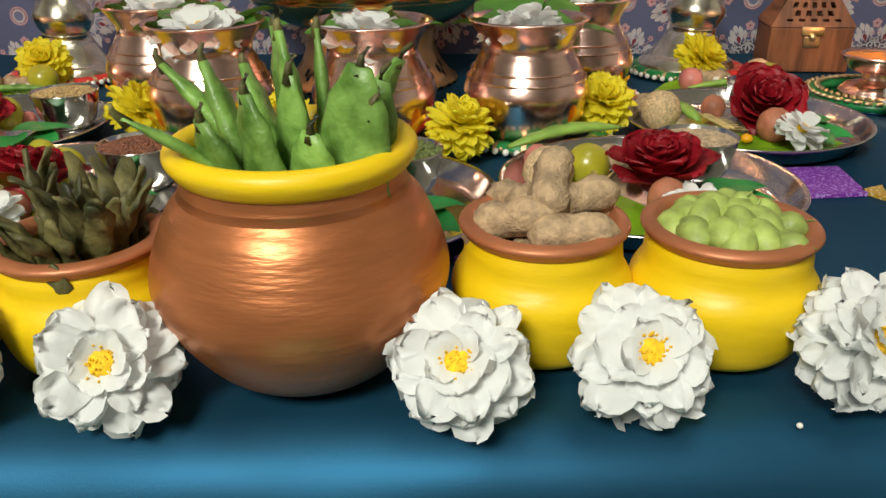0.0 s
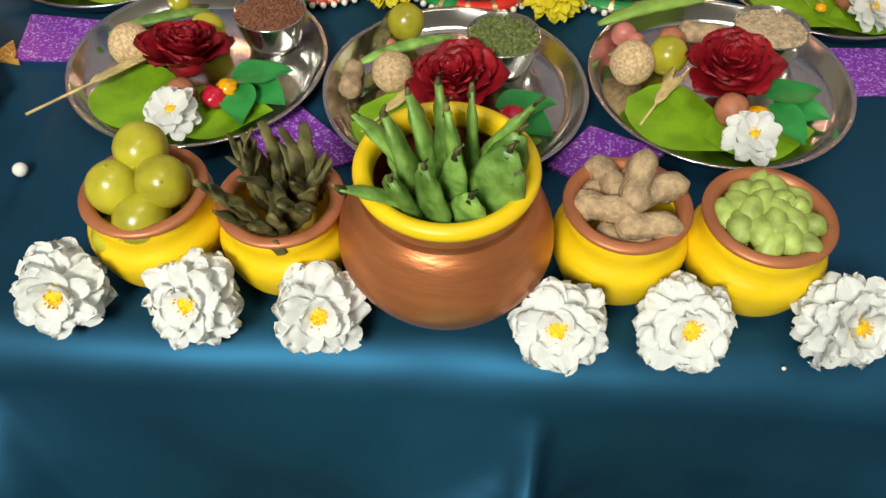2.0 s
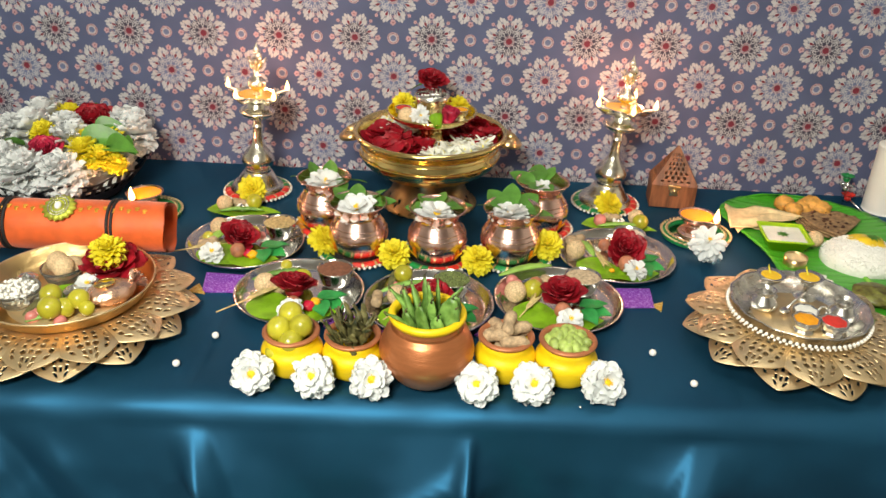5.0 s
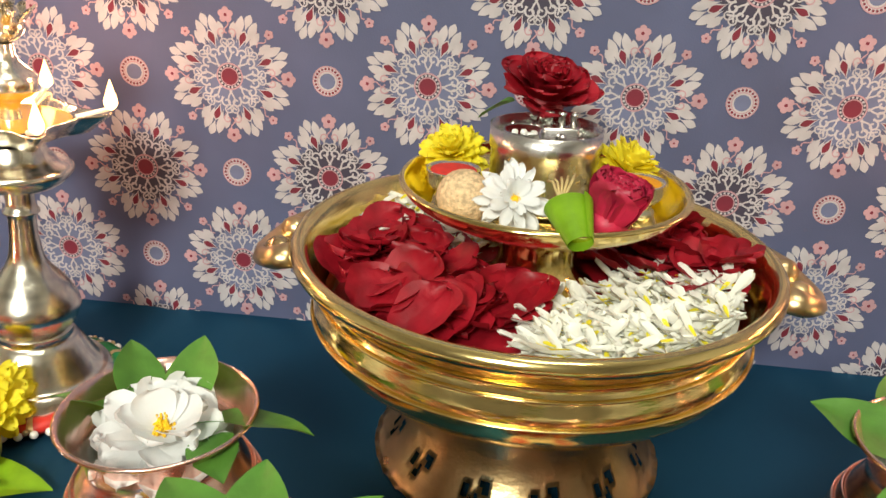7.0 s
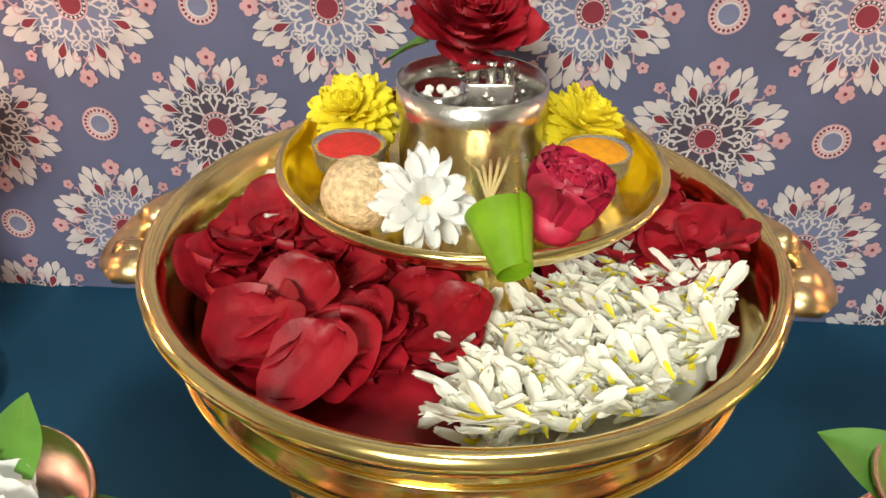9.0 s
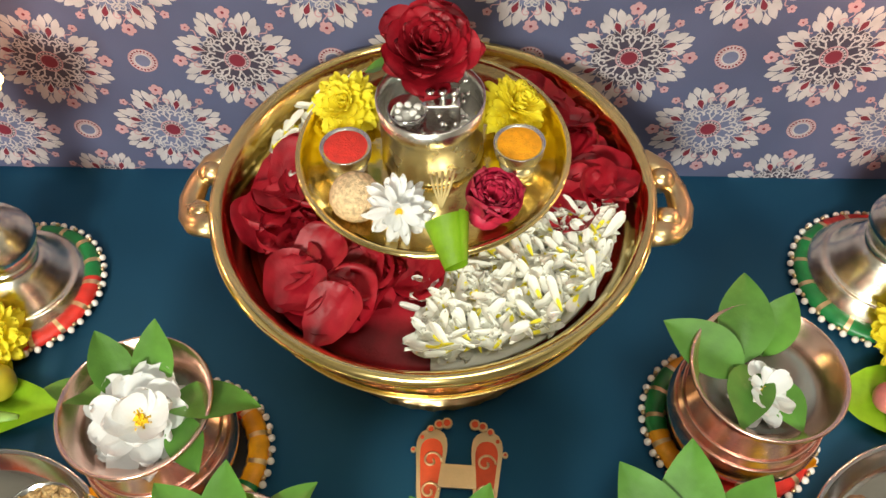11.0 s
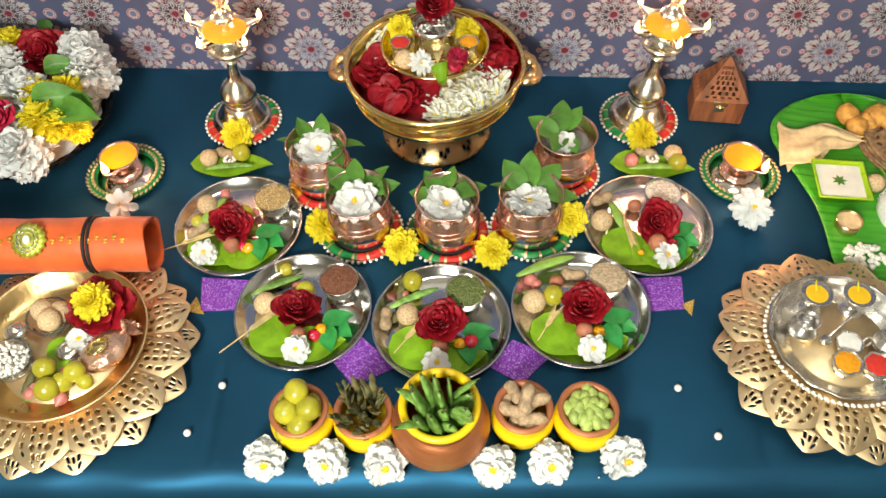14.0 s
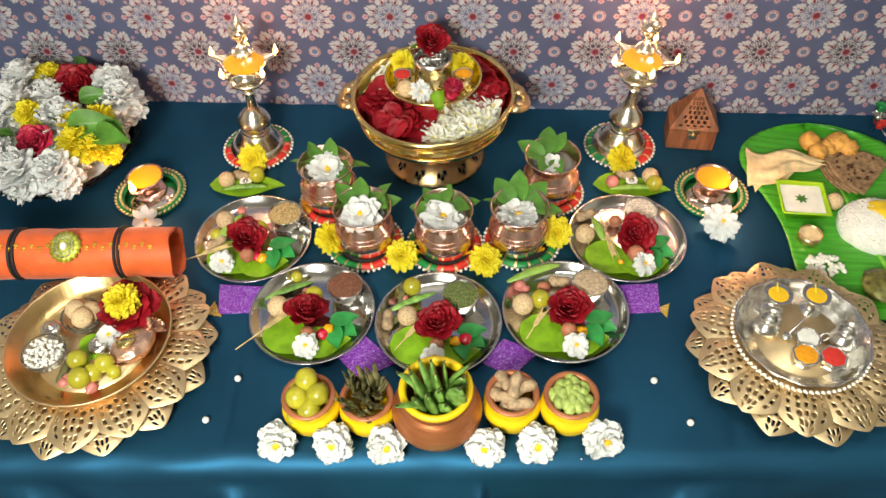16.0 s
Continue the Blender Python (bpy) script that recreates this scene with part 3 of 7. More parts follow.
clay_pot("clay_pot", -0.152, -0.048, 0.0348, 0.052, 0.0288, 0.0322, YELLOW_PAINT, CLAY_RIM, "small yellow painted clay pot with copper rim, holding gooseberries")
clay_pot("clay_pot", -0.083, -0.046, 0.0345, 0.051, 0.0288, 0.0322, YELLOW_PAINT, CLAY_RIM, "small yellow painted clay pot with copper rim, holding dark pods")
clay_pot("clay_pot", 0.0888, -0.034, 0.0347, 0.054, 0.0286, 0.0320, YELLOW_PAINT, CLAY_RIM, "small yellow painted clay pot with copper rim, holding peanuts")
clay_pot("clay_pot", 0.1580, -0.033, 0.0355, 0.0525, 0.0294, 0.0328, YELLOW_PAINT, CLAY_RIM, "small yellow painted clay pot with copper rim, holding green chickpeas")
clay_pot("clay_pot", 0.0008, -0.0525, 0.0530, 0.0905, 0.0382, 0.0428, CLAY_COPPER, YELLOW_PAINT, "large copper painted clay pot with yellow rim, holding green beans", 0.43, 0.40, 0.88, 0.72)

rnd = random.Random(5)
for i, (dx, dy, z, s) in enumerate(((-0.012, -0.005, 0.055, 0.0136), (0.012, -0.001, 0.0575, 0.0136), (-0.003, 0.015, 0.063, 0.0136), (0.003, -0.016, 0.046, 0.0136), (0.003, 0.005, 0.038, 0.014), (-0.016, 0.013, 0.040, 0.013), (0.016, 0.013, 0.038, 0.013), (-0.014, -0.015, 0.03, 0.013), (0.004, -0.004, 0.022, 0.014))):
    bm = bmesh.new()
    blob(bm, sized(0, 0, 0, s, s, s * 1.08), 20, 14, 0.03, 1.5, i)
    tube(bm, [(0, 0, s * 1.0), (0, 0, s * 1.12)], [0.0013, 0.0009], 6)
    single("gooseberry", bm, AMLA, pose(-0.152 + dx, -0.048 + dy, z, 40 * i, 25 * i, 0), "ripe yellow-green gooseberry in the clay pot", "gooseberry", "gooseberries")

for i in range(20):
    bm = bmesh.new()
    a, q = i * 2.4, 0.0225 * math.sqrt((i + 0.4) / 20)
    z = 0.0535 - 0.006 * (q / 0.0225) ** 2
    blob(bm, sized(0, 0, 0, 0.0067, 0.0064, 0.0094), 14, 10, 0.14, 2, i)
    tube(bm, [(0, 0, 0.008), (0.0005, 0, 0.0105), (0.002, 0.001, 0.0115)], [0.0008, 0.0005, 0.0003], 5)
    single("chickpea_pod", bm, CHICKPEA, pose(0.1580 + q * math.cos(a), -0.033 + q * math.sin(a), z, rnd.uniform(30, 140), rnd.uniform(-60, 60), 0), "plump pale green chickpea pod in the clay pot", "chickpea", "green chickpeas")


def peanut(m, label="tan wrinkled peanut in its shell", group="peanuts"):
    bm = bmesh.new()
    prof = smooth_profile([(0.0, -0.0165), (0.0058, -0.0135), (0.0074, -0.008), (0.0062, 0.0), (0.0071, 0.007), (0.0058, 0.0125), (0.0012, 0.0165), (0, 0.017)], 4)
    lathe(prof, 18, bm=bm)
    sd = rnd.uniform(0, 90)
    for v in bm.verts:
        ridge = 1 + 0.07 * math.cos(9 * math.atan2(v.co.y, v.co.x)) + 0.1 * noise.noise(v.co * 260 + Vector((sd, 0, 0)))
        v.co.x, v.co.y = v.co.x * ridge + 0.0012 * math.sin(v.co.z * 120 + sd), v.co.y * ridge
    return single("peanut", bm, PEANUT, m, label, "peanut", group)


for i, (dx, dy, z, rx, rz) in enumerate(((-0.012, -0.006, 0.055, 70, 60), (0.003, 0.001, 0.067, 62, 170), (0.013, 0.003, 0.059, 84, 110), (0.009, -0.015, 0.053, 88, 95), (-0.01, 0.014, 0.054, 80, 20), (0.012, 0.016, 0.051, 84, 50), (-0.018, 0.004, 0.047, 88, 150), (0.0, 0.0, 0.045, 88, 10), (0.0, -0.016, 0.042, 85, 60), (0.0, 0.016, 0.04, 85, 120))):
    peanut(pose(0.0888 + dx, -0.034 + dy, z, rx, 0, rz))

# upright green beans in the large pot
BEANS = ((-0.006, -0.028, 0.07, -0.008, -0.026, 0.125, 0.017, 0.03), (0.006, -0.014, 0.07, 0.0, -0.004, 0.148, 0.014, 0.03), (0.022, -0.020, 0.07, 0.030, -0.018, 0.135, 0.020, 0.05), (-0.02, -0.008, 0.07, -0.030, 0.002, 0.132, 0.016, 0.04), (-0.018, 0.0, 0.075, -0.046, 0.004, 0.130, 0.012, 0.06), (-0.016, -0.02, 0.07, -0.046, -0.038, 0.118, 0.008, 0.08), (0.012, 0.004, 0.07, 0.010, 0.014, 0.145, 0.010, 0.02), (-0.004, 0.006, 0.07, -0.006, 0.016, 0.146, 0.016, 0.03), (0.024, -0.004, 0.07, 0.034, 0.004, 0.122, 0.016, 0.04), (0.030, -0.012, 0.07, 0.033, -0.02, 0.115, 0.013, 0.04), (0.012, -0.028, 0.07, 0.014, -0.03, 0.108, 0.015, 0.04), (-0.024, -0.024, 0.07, -0.024, -0.026, 0.112, 0.017, 0.05), (0.018, 0.014, 0.07, 0.040, 0.02, 0.128, 0.013, 0.06), (0.0, -0.018, 0.07, 0.006, -0.02, 0.132, 0.011, 0.04), (-0.012, 0.014, 0.07, -0.022, 0.026, 0.124, 0.015, 0.04), (-0.028, 0.004, 0.075, -0.034, 0.018, 0.11, 0.012, 0.04))
for x0, y0, z0, x1, y1, z1, w, bend in BEANS:
    z1, w = 0.1 + (z1 - 0.1) * 0.66, w * 1.5
    x0, y0, x1, y1 = x0 * 0.75, y0 * 0.75 + 0.002, x1 * 0.9, y1 * 0.88
    t = thing("green_bean", pose(0.001, -0.055, -0.006), "fresh green bean pod standing in the copper clay pot", "bean pod", "green beans")
    bm = bmesh.new()
    d = Vector((x1 - x0, y1 - y0, z1 - z0))
    pod(bm, Vector((x0, y0, z0)) - d * 0.55, (x1, y1, z1), w, bend, 6, 0.42, 0.16)
    part("pod", bm, GREEN_BEAN, t)
    bm = bmesh.new()
    tip = Vector((x1, y1, z1))
    n = d.normalized()
    tube(bm, [tip - n * 0.003, tip + n * 0.003, tip + n * 0.006 + Vector((0.002, 0, 0))], [0.0022, 0.0011, 0.0007], 6)
    part("stalk", bm, BEAN_DARK, t)

for i in range(34):
    a = i * 2.4 + rnd.uniform(-0.7, 0.7)
    q = 0.022 * math.sqrt((i + 0.3) / 34)
    lean = 0.15 + 0.85 * (q / 0.022)
    h = rnd.uniform(0.028, 0.052)
    base = Vector((-0.083 + 0.8 * q * math.cos(a), -0.046 + 0.8 * q * math.sin(a), rnd.uniform(0.030, 0.042)))
    tip = base + Vector((math.cos(a) * lean * h * 0.5, math.sin(a) * lean * h * 0.5, h * (1.05 - 0.38 * lean)))
    bm = bmesh.new()
    pod(bm, base, tip, rnd.uniform(0.008, 0.012), rnd.uniform(-0.22, 0.28), 3, 0.4, 0.2)
    for v in bm.verts:
        v.co += 0.0016 * Vector((noise.noise(v.co * 190), noise.noise(v.co * 190 + Vector((7, 0, 0))), noise.noise(v.co * 190 + Vector((0, 9, 0)))))
    single("soybean_pod", bm, BEAN_DARK, Matrix(), "dark olive shrivelled bean pod in the clay pot", "bean pod", "dark bean pods")

# white flowers along the front edge
front = [bloom("white_flower", 0.0228, WHITE_RINGS, WHITE_PETAL, 0.27, "white many-petalled flower with yellow heart on the teal cloth", 3 + k, "white flowers", 0.3, 0.7, depth=0.72, tip=-0.1, split=True) for k in range(6)]
FRONT = [(-0.185, -0.088, 62, 10, 0), (-0.118, -0.087, 55, -8, 1), (-0.056, -0.087, 58, 14, 2), (0.059, -0.083, 52, -12, 1), (0.119, -0.078, 50, 6, 2), (0.196, -0.068, 54, 30, 0)]
for k, (x, y, tilt, turn, i) in enumerate(FRONT):
    front[k].matrix_basis = pose(x, y - 0.009, 0.025, tilt, 0, turn) @ pose(0, 0, 0, 0, 0, 47 * k)
    set_down(front[k], -0.001)

for x, y in ((-0.2575, 0.0), (-0.284, -0.060), (0.268, 0.020), (0.305, -0.037)):
    bm = bmesh.new()
    blob(bm, sized(0, 0, 0.0042, 0.0045, 0.0045, 0.0043), 16, 12)
    single("pearl", bm, PEARL, pose(x, y, -0.0004), "single loose white pearl bead on the cloth", "pearl", "loose pearls")
bm = bmesh.new()
blob(bm, sized(0, 0, 0.001, 0.0012, 0.0012, 0.001), 8, 6)
single("bead", bm, PEARL, pose(0.172, -0.089, 0), "tiny white bead fallen on the cloth", "bead")

# ---------------------------------------------------------------- steel plates
PLATES = {"L": (-0.1776, 0.1023), "C": (-0.0075, 0.0927), "R": (0.1607, 0.1195), "BL": (-0.2849, 0.2316), "BR": (0.2539, 0.2536)}
for px, py in PLATES.values():
    t = thing("steel_plate", pose(px, py, 0.0), "round polished steel plate with raised rim, holding offerings", "plate", "steel plates with offerings")
    prof = [(0, 0.0), (0.070, 0.0), (0.076, 0.003), (0.0815, 0.0125), (0.0838, 0.014), (0.0846, 0.0132), (0.0840, 0.0122), (0.0822, 0.0135), (0.0815, 0.0128), (0.0755, 0.0042), (0.0695, 0.0014), (0.035, 0.0012), (0, 0.0012)]
    part("dish", lathe(prof, 80), STEEL, t)

# grains for the little steel cups
GRAINS = {"red_rice": ((0.2, 0.075, 0.04), 0.0008, 0.003, 700), "mung": ((0.13, 0.16, 0.045), 0.0017, 0.0019, 260), "sand": ((0.5, 0.38, 0.25), 0.0006, 0.0009, 900), "paddy": ((0.46, 0.32, 0.14), 0.0012, 0.0046, 320), "flour": ((0.72, 0.62, 0.5), 0.0004, 0.0004, 200)}


def steel_cup(x, y, z, r, h, grain, label):
    t = thing("steel_cup", pose(x, y, z), label, "cup", "steel cups of grain")
    prof = smooth_profile([(r * 0.62, 0.0), (r * 0.8, h * 0.25), (r * 0.93, h * 0.7), (r, h)], 5)
    part("body", lathe([(0, 0)] + prof + [(r - 0.0008, h), (r * 0.9, h * 0.7), (0, h * 0.6)], 48), STEEL, t)
    col, w, ln, n = GRAINS[grain]
    m = material(grain + "_grain", col, 0.7, 0, 0.35, 300, 0.5, 900)
    bm = bmesh.new()
    lathe([(r * 0.95, h * 0.86), (r * 0.6, h * 0.97), (0, h * 1.02)], 32, bm=bm)
    g = random.Random(int(1000 * x) + 77)
    for k in range(n):
        a, q = g.uniform(0, 6.283), r * 0.93 * math.sqrt(g.random())
        zz = h * (1.02 - 0.14 * (q / r) ** 2)
        m4 = sized(q * math.cos(a), q * math.sin(a), zz, w, w, ln / 2 if ln > w * 1.5 else w, 90 + g.uniform(-25, 25), 0, g.uniform(0, 360))
        bmesh.ops.create_icosphere(bm, subdivisions=1, radius=1.0, matrix=m4)
    heap = part("grain_heap", bm, m, t, "heaped grain")
    heap["kind"] = "stuff"
    return t


def ball(name, x, y, z, r, mat, label, category, group, rough=0.05, squash=1.0, freq=3.0):
    bm = bmesh.new()
    blob(bm, sized(0, 0, r * squash, r, r, r * squash), 20, 14, rough, freq, x * 50 + y * 31)
    return single(name, bm, mat, pose(x, y, z), label, category, group)


CANDY_RED = material("red_candy", (0.55, 0.01, 0.04), 0.25, 0, 0.15, 60, 0.2, 200, coat=0.5)
CANDY_YELLOW = material("yellow_candy", (0.85, 0.4, 0.005), 0.25, 0, 0.15, 60, 0.2, 200, coat=0.5)
SHALLOT = material("pink_shallot", (0.6, 0.2, 0.17), 0.4, 0, 0.25, 60, 0.2, 300, stretch=(1, 1, 0.2))
WHEAT = material("wheat_straw", (0.55, 0.42, 0.18), 0.6, 0, 0.25, 80, 0.3, 300)
PEA_POD = material("pale_green_pod", (0.24, 0.4, 0.07), 0.42, 0, 0.25, 60, 0.3, 300, random_tint=0.2)


def pod_thing(a, b, w, mat, label, bend=0.05, flat_=0.5, group="pods on the plates", name="bean_pod"):
    bm = bmesh.new()
    pod(bm, a, b, w, bend, 5, flat_)
    return single(name, bm, mat, Matrix(), label, "bean pod", group)


def wheat_ear(a, b, label):
    a, b = Vector(a), Vector(b)
    t = thing("wheat_ear", Matrix(), label, "wheat", "wheat ears")
    bm = bmesh.new()
    tube(bm, [a, a.lerp(b, 0.5), b], [0.0009, 0.0009, 0.0006], 6)
    part("stem", bm, WHEAT, t)
    bm = bmesh.new()
    d = (b - a).normalized()
    side = d.cross(Vector((0, 0, 1))).normalized()
    for k in range(16):
        c = a.lerp(b, 0.5 + 0.5 * k / 16)
        s = side * (1 if k % 2 else -1)
        pod(bm, c, c + d * 0.009 + s * 0.003 + Vector((0, 0, 0.001)), 0.0036, 0.05, 1, 0.8)
        tube(bm, [c + d * 0.008 + s * 0.002, c + d * 0.022 + s * 0.006 + Vector((0, 0, 0.003))], [0.0004, 0.0002], 4)
    part("grains", bm, WHEAT, t)["kind"] = "stuff"
    return t


MINI_WHITE = bloom("white_flower", 0.0165, [(9, -12, 1.0), (9, 2, 0.95), (7, 22, 0.8)], WHITE_PETAL, 0.24, "small white flower with yellow heart on the steel plate", 21, "white flowers on plates", 0.12, 0.78, tip=0.0)
MINI_USED = [False]
ROSES = [rose("red_rose", 0.0295, ROSE, "deep red rose bloom resting on the steel plate", 40 + k) for k in range(3)]
ROSE_USED = [False, False, False]


def use(proto, used, i, m, z):
    """Places the first one itself, then copies of it."""
    if not used[i]:
        used[i] = True
        proto.matrix_basis = m
        return set_down(proto, z)
    return set_down(copy_thing(proto, m), z)


def fill_plate(key, cup, grain, rose_at, rose_i, rose_tilt, flower_at, items):
    px, py = PLATES[key]
    z = 0.0014
    g = random.Random(ord(key[-1]) * 7 + len(key))
    steel_cup(px + cup[0], py + cup[1], z, 0.0245, 0.027, grain, "small steel cup heaped with " + {"red_rice": "red rice grains", "mung": "green mung beans", "sand": "pale semolina", "paddy": "unhusked paddy rice", "flour": "white flour"}[grain])
    leaf_thing("betel_leaf", pose(px - 0.058, py - 0.018, 0.006, 0, 0, -32), 0.078, 0.058, LEAF_LIGHT, "bright green betel leaf lying in the steel plate", "betel leaves", fold=0.04, droop=0.03)
    leaf_thing("betel_leaf", pose(px - 0.012, py - 0.05, 0.005, 0, 0, 12), 0.07, 0.05, LEAF_LIGHT, "bright green betel leaf lying in the steel plate", "betel leaves", fold=0.05, droop=0.02)
    for k, (lx, ly, lz, rz, ln) in enumerate(((0.026, -0.016, 0.012, 20, 0.040), (0.03, -0.02, 0.010, -75, 0.038), (0.034, -0.012, 0.007, -30, 0.036))):
        leaf_thing("bael_leaf", pose(px + lx, py + ly, lz, 6 * k, -4, rz + g.uniform(-10, 10)), ln, 0.024, LEAF_GREEN, "dark green leaf on the steel plate", "bael leaves", fold=0.1, droop=0.1)
    use(ROSES[rose_i], ROSE_USED, rose_i, pose(px + rose_at[0], py + rose_at[1], 0.02, rose_tilt, 0, g.uniform(0, 360)), 0.007)
    use(MINI_WHITE, MINI_USED, 0, pose(px + flower_at[0], py + flower_at[1], 0.012, 22, 0, g.uniform(0, 72)), 0.006)
    for kind, ix, iy, iz, s in items:
        x, y = px + ix, py + iy
        if kind == "sesame":
            ball("sesame_ball", x, y, iz, s, SWEET, "round beige sesame sweet on the steel plate", "sweet", "sesame balls", 0.05, 1, 9)
        elif kind == "amla":
            ball("gooseberry", x, y, iz, s, AMLA, "yellow-green gooseberry on the steel plate", "gooseberry", "gooseberries on plates", 0.03)
        elif kind == "areca":
            ball("areca_nut", x, y, iz, s, ARECA, "reddish brown areca nut on the steel plate", "nut", "areca nuts", 0.05, 1.05)
        elif kind == "red":
            ball("red_candy", x, y, iz, s, CANDY_RED, "glossy red sweet on the steel plate", "candy", "red candies", 0.25, 0.8)
        elif kind == "yellow":
            ball("turmeric_root", x, y, iz, s, CANDY_YELLOW, "small orange-yellow turmeric piece on the plate", "turmeric", "turmeric pieces", 0.3, 0.7)
        elif kind == "shallot":
            bm = bmesh.new()
            lathe(smooth_profile([(0, 0), (s * 0.8, s * 0.3), (s, s), (s * 0.6, s * 1.7), (s * 0.1, s * 2.3), (0, s * 2.4)], 4), 16, bm=bm)
            single("shallot", bm, SHALLOT, pose(x, y, iz + s, 80, 0, g.uniform(0, 360)), "small pink shallot bulb on the steel plate", "shallot", "shallots")
        elif kind == "peanut":
            peanut(pose(x, y, iz + 0.0072, 90, 0, s), "tan peanut in its shell on the steel plate", "peanuts on plates")


base = lambda wf: [("areca", 0.0, -0.036, 0.004, 0.0095), ("red", 0.019, -0.034, 0.004, 0.008), ("yellow", 0.026, -0.026, 0.008, 0.0065)]
fill_plate("L", (0.041, 0.036), "red_rice", (-0.004, -0.008), 0, 12, (0.002, -0.058), base(0) + [("sesame", -0.046, 0.004, 0.002, 0.0145), ("sesame", -0.028, 0.006, 0.002, 0.012), ("amla", -0.001, 0.026, 0.004, 0.012), ("shallot", -0.018, 0.030, 0.002, 0.007), ("shallot", -0.014, 0.022, 0.006, 0.006), ("amla", -0.030, 0.056, 0.008, 0.008)])
fill_plate("C", (0.028, 0.036), "mung", (0.001, -0.008), 1, 14, (-0.002, -0.060), [("areca", 0.001, -0.037, 0.004, 0.0098), ("red", 0.037, -0.026, 0.006, 0.0085), ("yellow", 0.024, -0.030, 0.008, 0.007), ("sesame", -0.041, 0.006, 0.002, 0.0135), ("amla", -0.038, 0.050, 0.010, 0.0125), ("peanut", -0.067, 0.002, 0.004, 175), ("shallot", -0.042, 0.036, 0.002, 0.007)])
fill_plate("R", (0.034, 0.036), "sand", (0.004, -0.004), 2, 10, (0.011, -0.060), [("areca", 0.003, -0.034, 0.004, 0.0105), ("yellow", 0.020, -0.033, 0.006, 0.0075), ("sesame", -0.056, 0.004, 0.002, 0.0145), ("amla", -0.033, 0.013, 0.004, 0.013), ("shallot", -0.060, 0.030, 0.004, 0.0085), ("shallot", -0.048, 0.028, 0.004, 0.007), ("peanut", -0.006, 0.050, 0.003, 80), ("areca", -0.028, 0.036, 0.003, 0.009), ("areca", 0.000, 0.034, 0.002, 0.0055)])
fill_plate("BL", (0.042, 0.036), "paddy", (-0.006, -0.010), 1, 25, (-0.033, -0.052), [("areca", -0.001, -0.036, 0.004, 0.0105), ("red", 0.012, -0.034, 0.004, 0.0075), ("yellow", 0.019, -0.036, 0.004, 0.008), ("sesame", -0.046, 0.026, 0.006, 0.0135), ("amla", 0.006, 0.014, 0.004, 0.0125), ("shallot", -0.032, 0.046, 0.004, 0.007), ("shallot", 0.014, 0.026, 0.003, 0.006), ("amla", -0.055, 0.002, 0.004, 0.009), ("peanut", -0.052, -0.010, 0.004, 140)])
fill_plate("BR", (0.022, 0.042), "flour", (0.010, -0.004), 0, 40, (0.018, -0.056), [("areca", 0.009, -0.034, 0.004, 0.0115), ("red", 0.027, -0.032, 0.004, 0.0085), ("yellow", 0.024, -0.024, 0.004, 0.006), ("sesame", -0.060, -0.002, 0.004, 0.014), ("peanut", -0.056, 0.040, 0.006, 110), ("areca", -0.014, 0.030, 0.002, 0.009), ("yellow", -0.012, -0.046, 0.008, 0.004)])
P = PLATES
pod_thing((P["L"][0] - 0.068, P["L"][1] + 0.018, 0.013), (P["L"][0] - 0.006, P["L"][1] + 0.048, 0.016), 0.011, GREEN_BEAN, "dark green bean pod on the steel plate")
pod_thing((P["L"][0] - 0.056, P["L"][1] + 0.030, 0.008), (P["L"][0] - 0.012, P["L"][1] + 0.062, 0.010), 0.012, BEAN_DARK, "dull olive bean pod on the steel plate")
pod_thing((P["C"][0] - 0.068, P["C"][1] + 0.014, 0.012), (P["C"][0] - 0.006, P["C"][1] + 0.044, 0.018), 0.011, GREEN_BEAN, "dark green bean pod on the steel plate")
pod_thing((P["C"][0] - 0.054, P["C"][1] + 0.020, 0.008), (P["C"][0] - 0.050, P["C"][1] + 0.062, 0.022), 0.010, BEAN_DARK, "dull olive bean pod on the steel plate")
pod_thing((P["C"][0] - 0.062, P["C"][1] - 0.004, 0.008), (P["C"][0] - 0.044, P["C"][1] + 0.020, 0.008), 0.010, BEAN_DARK, "dull olive bean pod on the steel plate")
pod_thing((P["R"][0] - 0.078, P["R"][1] + 0.038, 0.020), (P["R"][0] - 0.006, P["R"][1] + 0.068, 0.024), 0.014, PEA_POD, "large pale green pea pod on the plate rim", 0.06)
pod_thing((P["R"][0] - 0.070, P["R"][1] + 0.022, 0.008), (P["R"][0] - 0.034, P["R"][1] + 0.020, 0.008), 0.009, GREEN_BEAN, "dark green bean pod on the steel plate")
pod_thing((P["BL"][0] - 0.056, P["BL"][1] - 0.020, 0.012), (P["BL"][0] - 0.026, P["BL"][1] + 0.044, 0.014), 0.014, PEA_POD, "pale green pea pod on the steel plate")
pod_thing((P["BL"][0] - 0.070, P["BL"][1] + 0.004, 0.010), (P["BL"][0] - 0.040, P["BL"][1] + 0.030, 0.008), 0.011, PEANUT, "tan dried bean pod on the steel plate")
pod_thing((P["BR"][0] - 0.046, P["BR"][1] + 0.034, 0.014), (P["BR"][0] - 0.034, P["BR"][1] - 0.008, 0.012), 0.015, PEA_POD, "pale green pea pod on the steel plate")
wheat_ear((P["L"][0] - 0.090, P["L"][1] - 0.064, 0.012), (P["L"][0] - 0.030, P["L"][1] - 0.004, 0.016), "pale dried wheat ear lying over the plate rim")
wheat_ear((P["BL"][0] - 0.098, P["BL"][1] - 0.052, 0.014), (P["BL"][0] - 0.036, P["BL"][1] - 0.022, 0.015), "pale dried wheat ear lying over the plate rim")
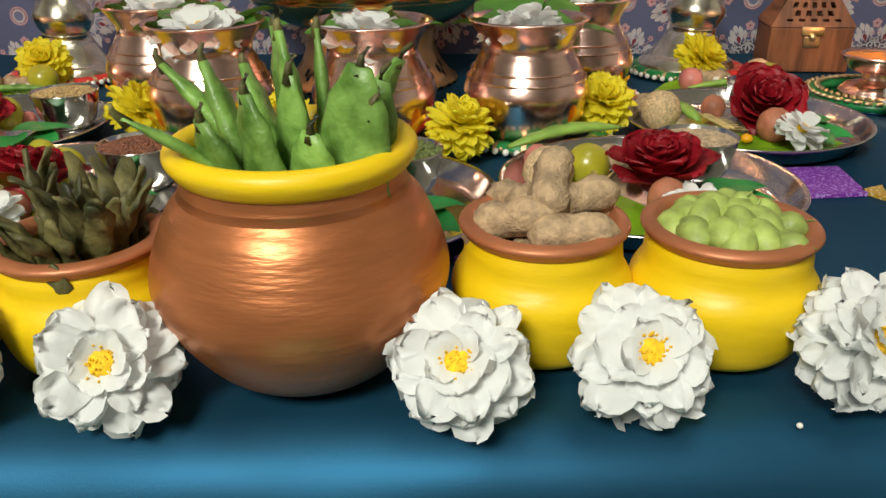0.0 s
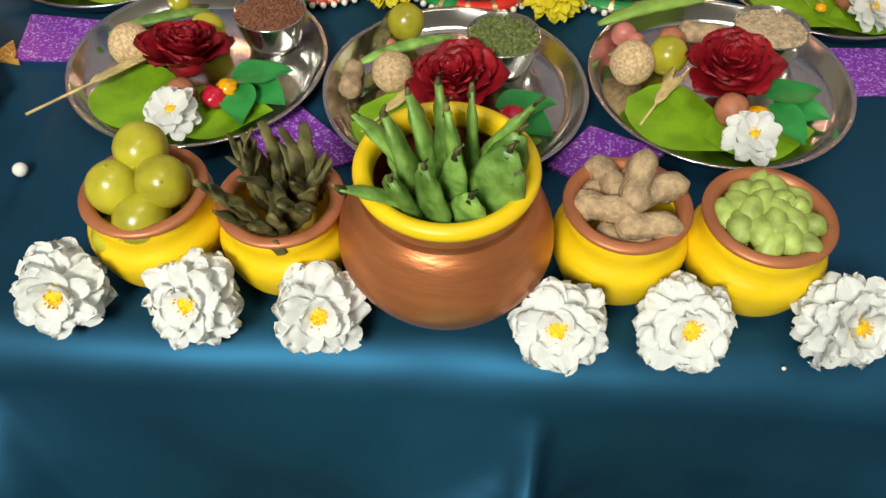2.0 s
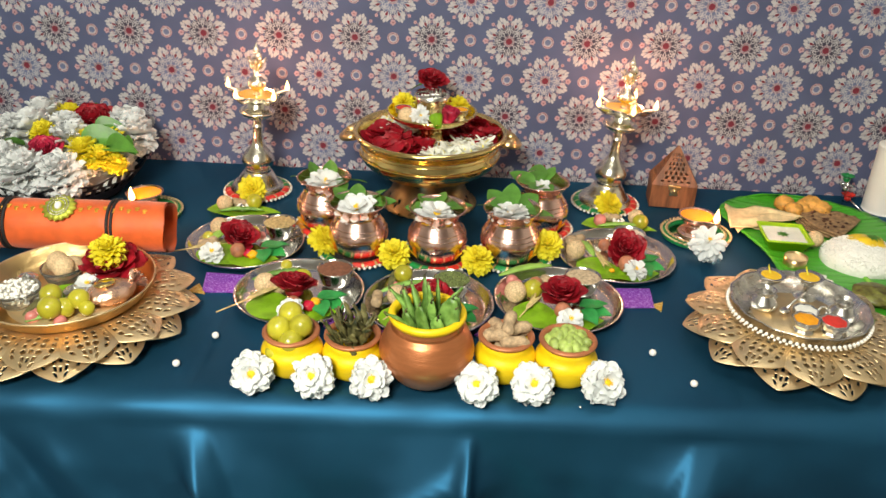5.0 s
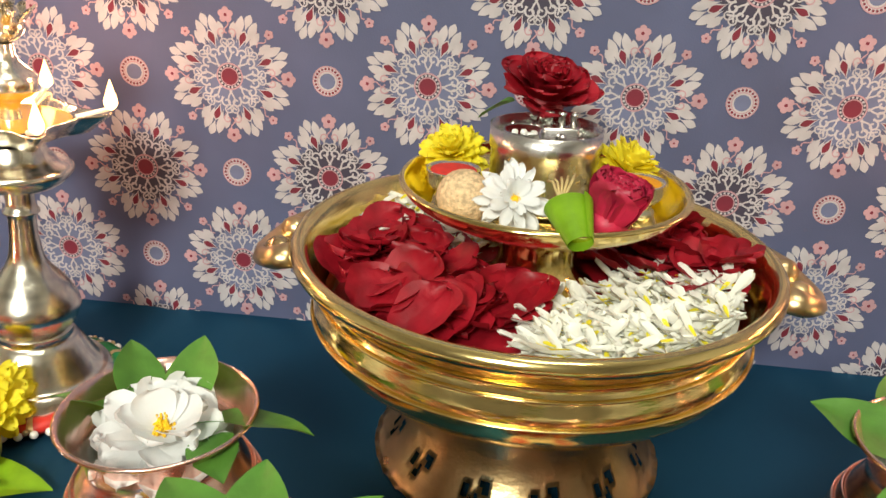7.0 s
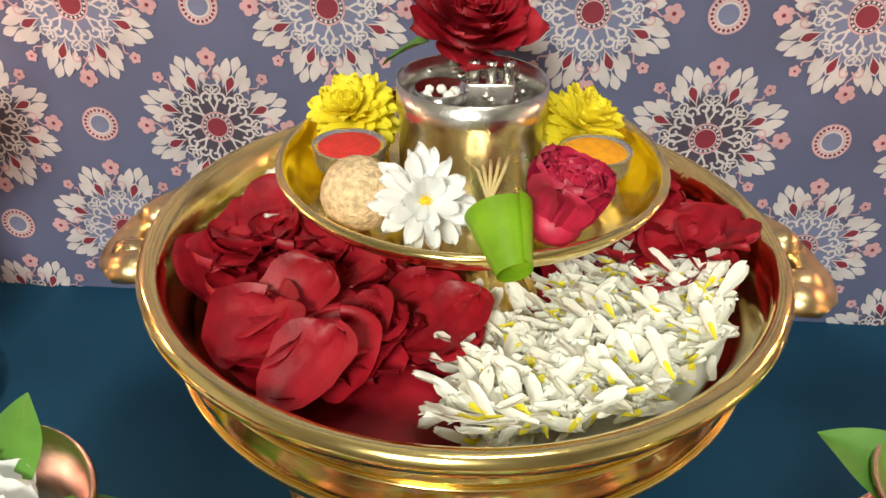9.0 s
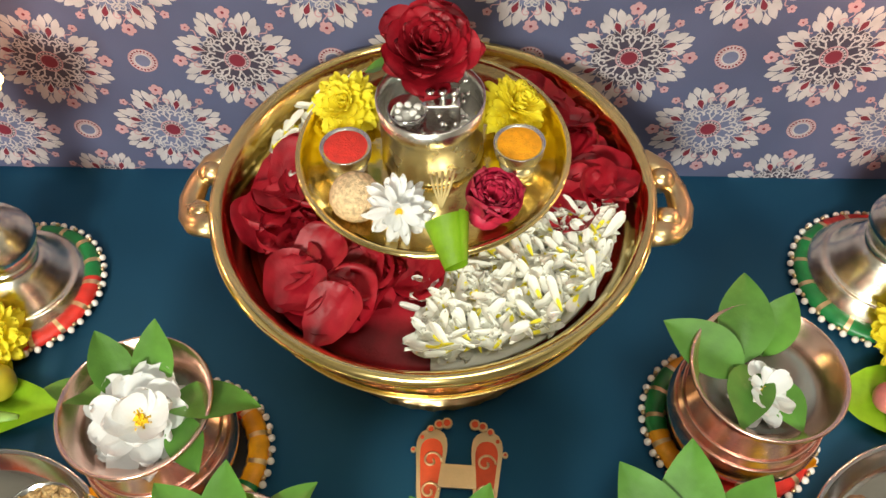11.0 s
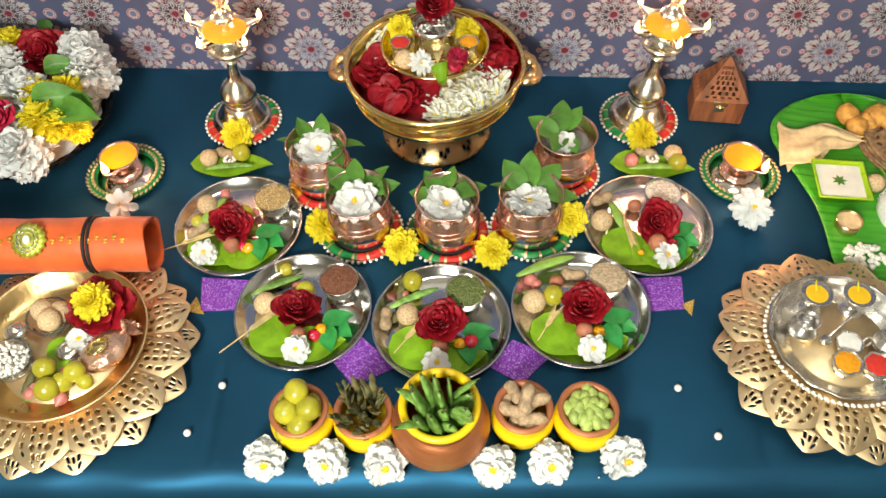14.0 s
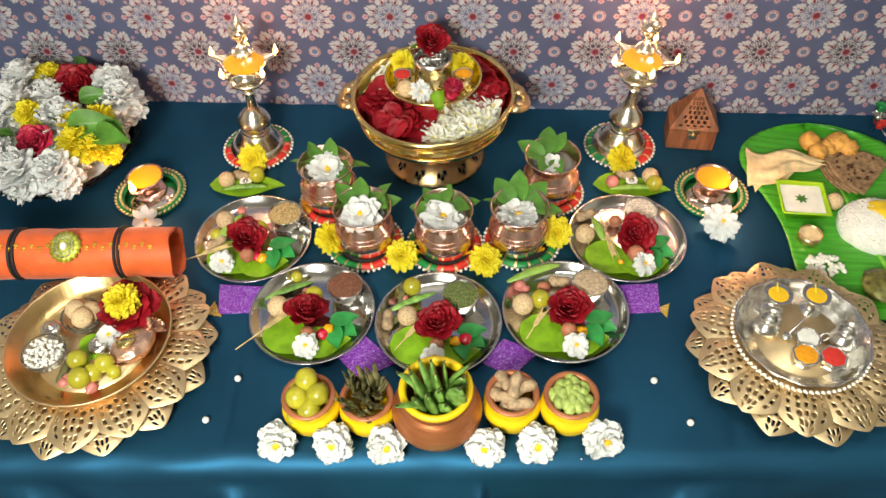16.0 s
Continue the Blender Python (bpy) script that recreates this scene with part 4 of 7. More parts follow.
wheat_ear((P["BR"][0] - 0.036, P["BR"][1] + 0.040, 0.012), (P["BR"][0] - 0.022, P["BR"][1] - 0.034, 0.014), "pale dried wheat bundle on the steel plate")
wheat_ear((P["R"][0] - 0.052, P["R"][1] - 0.046, 0.008), (P["R"][0] - 0.032, P["R"][1] - 0.012, 0.014), "small pale wheat stalk on the betel leaf")
wheat_ear((P["C"][0] - 0.054, P["C"][1] - 0.044, 0.008), (P["C"][0] - 0.028, P["C"][1] - 0.008, 0.012), "small pale wheat stalk on the betel leaf")


# purple glitter kites under the plates
def kite(pts, tip, label):
    t = thing("kite", Matrix(), label, "kite", "glitter kites")
    def slab(p):
        bm = bmesh.new()
        top = [bm.verts.new((x, y, 0.0018)) for x, y in p]
        lowv = [bm.verts.new((x, y, -0.0004)) for x, y in p]
        bm.faces.new(top)
        bm.faces.new(lowv[::-1])
        for k in range(len(p)):
            bm.faces.new([top[k - 1], lowv[k - 1], lowv[k], top[k]])
        bmesh.ops.recalc_face_normals(bm, faces=bm.faces)
        return bm
    part("sheet", slab(pts), PURPLE_GLITTER, t, smooth=False)
    part("tail", slab(tip), GOLD_GLITTER, t, "gold glitter triangle", smooth=False)


kite([(-0.318, 0.152), (-0.255, 0.150), (-0.252, 0.107), (-0.308, 0.102)], [(-0.303, 0.098), (-0.318, 0.122), (-0.327, 0.101)], "purple glitter foam kite with gold tail under the plate")
kite([(-0.107, 0.077), (-0.135, 0.040), (-0.105, 0.007), (-0.058, 0.034)], [(-0.106, 0.010), (-0.117, -0.009), (-0.092, -0.008)], "purple glitter foam kite with gold tail between the plates")
kite([(0.079, 0.077), (0.053, 0.039), (0.090, 0.019), (0.125, 0.058)], [(0.092, 0.019), (0.080, 0.004), (0.104, 0.004)], "purple glitter foam kite with gold tail between the plates")
kite([(0.231, 0.172), (0.291, 0.178), (0.289, 0.130), (0.246, 0.125)], [(0.287, 0.136), (0.303, 0.144), (0.297, 0.121)], "purple glitter foam kite with gold tail under the plate")


# ---------------------------------------------------------------- beaded coasters
bm = bmesh.new()
blob(bm, sized(0, 0, 0, 0.0024, 0.0024, 0.0024), 10, 8)
pearl_ob = part("pearl", bm, PEARL)
PEARL_MESH = pearl_ob.data
bpy.data.objects.remove(pearl_ob)
bm = bmesh.new()
blob(bm, sized(0, 0, 0, 0.0038, 0.0019, 0.0016), 8, 6)
bead_ob = part("gold_bead", bm, GOLD)
BEAD_MESH = bead_ob.data
bpy.data.objects.remove(bead_ob)


def coaster(x, y, r, turn, colours, label, leafy=False):
    t = thing("coaster", pose(x, y, 0, 0, 0, turn), label, "coaster", "beaded coasters")
    part("board", lathe([(0, 0), (r - 0.004, 0), (r - 0.004, 0.002), (0, 0.002)], 48), BLACK_BAND if not leafy else STEEL, t)
    bm = bmesh.new()
    seg, sides, rr, th = 96, 8, r - 0.0085, 0.0062
    mats = [GREEN_RIBBON, RED_RIBBON, ORANGE_RIBBON, GOLD]
    rows = []
    for i in range(seg):
        a = 2 * math.pi * i / seg
        k = 1 + 0.1 * abs(math.sin(a * 16))
        rows.append([bm.verts.new(((rr + th * k * math.cos(b)) * math.cos(a), (rr + th * k * math.cos(b)) * math.sin(a), 0.004 + 0.0042 * k * math.sin(b))) for b in (2 * math.pi * j / sides for j in range(sides))])
    for i in range(seg):
        for j in range(sides):
            f = bm.faces.new([rows[i][j], rows[(i + 1) % seg][j], rows[(i + 1) % seg][(j + 1) % sides], rows[i][(j + 1) % sides]])
            f.material_index = 3 if (i + j // 3) % 6 == 0 and not leafy else colours[int(i * len(colours) / seg)]
    part("ribbon_ring", bm, mats, t)
    n = 44
    for i in range(n):
        a = 2 * math.pi * i / n
        if leafy:
            for q, dz, tw in ((r - 0.0025, 0.0082, 35), (r - 0.0105, 0.0098, -35)):
                shared("gold_bead", BEAD_MESH, t, pose(q * math.cos(a), q * math.sin(a), dz, 0, 0, math.degrees(a) + 90 + tw))
        else:
            shared("pearl", PEARL_MESH, t, pose((r - 0.0005) * math.cos(a), (r - 0.0005) * math.sin(a), 0.0034))
            if i % 2:
                shared("gold_bead", BEAD_MESH, t, pose((r - 0.001) * math.cos(a + 0.07), (r - 0.001) * math.sin(a + 0.07), 0.0052, 0, 0, math.degrees(a)) @ Matrix.Diagonal((0.4, 0.9, 1, 1)))
    return t


LAB = "round beaded coaster wrapped in coloured ribbon and pearls"
coaster(-0.122, 0.236, 0.055, 150, [0, 0, 1, 1, 0, 2], LAB)
coaster(-0.007, 0.236, 0.055, 200, [0, 1, 1, 2, 1, 0], LAB)
coaster(0.104, 0.248, 0.055, 100, [1, 1, 0, 0, 0, 2], LAB)
coaster(-0.180, 0.318, 0.052, 40, [1, 0, 2, 1, 0, 2], LAB)
coaster(0.146, 0.350, 0.052, 130, [0, 2, 1, 1, 1, 2], LAB)
coaster(-0.322, 0.436, 0.0555, -110, [1, 1, 0, 0, 0, 1], LAB)
coaster(0.262, 0.459, 0.0555, 120, [0, 0, 0, 1, 1, 1], LAB)
coaster(-0.467, 0.323, 0.055, 0, [0], "green coaster edged with gold leaf-shaped beads under an oil lamp", True)
coaster(0.390, 0.353, 0.055, 20, [0], "green coaster edged with gold leaf-shaped beads under an oil lamp", True)

# ---------------------------------------------------------------- copper pots
KALASH = [(-0.1192, 0.2310), (-0.0064, 0.2300), (0.0975, 0.2400), (-0.1835, 0.315), (0.1455, 0.344)]
WATER = material("water", (0.55, 0.6, 0.55), 0.05, 0, 0.05, 30, 0.1, 40, trans=0.7)
for px, py in KALASH:
    t = thing("copper_pot", pose(px, py, 0.0022) @ Matrix.Diagonal((0.985, 0.985, 1.08, 1)), "polished copper water pot with flared lip on a beaded coaster", "pot", "copper pots")
    prof = smooth_profile([(0.024, 0.0), (0.034, 0.007), (0.0425, 0.026), (0.0425, 0.036), (0.034, 0.052), (0.0310, 0.058), (0.0325, 0.064), (0.0395, 0.0735), (0.0415, 0.0752)], 6)
    inside = smooth_profile([(0.0405, 0.0765), (0.038, 0.0745), (0.0305, 0.0645), (0.0295, 0.059), (0.032, 0.053)], 4)
    part("body", lathe([(0, 0.0)] + prof + inside + [(0.032, 0.05), (0, 0.05)], 72), COPPER, t)
    bm = bmesh.new()
    torus(bm, 0.0265, 0.0022, pose(0, 0, 0.0022), 48, 8)
    part("foot_ring", bm, COPPER, t)
    for zz, rr in ((0.0405, 0.0412), (0.046, 0.0382)):
        bm = bmesh.new()
        torus(bm, rr, 0.0007, pose(0, 0, zz), 64, 6)
        part("shoulder_ring", bm, COPPER, t)
    part("water", lathe([(0.0308, 0.0605), (0, 0.0605)], 32), WATER, t)

big_white = bloom("white_flower", 0.0285, [(10, -2, 1.0), (11, 8, 1.0), (9, 20, 0.85), (6, 34, 0.6)], WHITE_PETAL, 0.2, "white flower with yellow heart floating in a copper pot", 61, "white flowers in copper pots", 0.13, 0.7, tip=0.0)
used = [False]
for (px, py), tilt, turn in zip(KALASH[:3], (18, 14, 18), (0, 100, 200)):
    use(big_white, used, 0, pose(px - 0.002, py - 0.008, 0.07, tilt, 0, turn), 0.0605)
use(big_white, used, 0, pose(KALASH[3][0] + 0.003, KALASH[3][1] - 0.006, 0.066, 16, 0, 50), 0.0605)
use(MINI_WHITE, MINI_USED, 0, pose(KALASH[4][0] - 0.002, KALASH[4][1] - 0.010, 0.066, 10, 0, 50), 0.0655)
LEAVES = {0: ((-0.012, 0.012, 135, 0.044, -30), (-0.004, 0.016, 100, 0.040, -38), (0.010, 0.014, 55, 0.042, -30), (0.02, 0.012, 15, 0.034, -18), (-0.02, 0.004, 165, 0.034, -14)),
          1: ((-0.012, 0.012, 120, 0.036, -30), (-0.002, 0.015, 80, 0.036, -34), (0.012, 0.010, 22, 0.040, -16), (-0.018, 0.004, 168, 0.032, -8)),
          2: ((-0.012, 0.014, 125, 0.044, -34), (-0.002, 0.018, 92, 0.046, -46), (0.010, 0.014, 45, 0.044, -30), (0.020, 0.002, 0, 0.040, -8), (-0.022, 0.010, 165, 0.030, -18)),
          3: ((-0.014, 0.012, 115, 0.034, -48), (0.006, 0.014, 100, 0.036, -50), (0.020, 0.004, 5, 0.044, -14), (-0.022, 0.006, 165, 0.034, -12), (0.024, -0.008, -60, 0.03, -20)),
          4: ((-0.016, 0.006, 150, 0.042, -26), (-0.008, 0.016, 85, 0.044, -34), (-0.006, 0.002, -110, 0.036, -22), (0.004, 0.018, 60, 0.034, -44), (0.006, -0.006, -80, 0.026, -16))}
for k, rows in LEAVES.items():
    px, py = KALASH[k]
    for dx, dy, turn, ln, lift in rows:
        m = pose(px + dx, py + dy, 0.0765, 0, 0, turn) @ pose(0, 0, 0, 24 * math.sin(turn), lift * 0.8, 0)
        ob = leaf_thing("betel_leaf", m, ln * 0.98, ln * 0.68, LEAF, "fresh green betel leaf standing in a copper pot", "leaves in copper pots", fold=0.1, droop=0.24, heart=0.2)

# turmeric petals and yellow flowers round the copper pots
mum = bloom("yellow_chrysanthemum", 0.0225, MUM_RINGS, YELLOW_PETAL, 0.16, "bright yellow chrysanthemum bloom lying on the teal cloth", 70, "yellow chrysanthemums", 0.1, 0.46, depth=0.75, tip=0.0)
mum_used = [False]
for x, y, z, tilt, turn in ((-0.064, 0.196, 0, 24, 0), (0.053, 0.193, 0, 20, 40), (-0.168, 0.224, 0, 35, 80), (0.152, 0.247, 0, 35, 10), (-0.316, 0.383, 0.0, 46, 20), (0.259, 0.402, 0.0, 46, 60)):
    use(mum, mum_used, 0, pose(x, y, 0.02, tilt, 0, turn), z)
FOLD_PETAL = material("turmeric_petal", (0.85, 0.45, 0.005), 0.5, 0, 0.12, 60, 0.2, 300)
for (px, py) in KALASH:
    for sgn in (-1, 1):
        bm = bmesh.new()
        a = math.radians(-90 + sgn * 52)
        petal(bm, Matrix(), 0.026, 0.014, 0.02, 0.1, 0.3, 6, 4)
        m = pose(px + 0.031 * math.cos(a), py + 0.031 * math.sin(a), 0.0065, 0, -52, math.degrees(a))
        single("marigold_petal", bm, FOLD_PETAL, m, "orange-yellow marigold petal leaning against a copper pot", "petal", "marigold petals")

# ---------------------------------------------------------------- brass bowl in the middle
UX, UY = -0.0335, 0.433
uruli = thing("brass_bowl", pose(UX, UY, 0.0) @ Matrix.Diagonal((1.105, 1.105, 0.9, 1)), "large polished brass urli bowl on a pierced stand", "bowl")
prof = smooth_profile([(0.040, 0.062), (0.070, 0.068), (0.094, 0.088), (0.1005, 0.104), (0.0985, 0.116), (0.0975, 0.124), (0.1035, 0.131), (0.1095, 0.138), (0.1105, 0.142), (0.1085, 0.1455), (0.1055, 0.1455), (0.1022, 0.1405), (0.0975, 0.126), (0.0955, 0.112)], 6)
prof = [(r * 1.01, z - 0.0055) for r, z in prof]
part("bowl", lathe([(0, 0.057)] + prof + [(0.088, 0.0945), (0, 0.0925)], 96), BRASS, uruli)
for zz, rr in ((0.104, 0.1012), (0.1175, 0.0990), (0.0935, 0.0968)):
    bm = bmesh.new()
    torus(bm, rr * 1.01, 0.0009, pose(0, 0, zz - 0.0055), 96, 6)
    part("groove_ring", bm, BRASS, uruli)
# pierced stand with scalloped foot: a turned shell with leaf-shaped holes
bm = bmesh.new()
seg, hts = 240, 18
rows = []
for j in range(hts + 1):
    v = j / hts
    r = 0.072 - 0.019 * v ** 0.8 - 0.006 * math.sin(v * math.pi)
    rows.append([bm.verts.new((r * math.cos(a), r * math.sin(a), 0.0565 * v + (0.0025 * abs(math.sin(18 * a)) if j == 0 else 0))) for a in (2 * math.pi * i / seg for i in range(seg))])


def pierced(i, j):
    a = (i % 20) / 20.0
    for ca, cj, wa, wj, sl in ((0.28, 4.6, 0.06, 1.2, 0.03), (0.56, 5.6, 0.06, 1.2, -0.03), (0.44, 3.2, 0.06, 0.9, 0.02)):
        da, dj = a - ca - sl * (j - cj), j - cj
        if (da / wa) ** 2 + (dj / wj) ** 2 < 1:
            return True
    return False


for j in range(hts):
    for i in range(seg):
        if not pierced(i, j):
            bm.faces.new([rows[j][i], rows[j][(i + 1) % seg], rows[j + 1][(i + 1) % seg], rows[j + 1][i]])
bmesh.ops.solidify(bm, geom=bm.faces[:], thickness=0.0015)
part("stand", bm, BRASS_DULL, uruli)
for sgn in (-1, 1):
    bm = bmesh.new()
    pts = [(sgn * (0.107 + dx), dy, dz) for dx, dy, dz in ((0, -0.024, 0.130), (0.011, -0.020, 0.125), (0.018, -0.011, 0.120), (0.020, 0, 0.118), (0.018, 0.011, 0.120), (0.011, 0.020, 0.125), (0, 0.024, 0.130))]
    tube(bm, pts, [0.007, 0.0068, 0.006, 0.0066, 0.006, 0.0068, 0.007], 10)
    for q in (-0.013, 0.013):
        blob(bm, sized(sgn * 0.117, q, 0.126, 0.0075, 0.0065, 0.0085), 12, 8, 0.15, 3)
    part("handle", bm, BRASS_DULL, uruli, "dull brass loop handle")
prof = smooth_profile([(0.036, 0.098), (0.033, 0.112), (0.022, 0.122), (0.019, 0.134), (0.024, 0.146), (0.046, 0.154), (0.062, 0.163), (0.0680, 0.1695), (0.0685, 0.172), (0.066, 0.1725), (0.060, 0.165), (0.045, 0.158), (0.02, 0.1555)], 5)
DX, DY, DZ = -0.0316, 0.4303, 0.1440
pedestal = thing("pedestal_dish", pose(DX, DY, 0), "footed brass dish standing in the brass bowl", "dish")
part("dish", lathe([(0, 0.083)] + [(r * 1.04, 0.083 + 0.943 * (z - 0.0925)) for r, z in prof] + [(0, 0.1419)], 80), BRASS, pedestal)

# loose petals in the bowl
petal_meshes = []
for k in range(6):
    bm = bmesh.new()
    petal(bm, Matrix(), 0.034, 0.036, 0.13, 0.25, 0.0, 10, 10, 0.16, 9.0 * k)
    ob = part("rose_petal", bm, ROSE)
    petal_meshes.append(ob.data)
    bpy.data.objects.remove(ob)
g = random.Random(12)
count = 0
while count < 118:
    a, q = g.uniform(0, 360), 0.100 * math.sqrt(g.random())
    deg = a % 360
    red = 165 < deg < 272 or -5 < (deg if deg < 180 else deg - 360) < 72
    yaw = g.uniform(0, 360)
    if not red or q < 0.042 or math.hypot(q + 0.022 * math.cos(math.radians(yaw - a)), 0.022 * math.sin(math.radians(yaw - a))) > 0.1085:
        continue
    x, y = UX + q * math.cos(math.radians(a)), UY + q * math.sin(math.radians(a))
    lean = g.uniform(-6, 22)
    m = pose(x, y, 0.0965 + 0.009 * g.random() + 0.012 * (q / 0.095) ** 2, 0, 0, yaw) @ pose(-0.012, 0, 0, g.uniform(-20, 20), -lean, 0)
    tagged(shared("rose_petal", g.choice(petal_meshes), None, m), "loose crimson rose petal heaped in the brass bowl", "petal", "loose rose petals")
    count += 1
bm = bmesh.new()
blob(bm, sized(0, 0, 0, 0.1035, 0.1035, 0.013), 40, 10, 0.05, 4)
single("petal_bed", bm, ROSE, pose(UX, UY, 0.0925), "dense bed of dark red petals filling the brass bowl", "petals")
CREAM_PETAL = material("cream_white_petal", (0.88, 0.885, 0.8), 0.6, 0, 0.03, 80, 0.2, 600, thin=0.25)
bm, bmy = bmesh.new(), bmesh.new()
count = 0
while count < 1900:
    a, q = g.uniform(0, 360), 0.103 * math.sqrt(g.random())
    white = 272 <= a <= 357 or 72 <= a <= 165
    yaw = g.uniform(0, 360)
    if not white or q < 0.040 or math.hypot(q + 0.017 * math.cos(math.radians(yaw - a)), 0.017 * math.sin(math.radians(yaw - a))) > 0.1075:
        continue
    m = pose(q * math.cos(math.radians(a)), q * math.sin(math.radians(a)), 0.0965 + 0.013 * g.random() + 0.010 * (q / 0.1) ** 2, 0, 0, yaw) @ pose(0, 0, 0, g.uniform(-25, 25), g.uniform(-22, 12), 0)
    petal(bm, m, g.uniform(0.011, 0.019), g.uniform(0.006, 0.010), 0.15, 0.15, 0.45, 5, 4, 0.12, g.uniform(0, 90))
    if count % 2 == 0:
        petal(bmy, m @ pose(-0.002, 0, 0.0008), 0.007, 0.0034, 0.1, 0.1, 0.4, 3, 2)
    count += 1
t = thing("white_petal_heap", pose(UX, UY, 0), "heap of loose white petals with yellow bases in the brass bowl", "petals", kind="stuff")
part("petals", bm, CREAM_PETAL, t)
for a0, a1 in ((272, 357), (72, 165)):
    bm = bmesh.new()
    sheet(bm, lambda u, v: ((0.038 + 0.066 * v) * math.cos(math.radians(a0 + (a1 - a0) * u)), (0.038 + 0.066 * v) * math.sin(math.radians(a0 + (a1 - a0) * u)), 0.0985 + 0.006 * v * v + 0.002 * noise.noise(Vector((u * 30, v * 20, a0)))), 40, 14, 0.004)
    part("bed", bm, CREAM_PETAL, t)
part("petal_bases", bmy, YELLOW_PETAL, t)

# on the footed dish
t = thing("steel_tin", pose(DX - 0.001, DY + 0.011, DZ - 0.001) @ Matrix.Scale(1.09, 4), "round open steel tin with small silver ornaments inside", "tin")
part("wall", lathe([(0, 0), (0.0245, 0), (0.0252, 0.002), (0.0248, 0.005), (0.0248, 0.026), (0.0256, 0.027), (0.0256, 0.0365), (0.0248, 0.0365), (0.0242, 0.028), (0.0242, 0.004), (0, 0.003)], 64), SILVER, t)
bm = bmesh.new()
box(bm, sized(0.006, -0.006, 0.030, 0.016, 0.006, 0.016), 0.001)
for k in (-1, 0, 1):
    tube(bm, [(0.006 + 0.0055 * k, -0.006, 0.037), (0.006 + 0.0055 * k, -0.006, 0.043), (0.006 + 0.0055 * k, -0.006, 0.0445)], [0.0016, 0.0016, 0.0022], 8)
part("silver_figure_box", bm, SILVER, t, "small embossed silver casket with three knobs")
part("small_cup", lathe([(0, 0.026), (0.007, 0.026), (0.0095, 0.036), (0.0088, 0.036), (0.0066, 0.028), (0, 0.028)], 28, at=(-0.010, -0.008, 0)), STEEL, t)
bm = bmesh.new()
for k in range(14):
    blob(bm, sized(-0.010 + g.uniform(-0.005, 0.005), -0.008 + g.uniform(-0.005, 0.005), 0.0335, 0.0017, 0.0017, 0.0014, 30 * k, 50 * k, 0), 6, 5)
part("sugar", bm, RICE_WHITE, t)["kind"] = "stuff"
bm = bmesh.new()
for k in range(60):
    a, q = g.uniform(0, 6.283), 0.022 * math.sqrt(g.random())
    blob(bm, sized(q * math.cos(a), q * math.sin(a), 0.022 + 0.018 * abs(math.sin(a)) * g.random(), 0.0015, 0.0015, 0.0015), 6, 5)
part("silver_beads", bm, SILVER, t)["kind"] = "stuff"
top_rose = rose("red_rose", 0.0262, ROSE, "large crimson rose set on the steel tin", 47, "roses", 1.1)
top_rose.matrix_basis = pose(-0.0337, 0.4585, 0.1965, 20, 0, 30)
leaf_thing("rose_leaf", pose(DX - 0.018, DY + 0.026, 0.1905, 0, 20, 165), 0.022, 0.014, LEAF, "green leaf below the rose on the tin")
for sx, turn in ((-0.0475, 10), (0.0415, 60)):
    use(mum, mum_used, 0, pose(DX + sx, DY + 0.026, DZ + 0.004, 26, sx * 300, turn) @ Matrix.Scale(0.8, 4), DZ - 0.004)


def powder_cup(x, y, z, r, h, mat, label, group, body=SILVER, lobes=0):
    t = thing("powder_cup", pose(x, y, z), label, "cup", group)
    prof = smooth_profile([(r * 0.72, 0), (r * 0.74, h * 0.12), (r * 0.6, h * 0.3), (r * 0.92, h * 0.55), (r, h * 0.95), (r * 0.98, h)], 4)
    part("body", lathe([(0, 0)] + prof + [(r * 0.9, h * 0.97), (0, h * 0.6)], 40, 0.05 if lobes else 0, lobes), body, t)
    part("powder", lathe([(r * 0.93, h * 0.93), (r * 0.7, h * 0.985), (0, h * 1.0)], 40, 0.05 if lobes else 0, lobes), mat, t)
    return t


powder_cup(DX - 0.0446, DY - 0.005, DZ + 0.001, 0.0134, 0.0175, KUMKUM, "embossed silver cup of red kumkum powder", "powder cups on the dish")
powder_cup(DX + 0.0446, DY - 0.001, DZ + 0.001, 0.0134, 0.0175, TURMERIC, "embossed silver cup of yellow turmeric powder", "powder cups on the dish")
ball("sesame_ball", DX - 0.0366, DY - 0.036, DZ + 0.002, 0.0128, SWEET, "round sesame sweet on the brass dish", "sweet", "sesame balls", 0.05, 1, 9)
w = bloom("white_flower", 0.017, [(11, -15, 0.9), (12, 5, 1.0), (10, 25, 0.95), (8, 50, 0.8)], WHITE_PETAL, 0.15, "white chrysanthemum bloom on the brass dish", 88, "white flowers", 0.14, 0.42)
w.matrix_basis = pose(DX - 0.0145, DY - 0.046, DZ + 0.018, 55, 10, 10)
set_down(w, DZ + 0.002)
t = rose("rose_bud", 0.0245, ROSE_PINK, "half-open pink-red rosebud lying on the brass dish", 93, "roses", 0.2)
t.matrix_basis = pose(DX + 0.029, DY - 0.041, DZ + 0.014, 8, 14, 0)
set_down(t, DZ + 0.003)
bm = bmesh.new()
sheet(bm, lambda u, v: ((0.0125 - 0.006 * v) * math.cos(6.9 * u + 0.4) * (1 + 0.2 * u), -0.030 * v - 0.004 * math.sin(3.1 * u), (0.009 - 0.005 * v) * math.sin(6.9 * u + 0.4) * (1 + 0.2 * u)), 36, 10, 0)
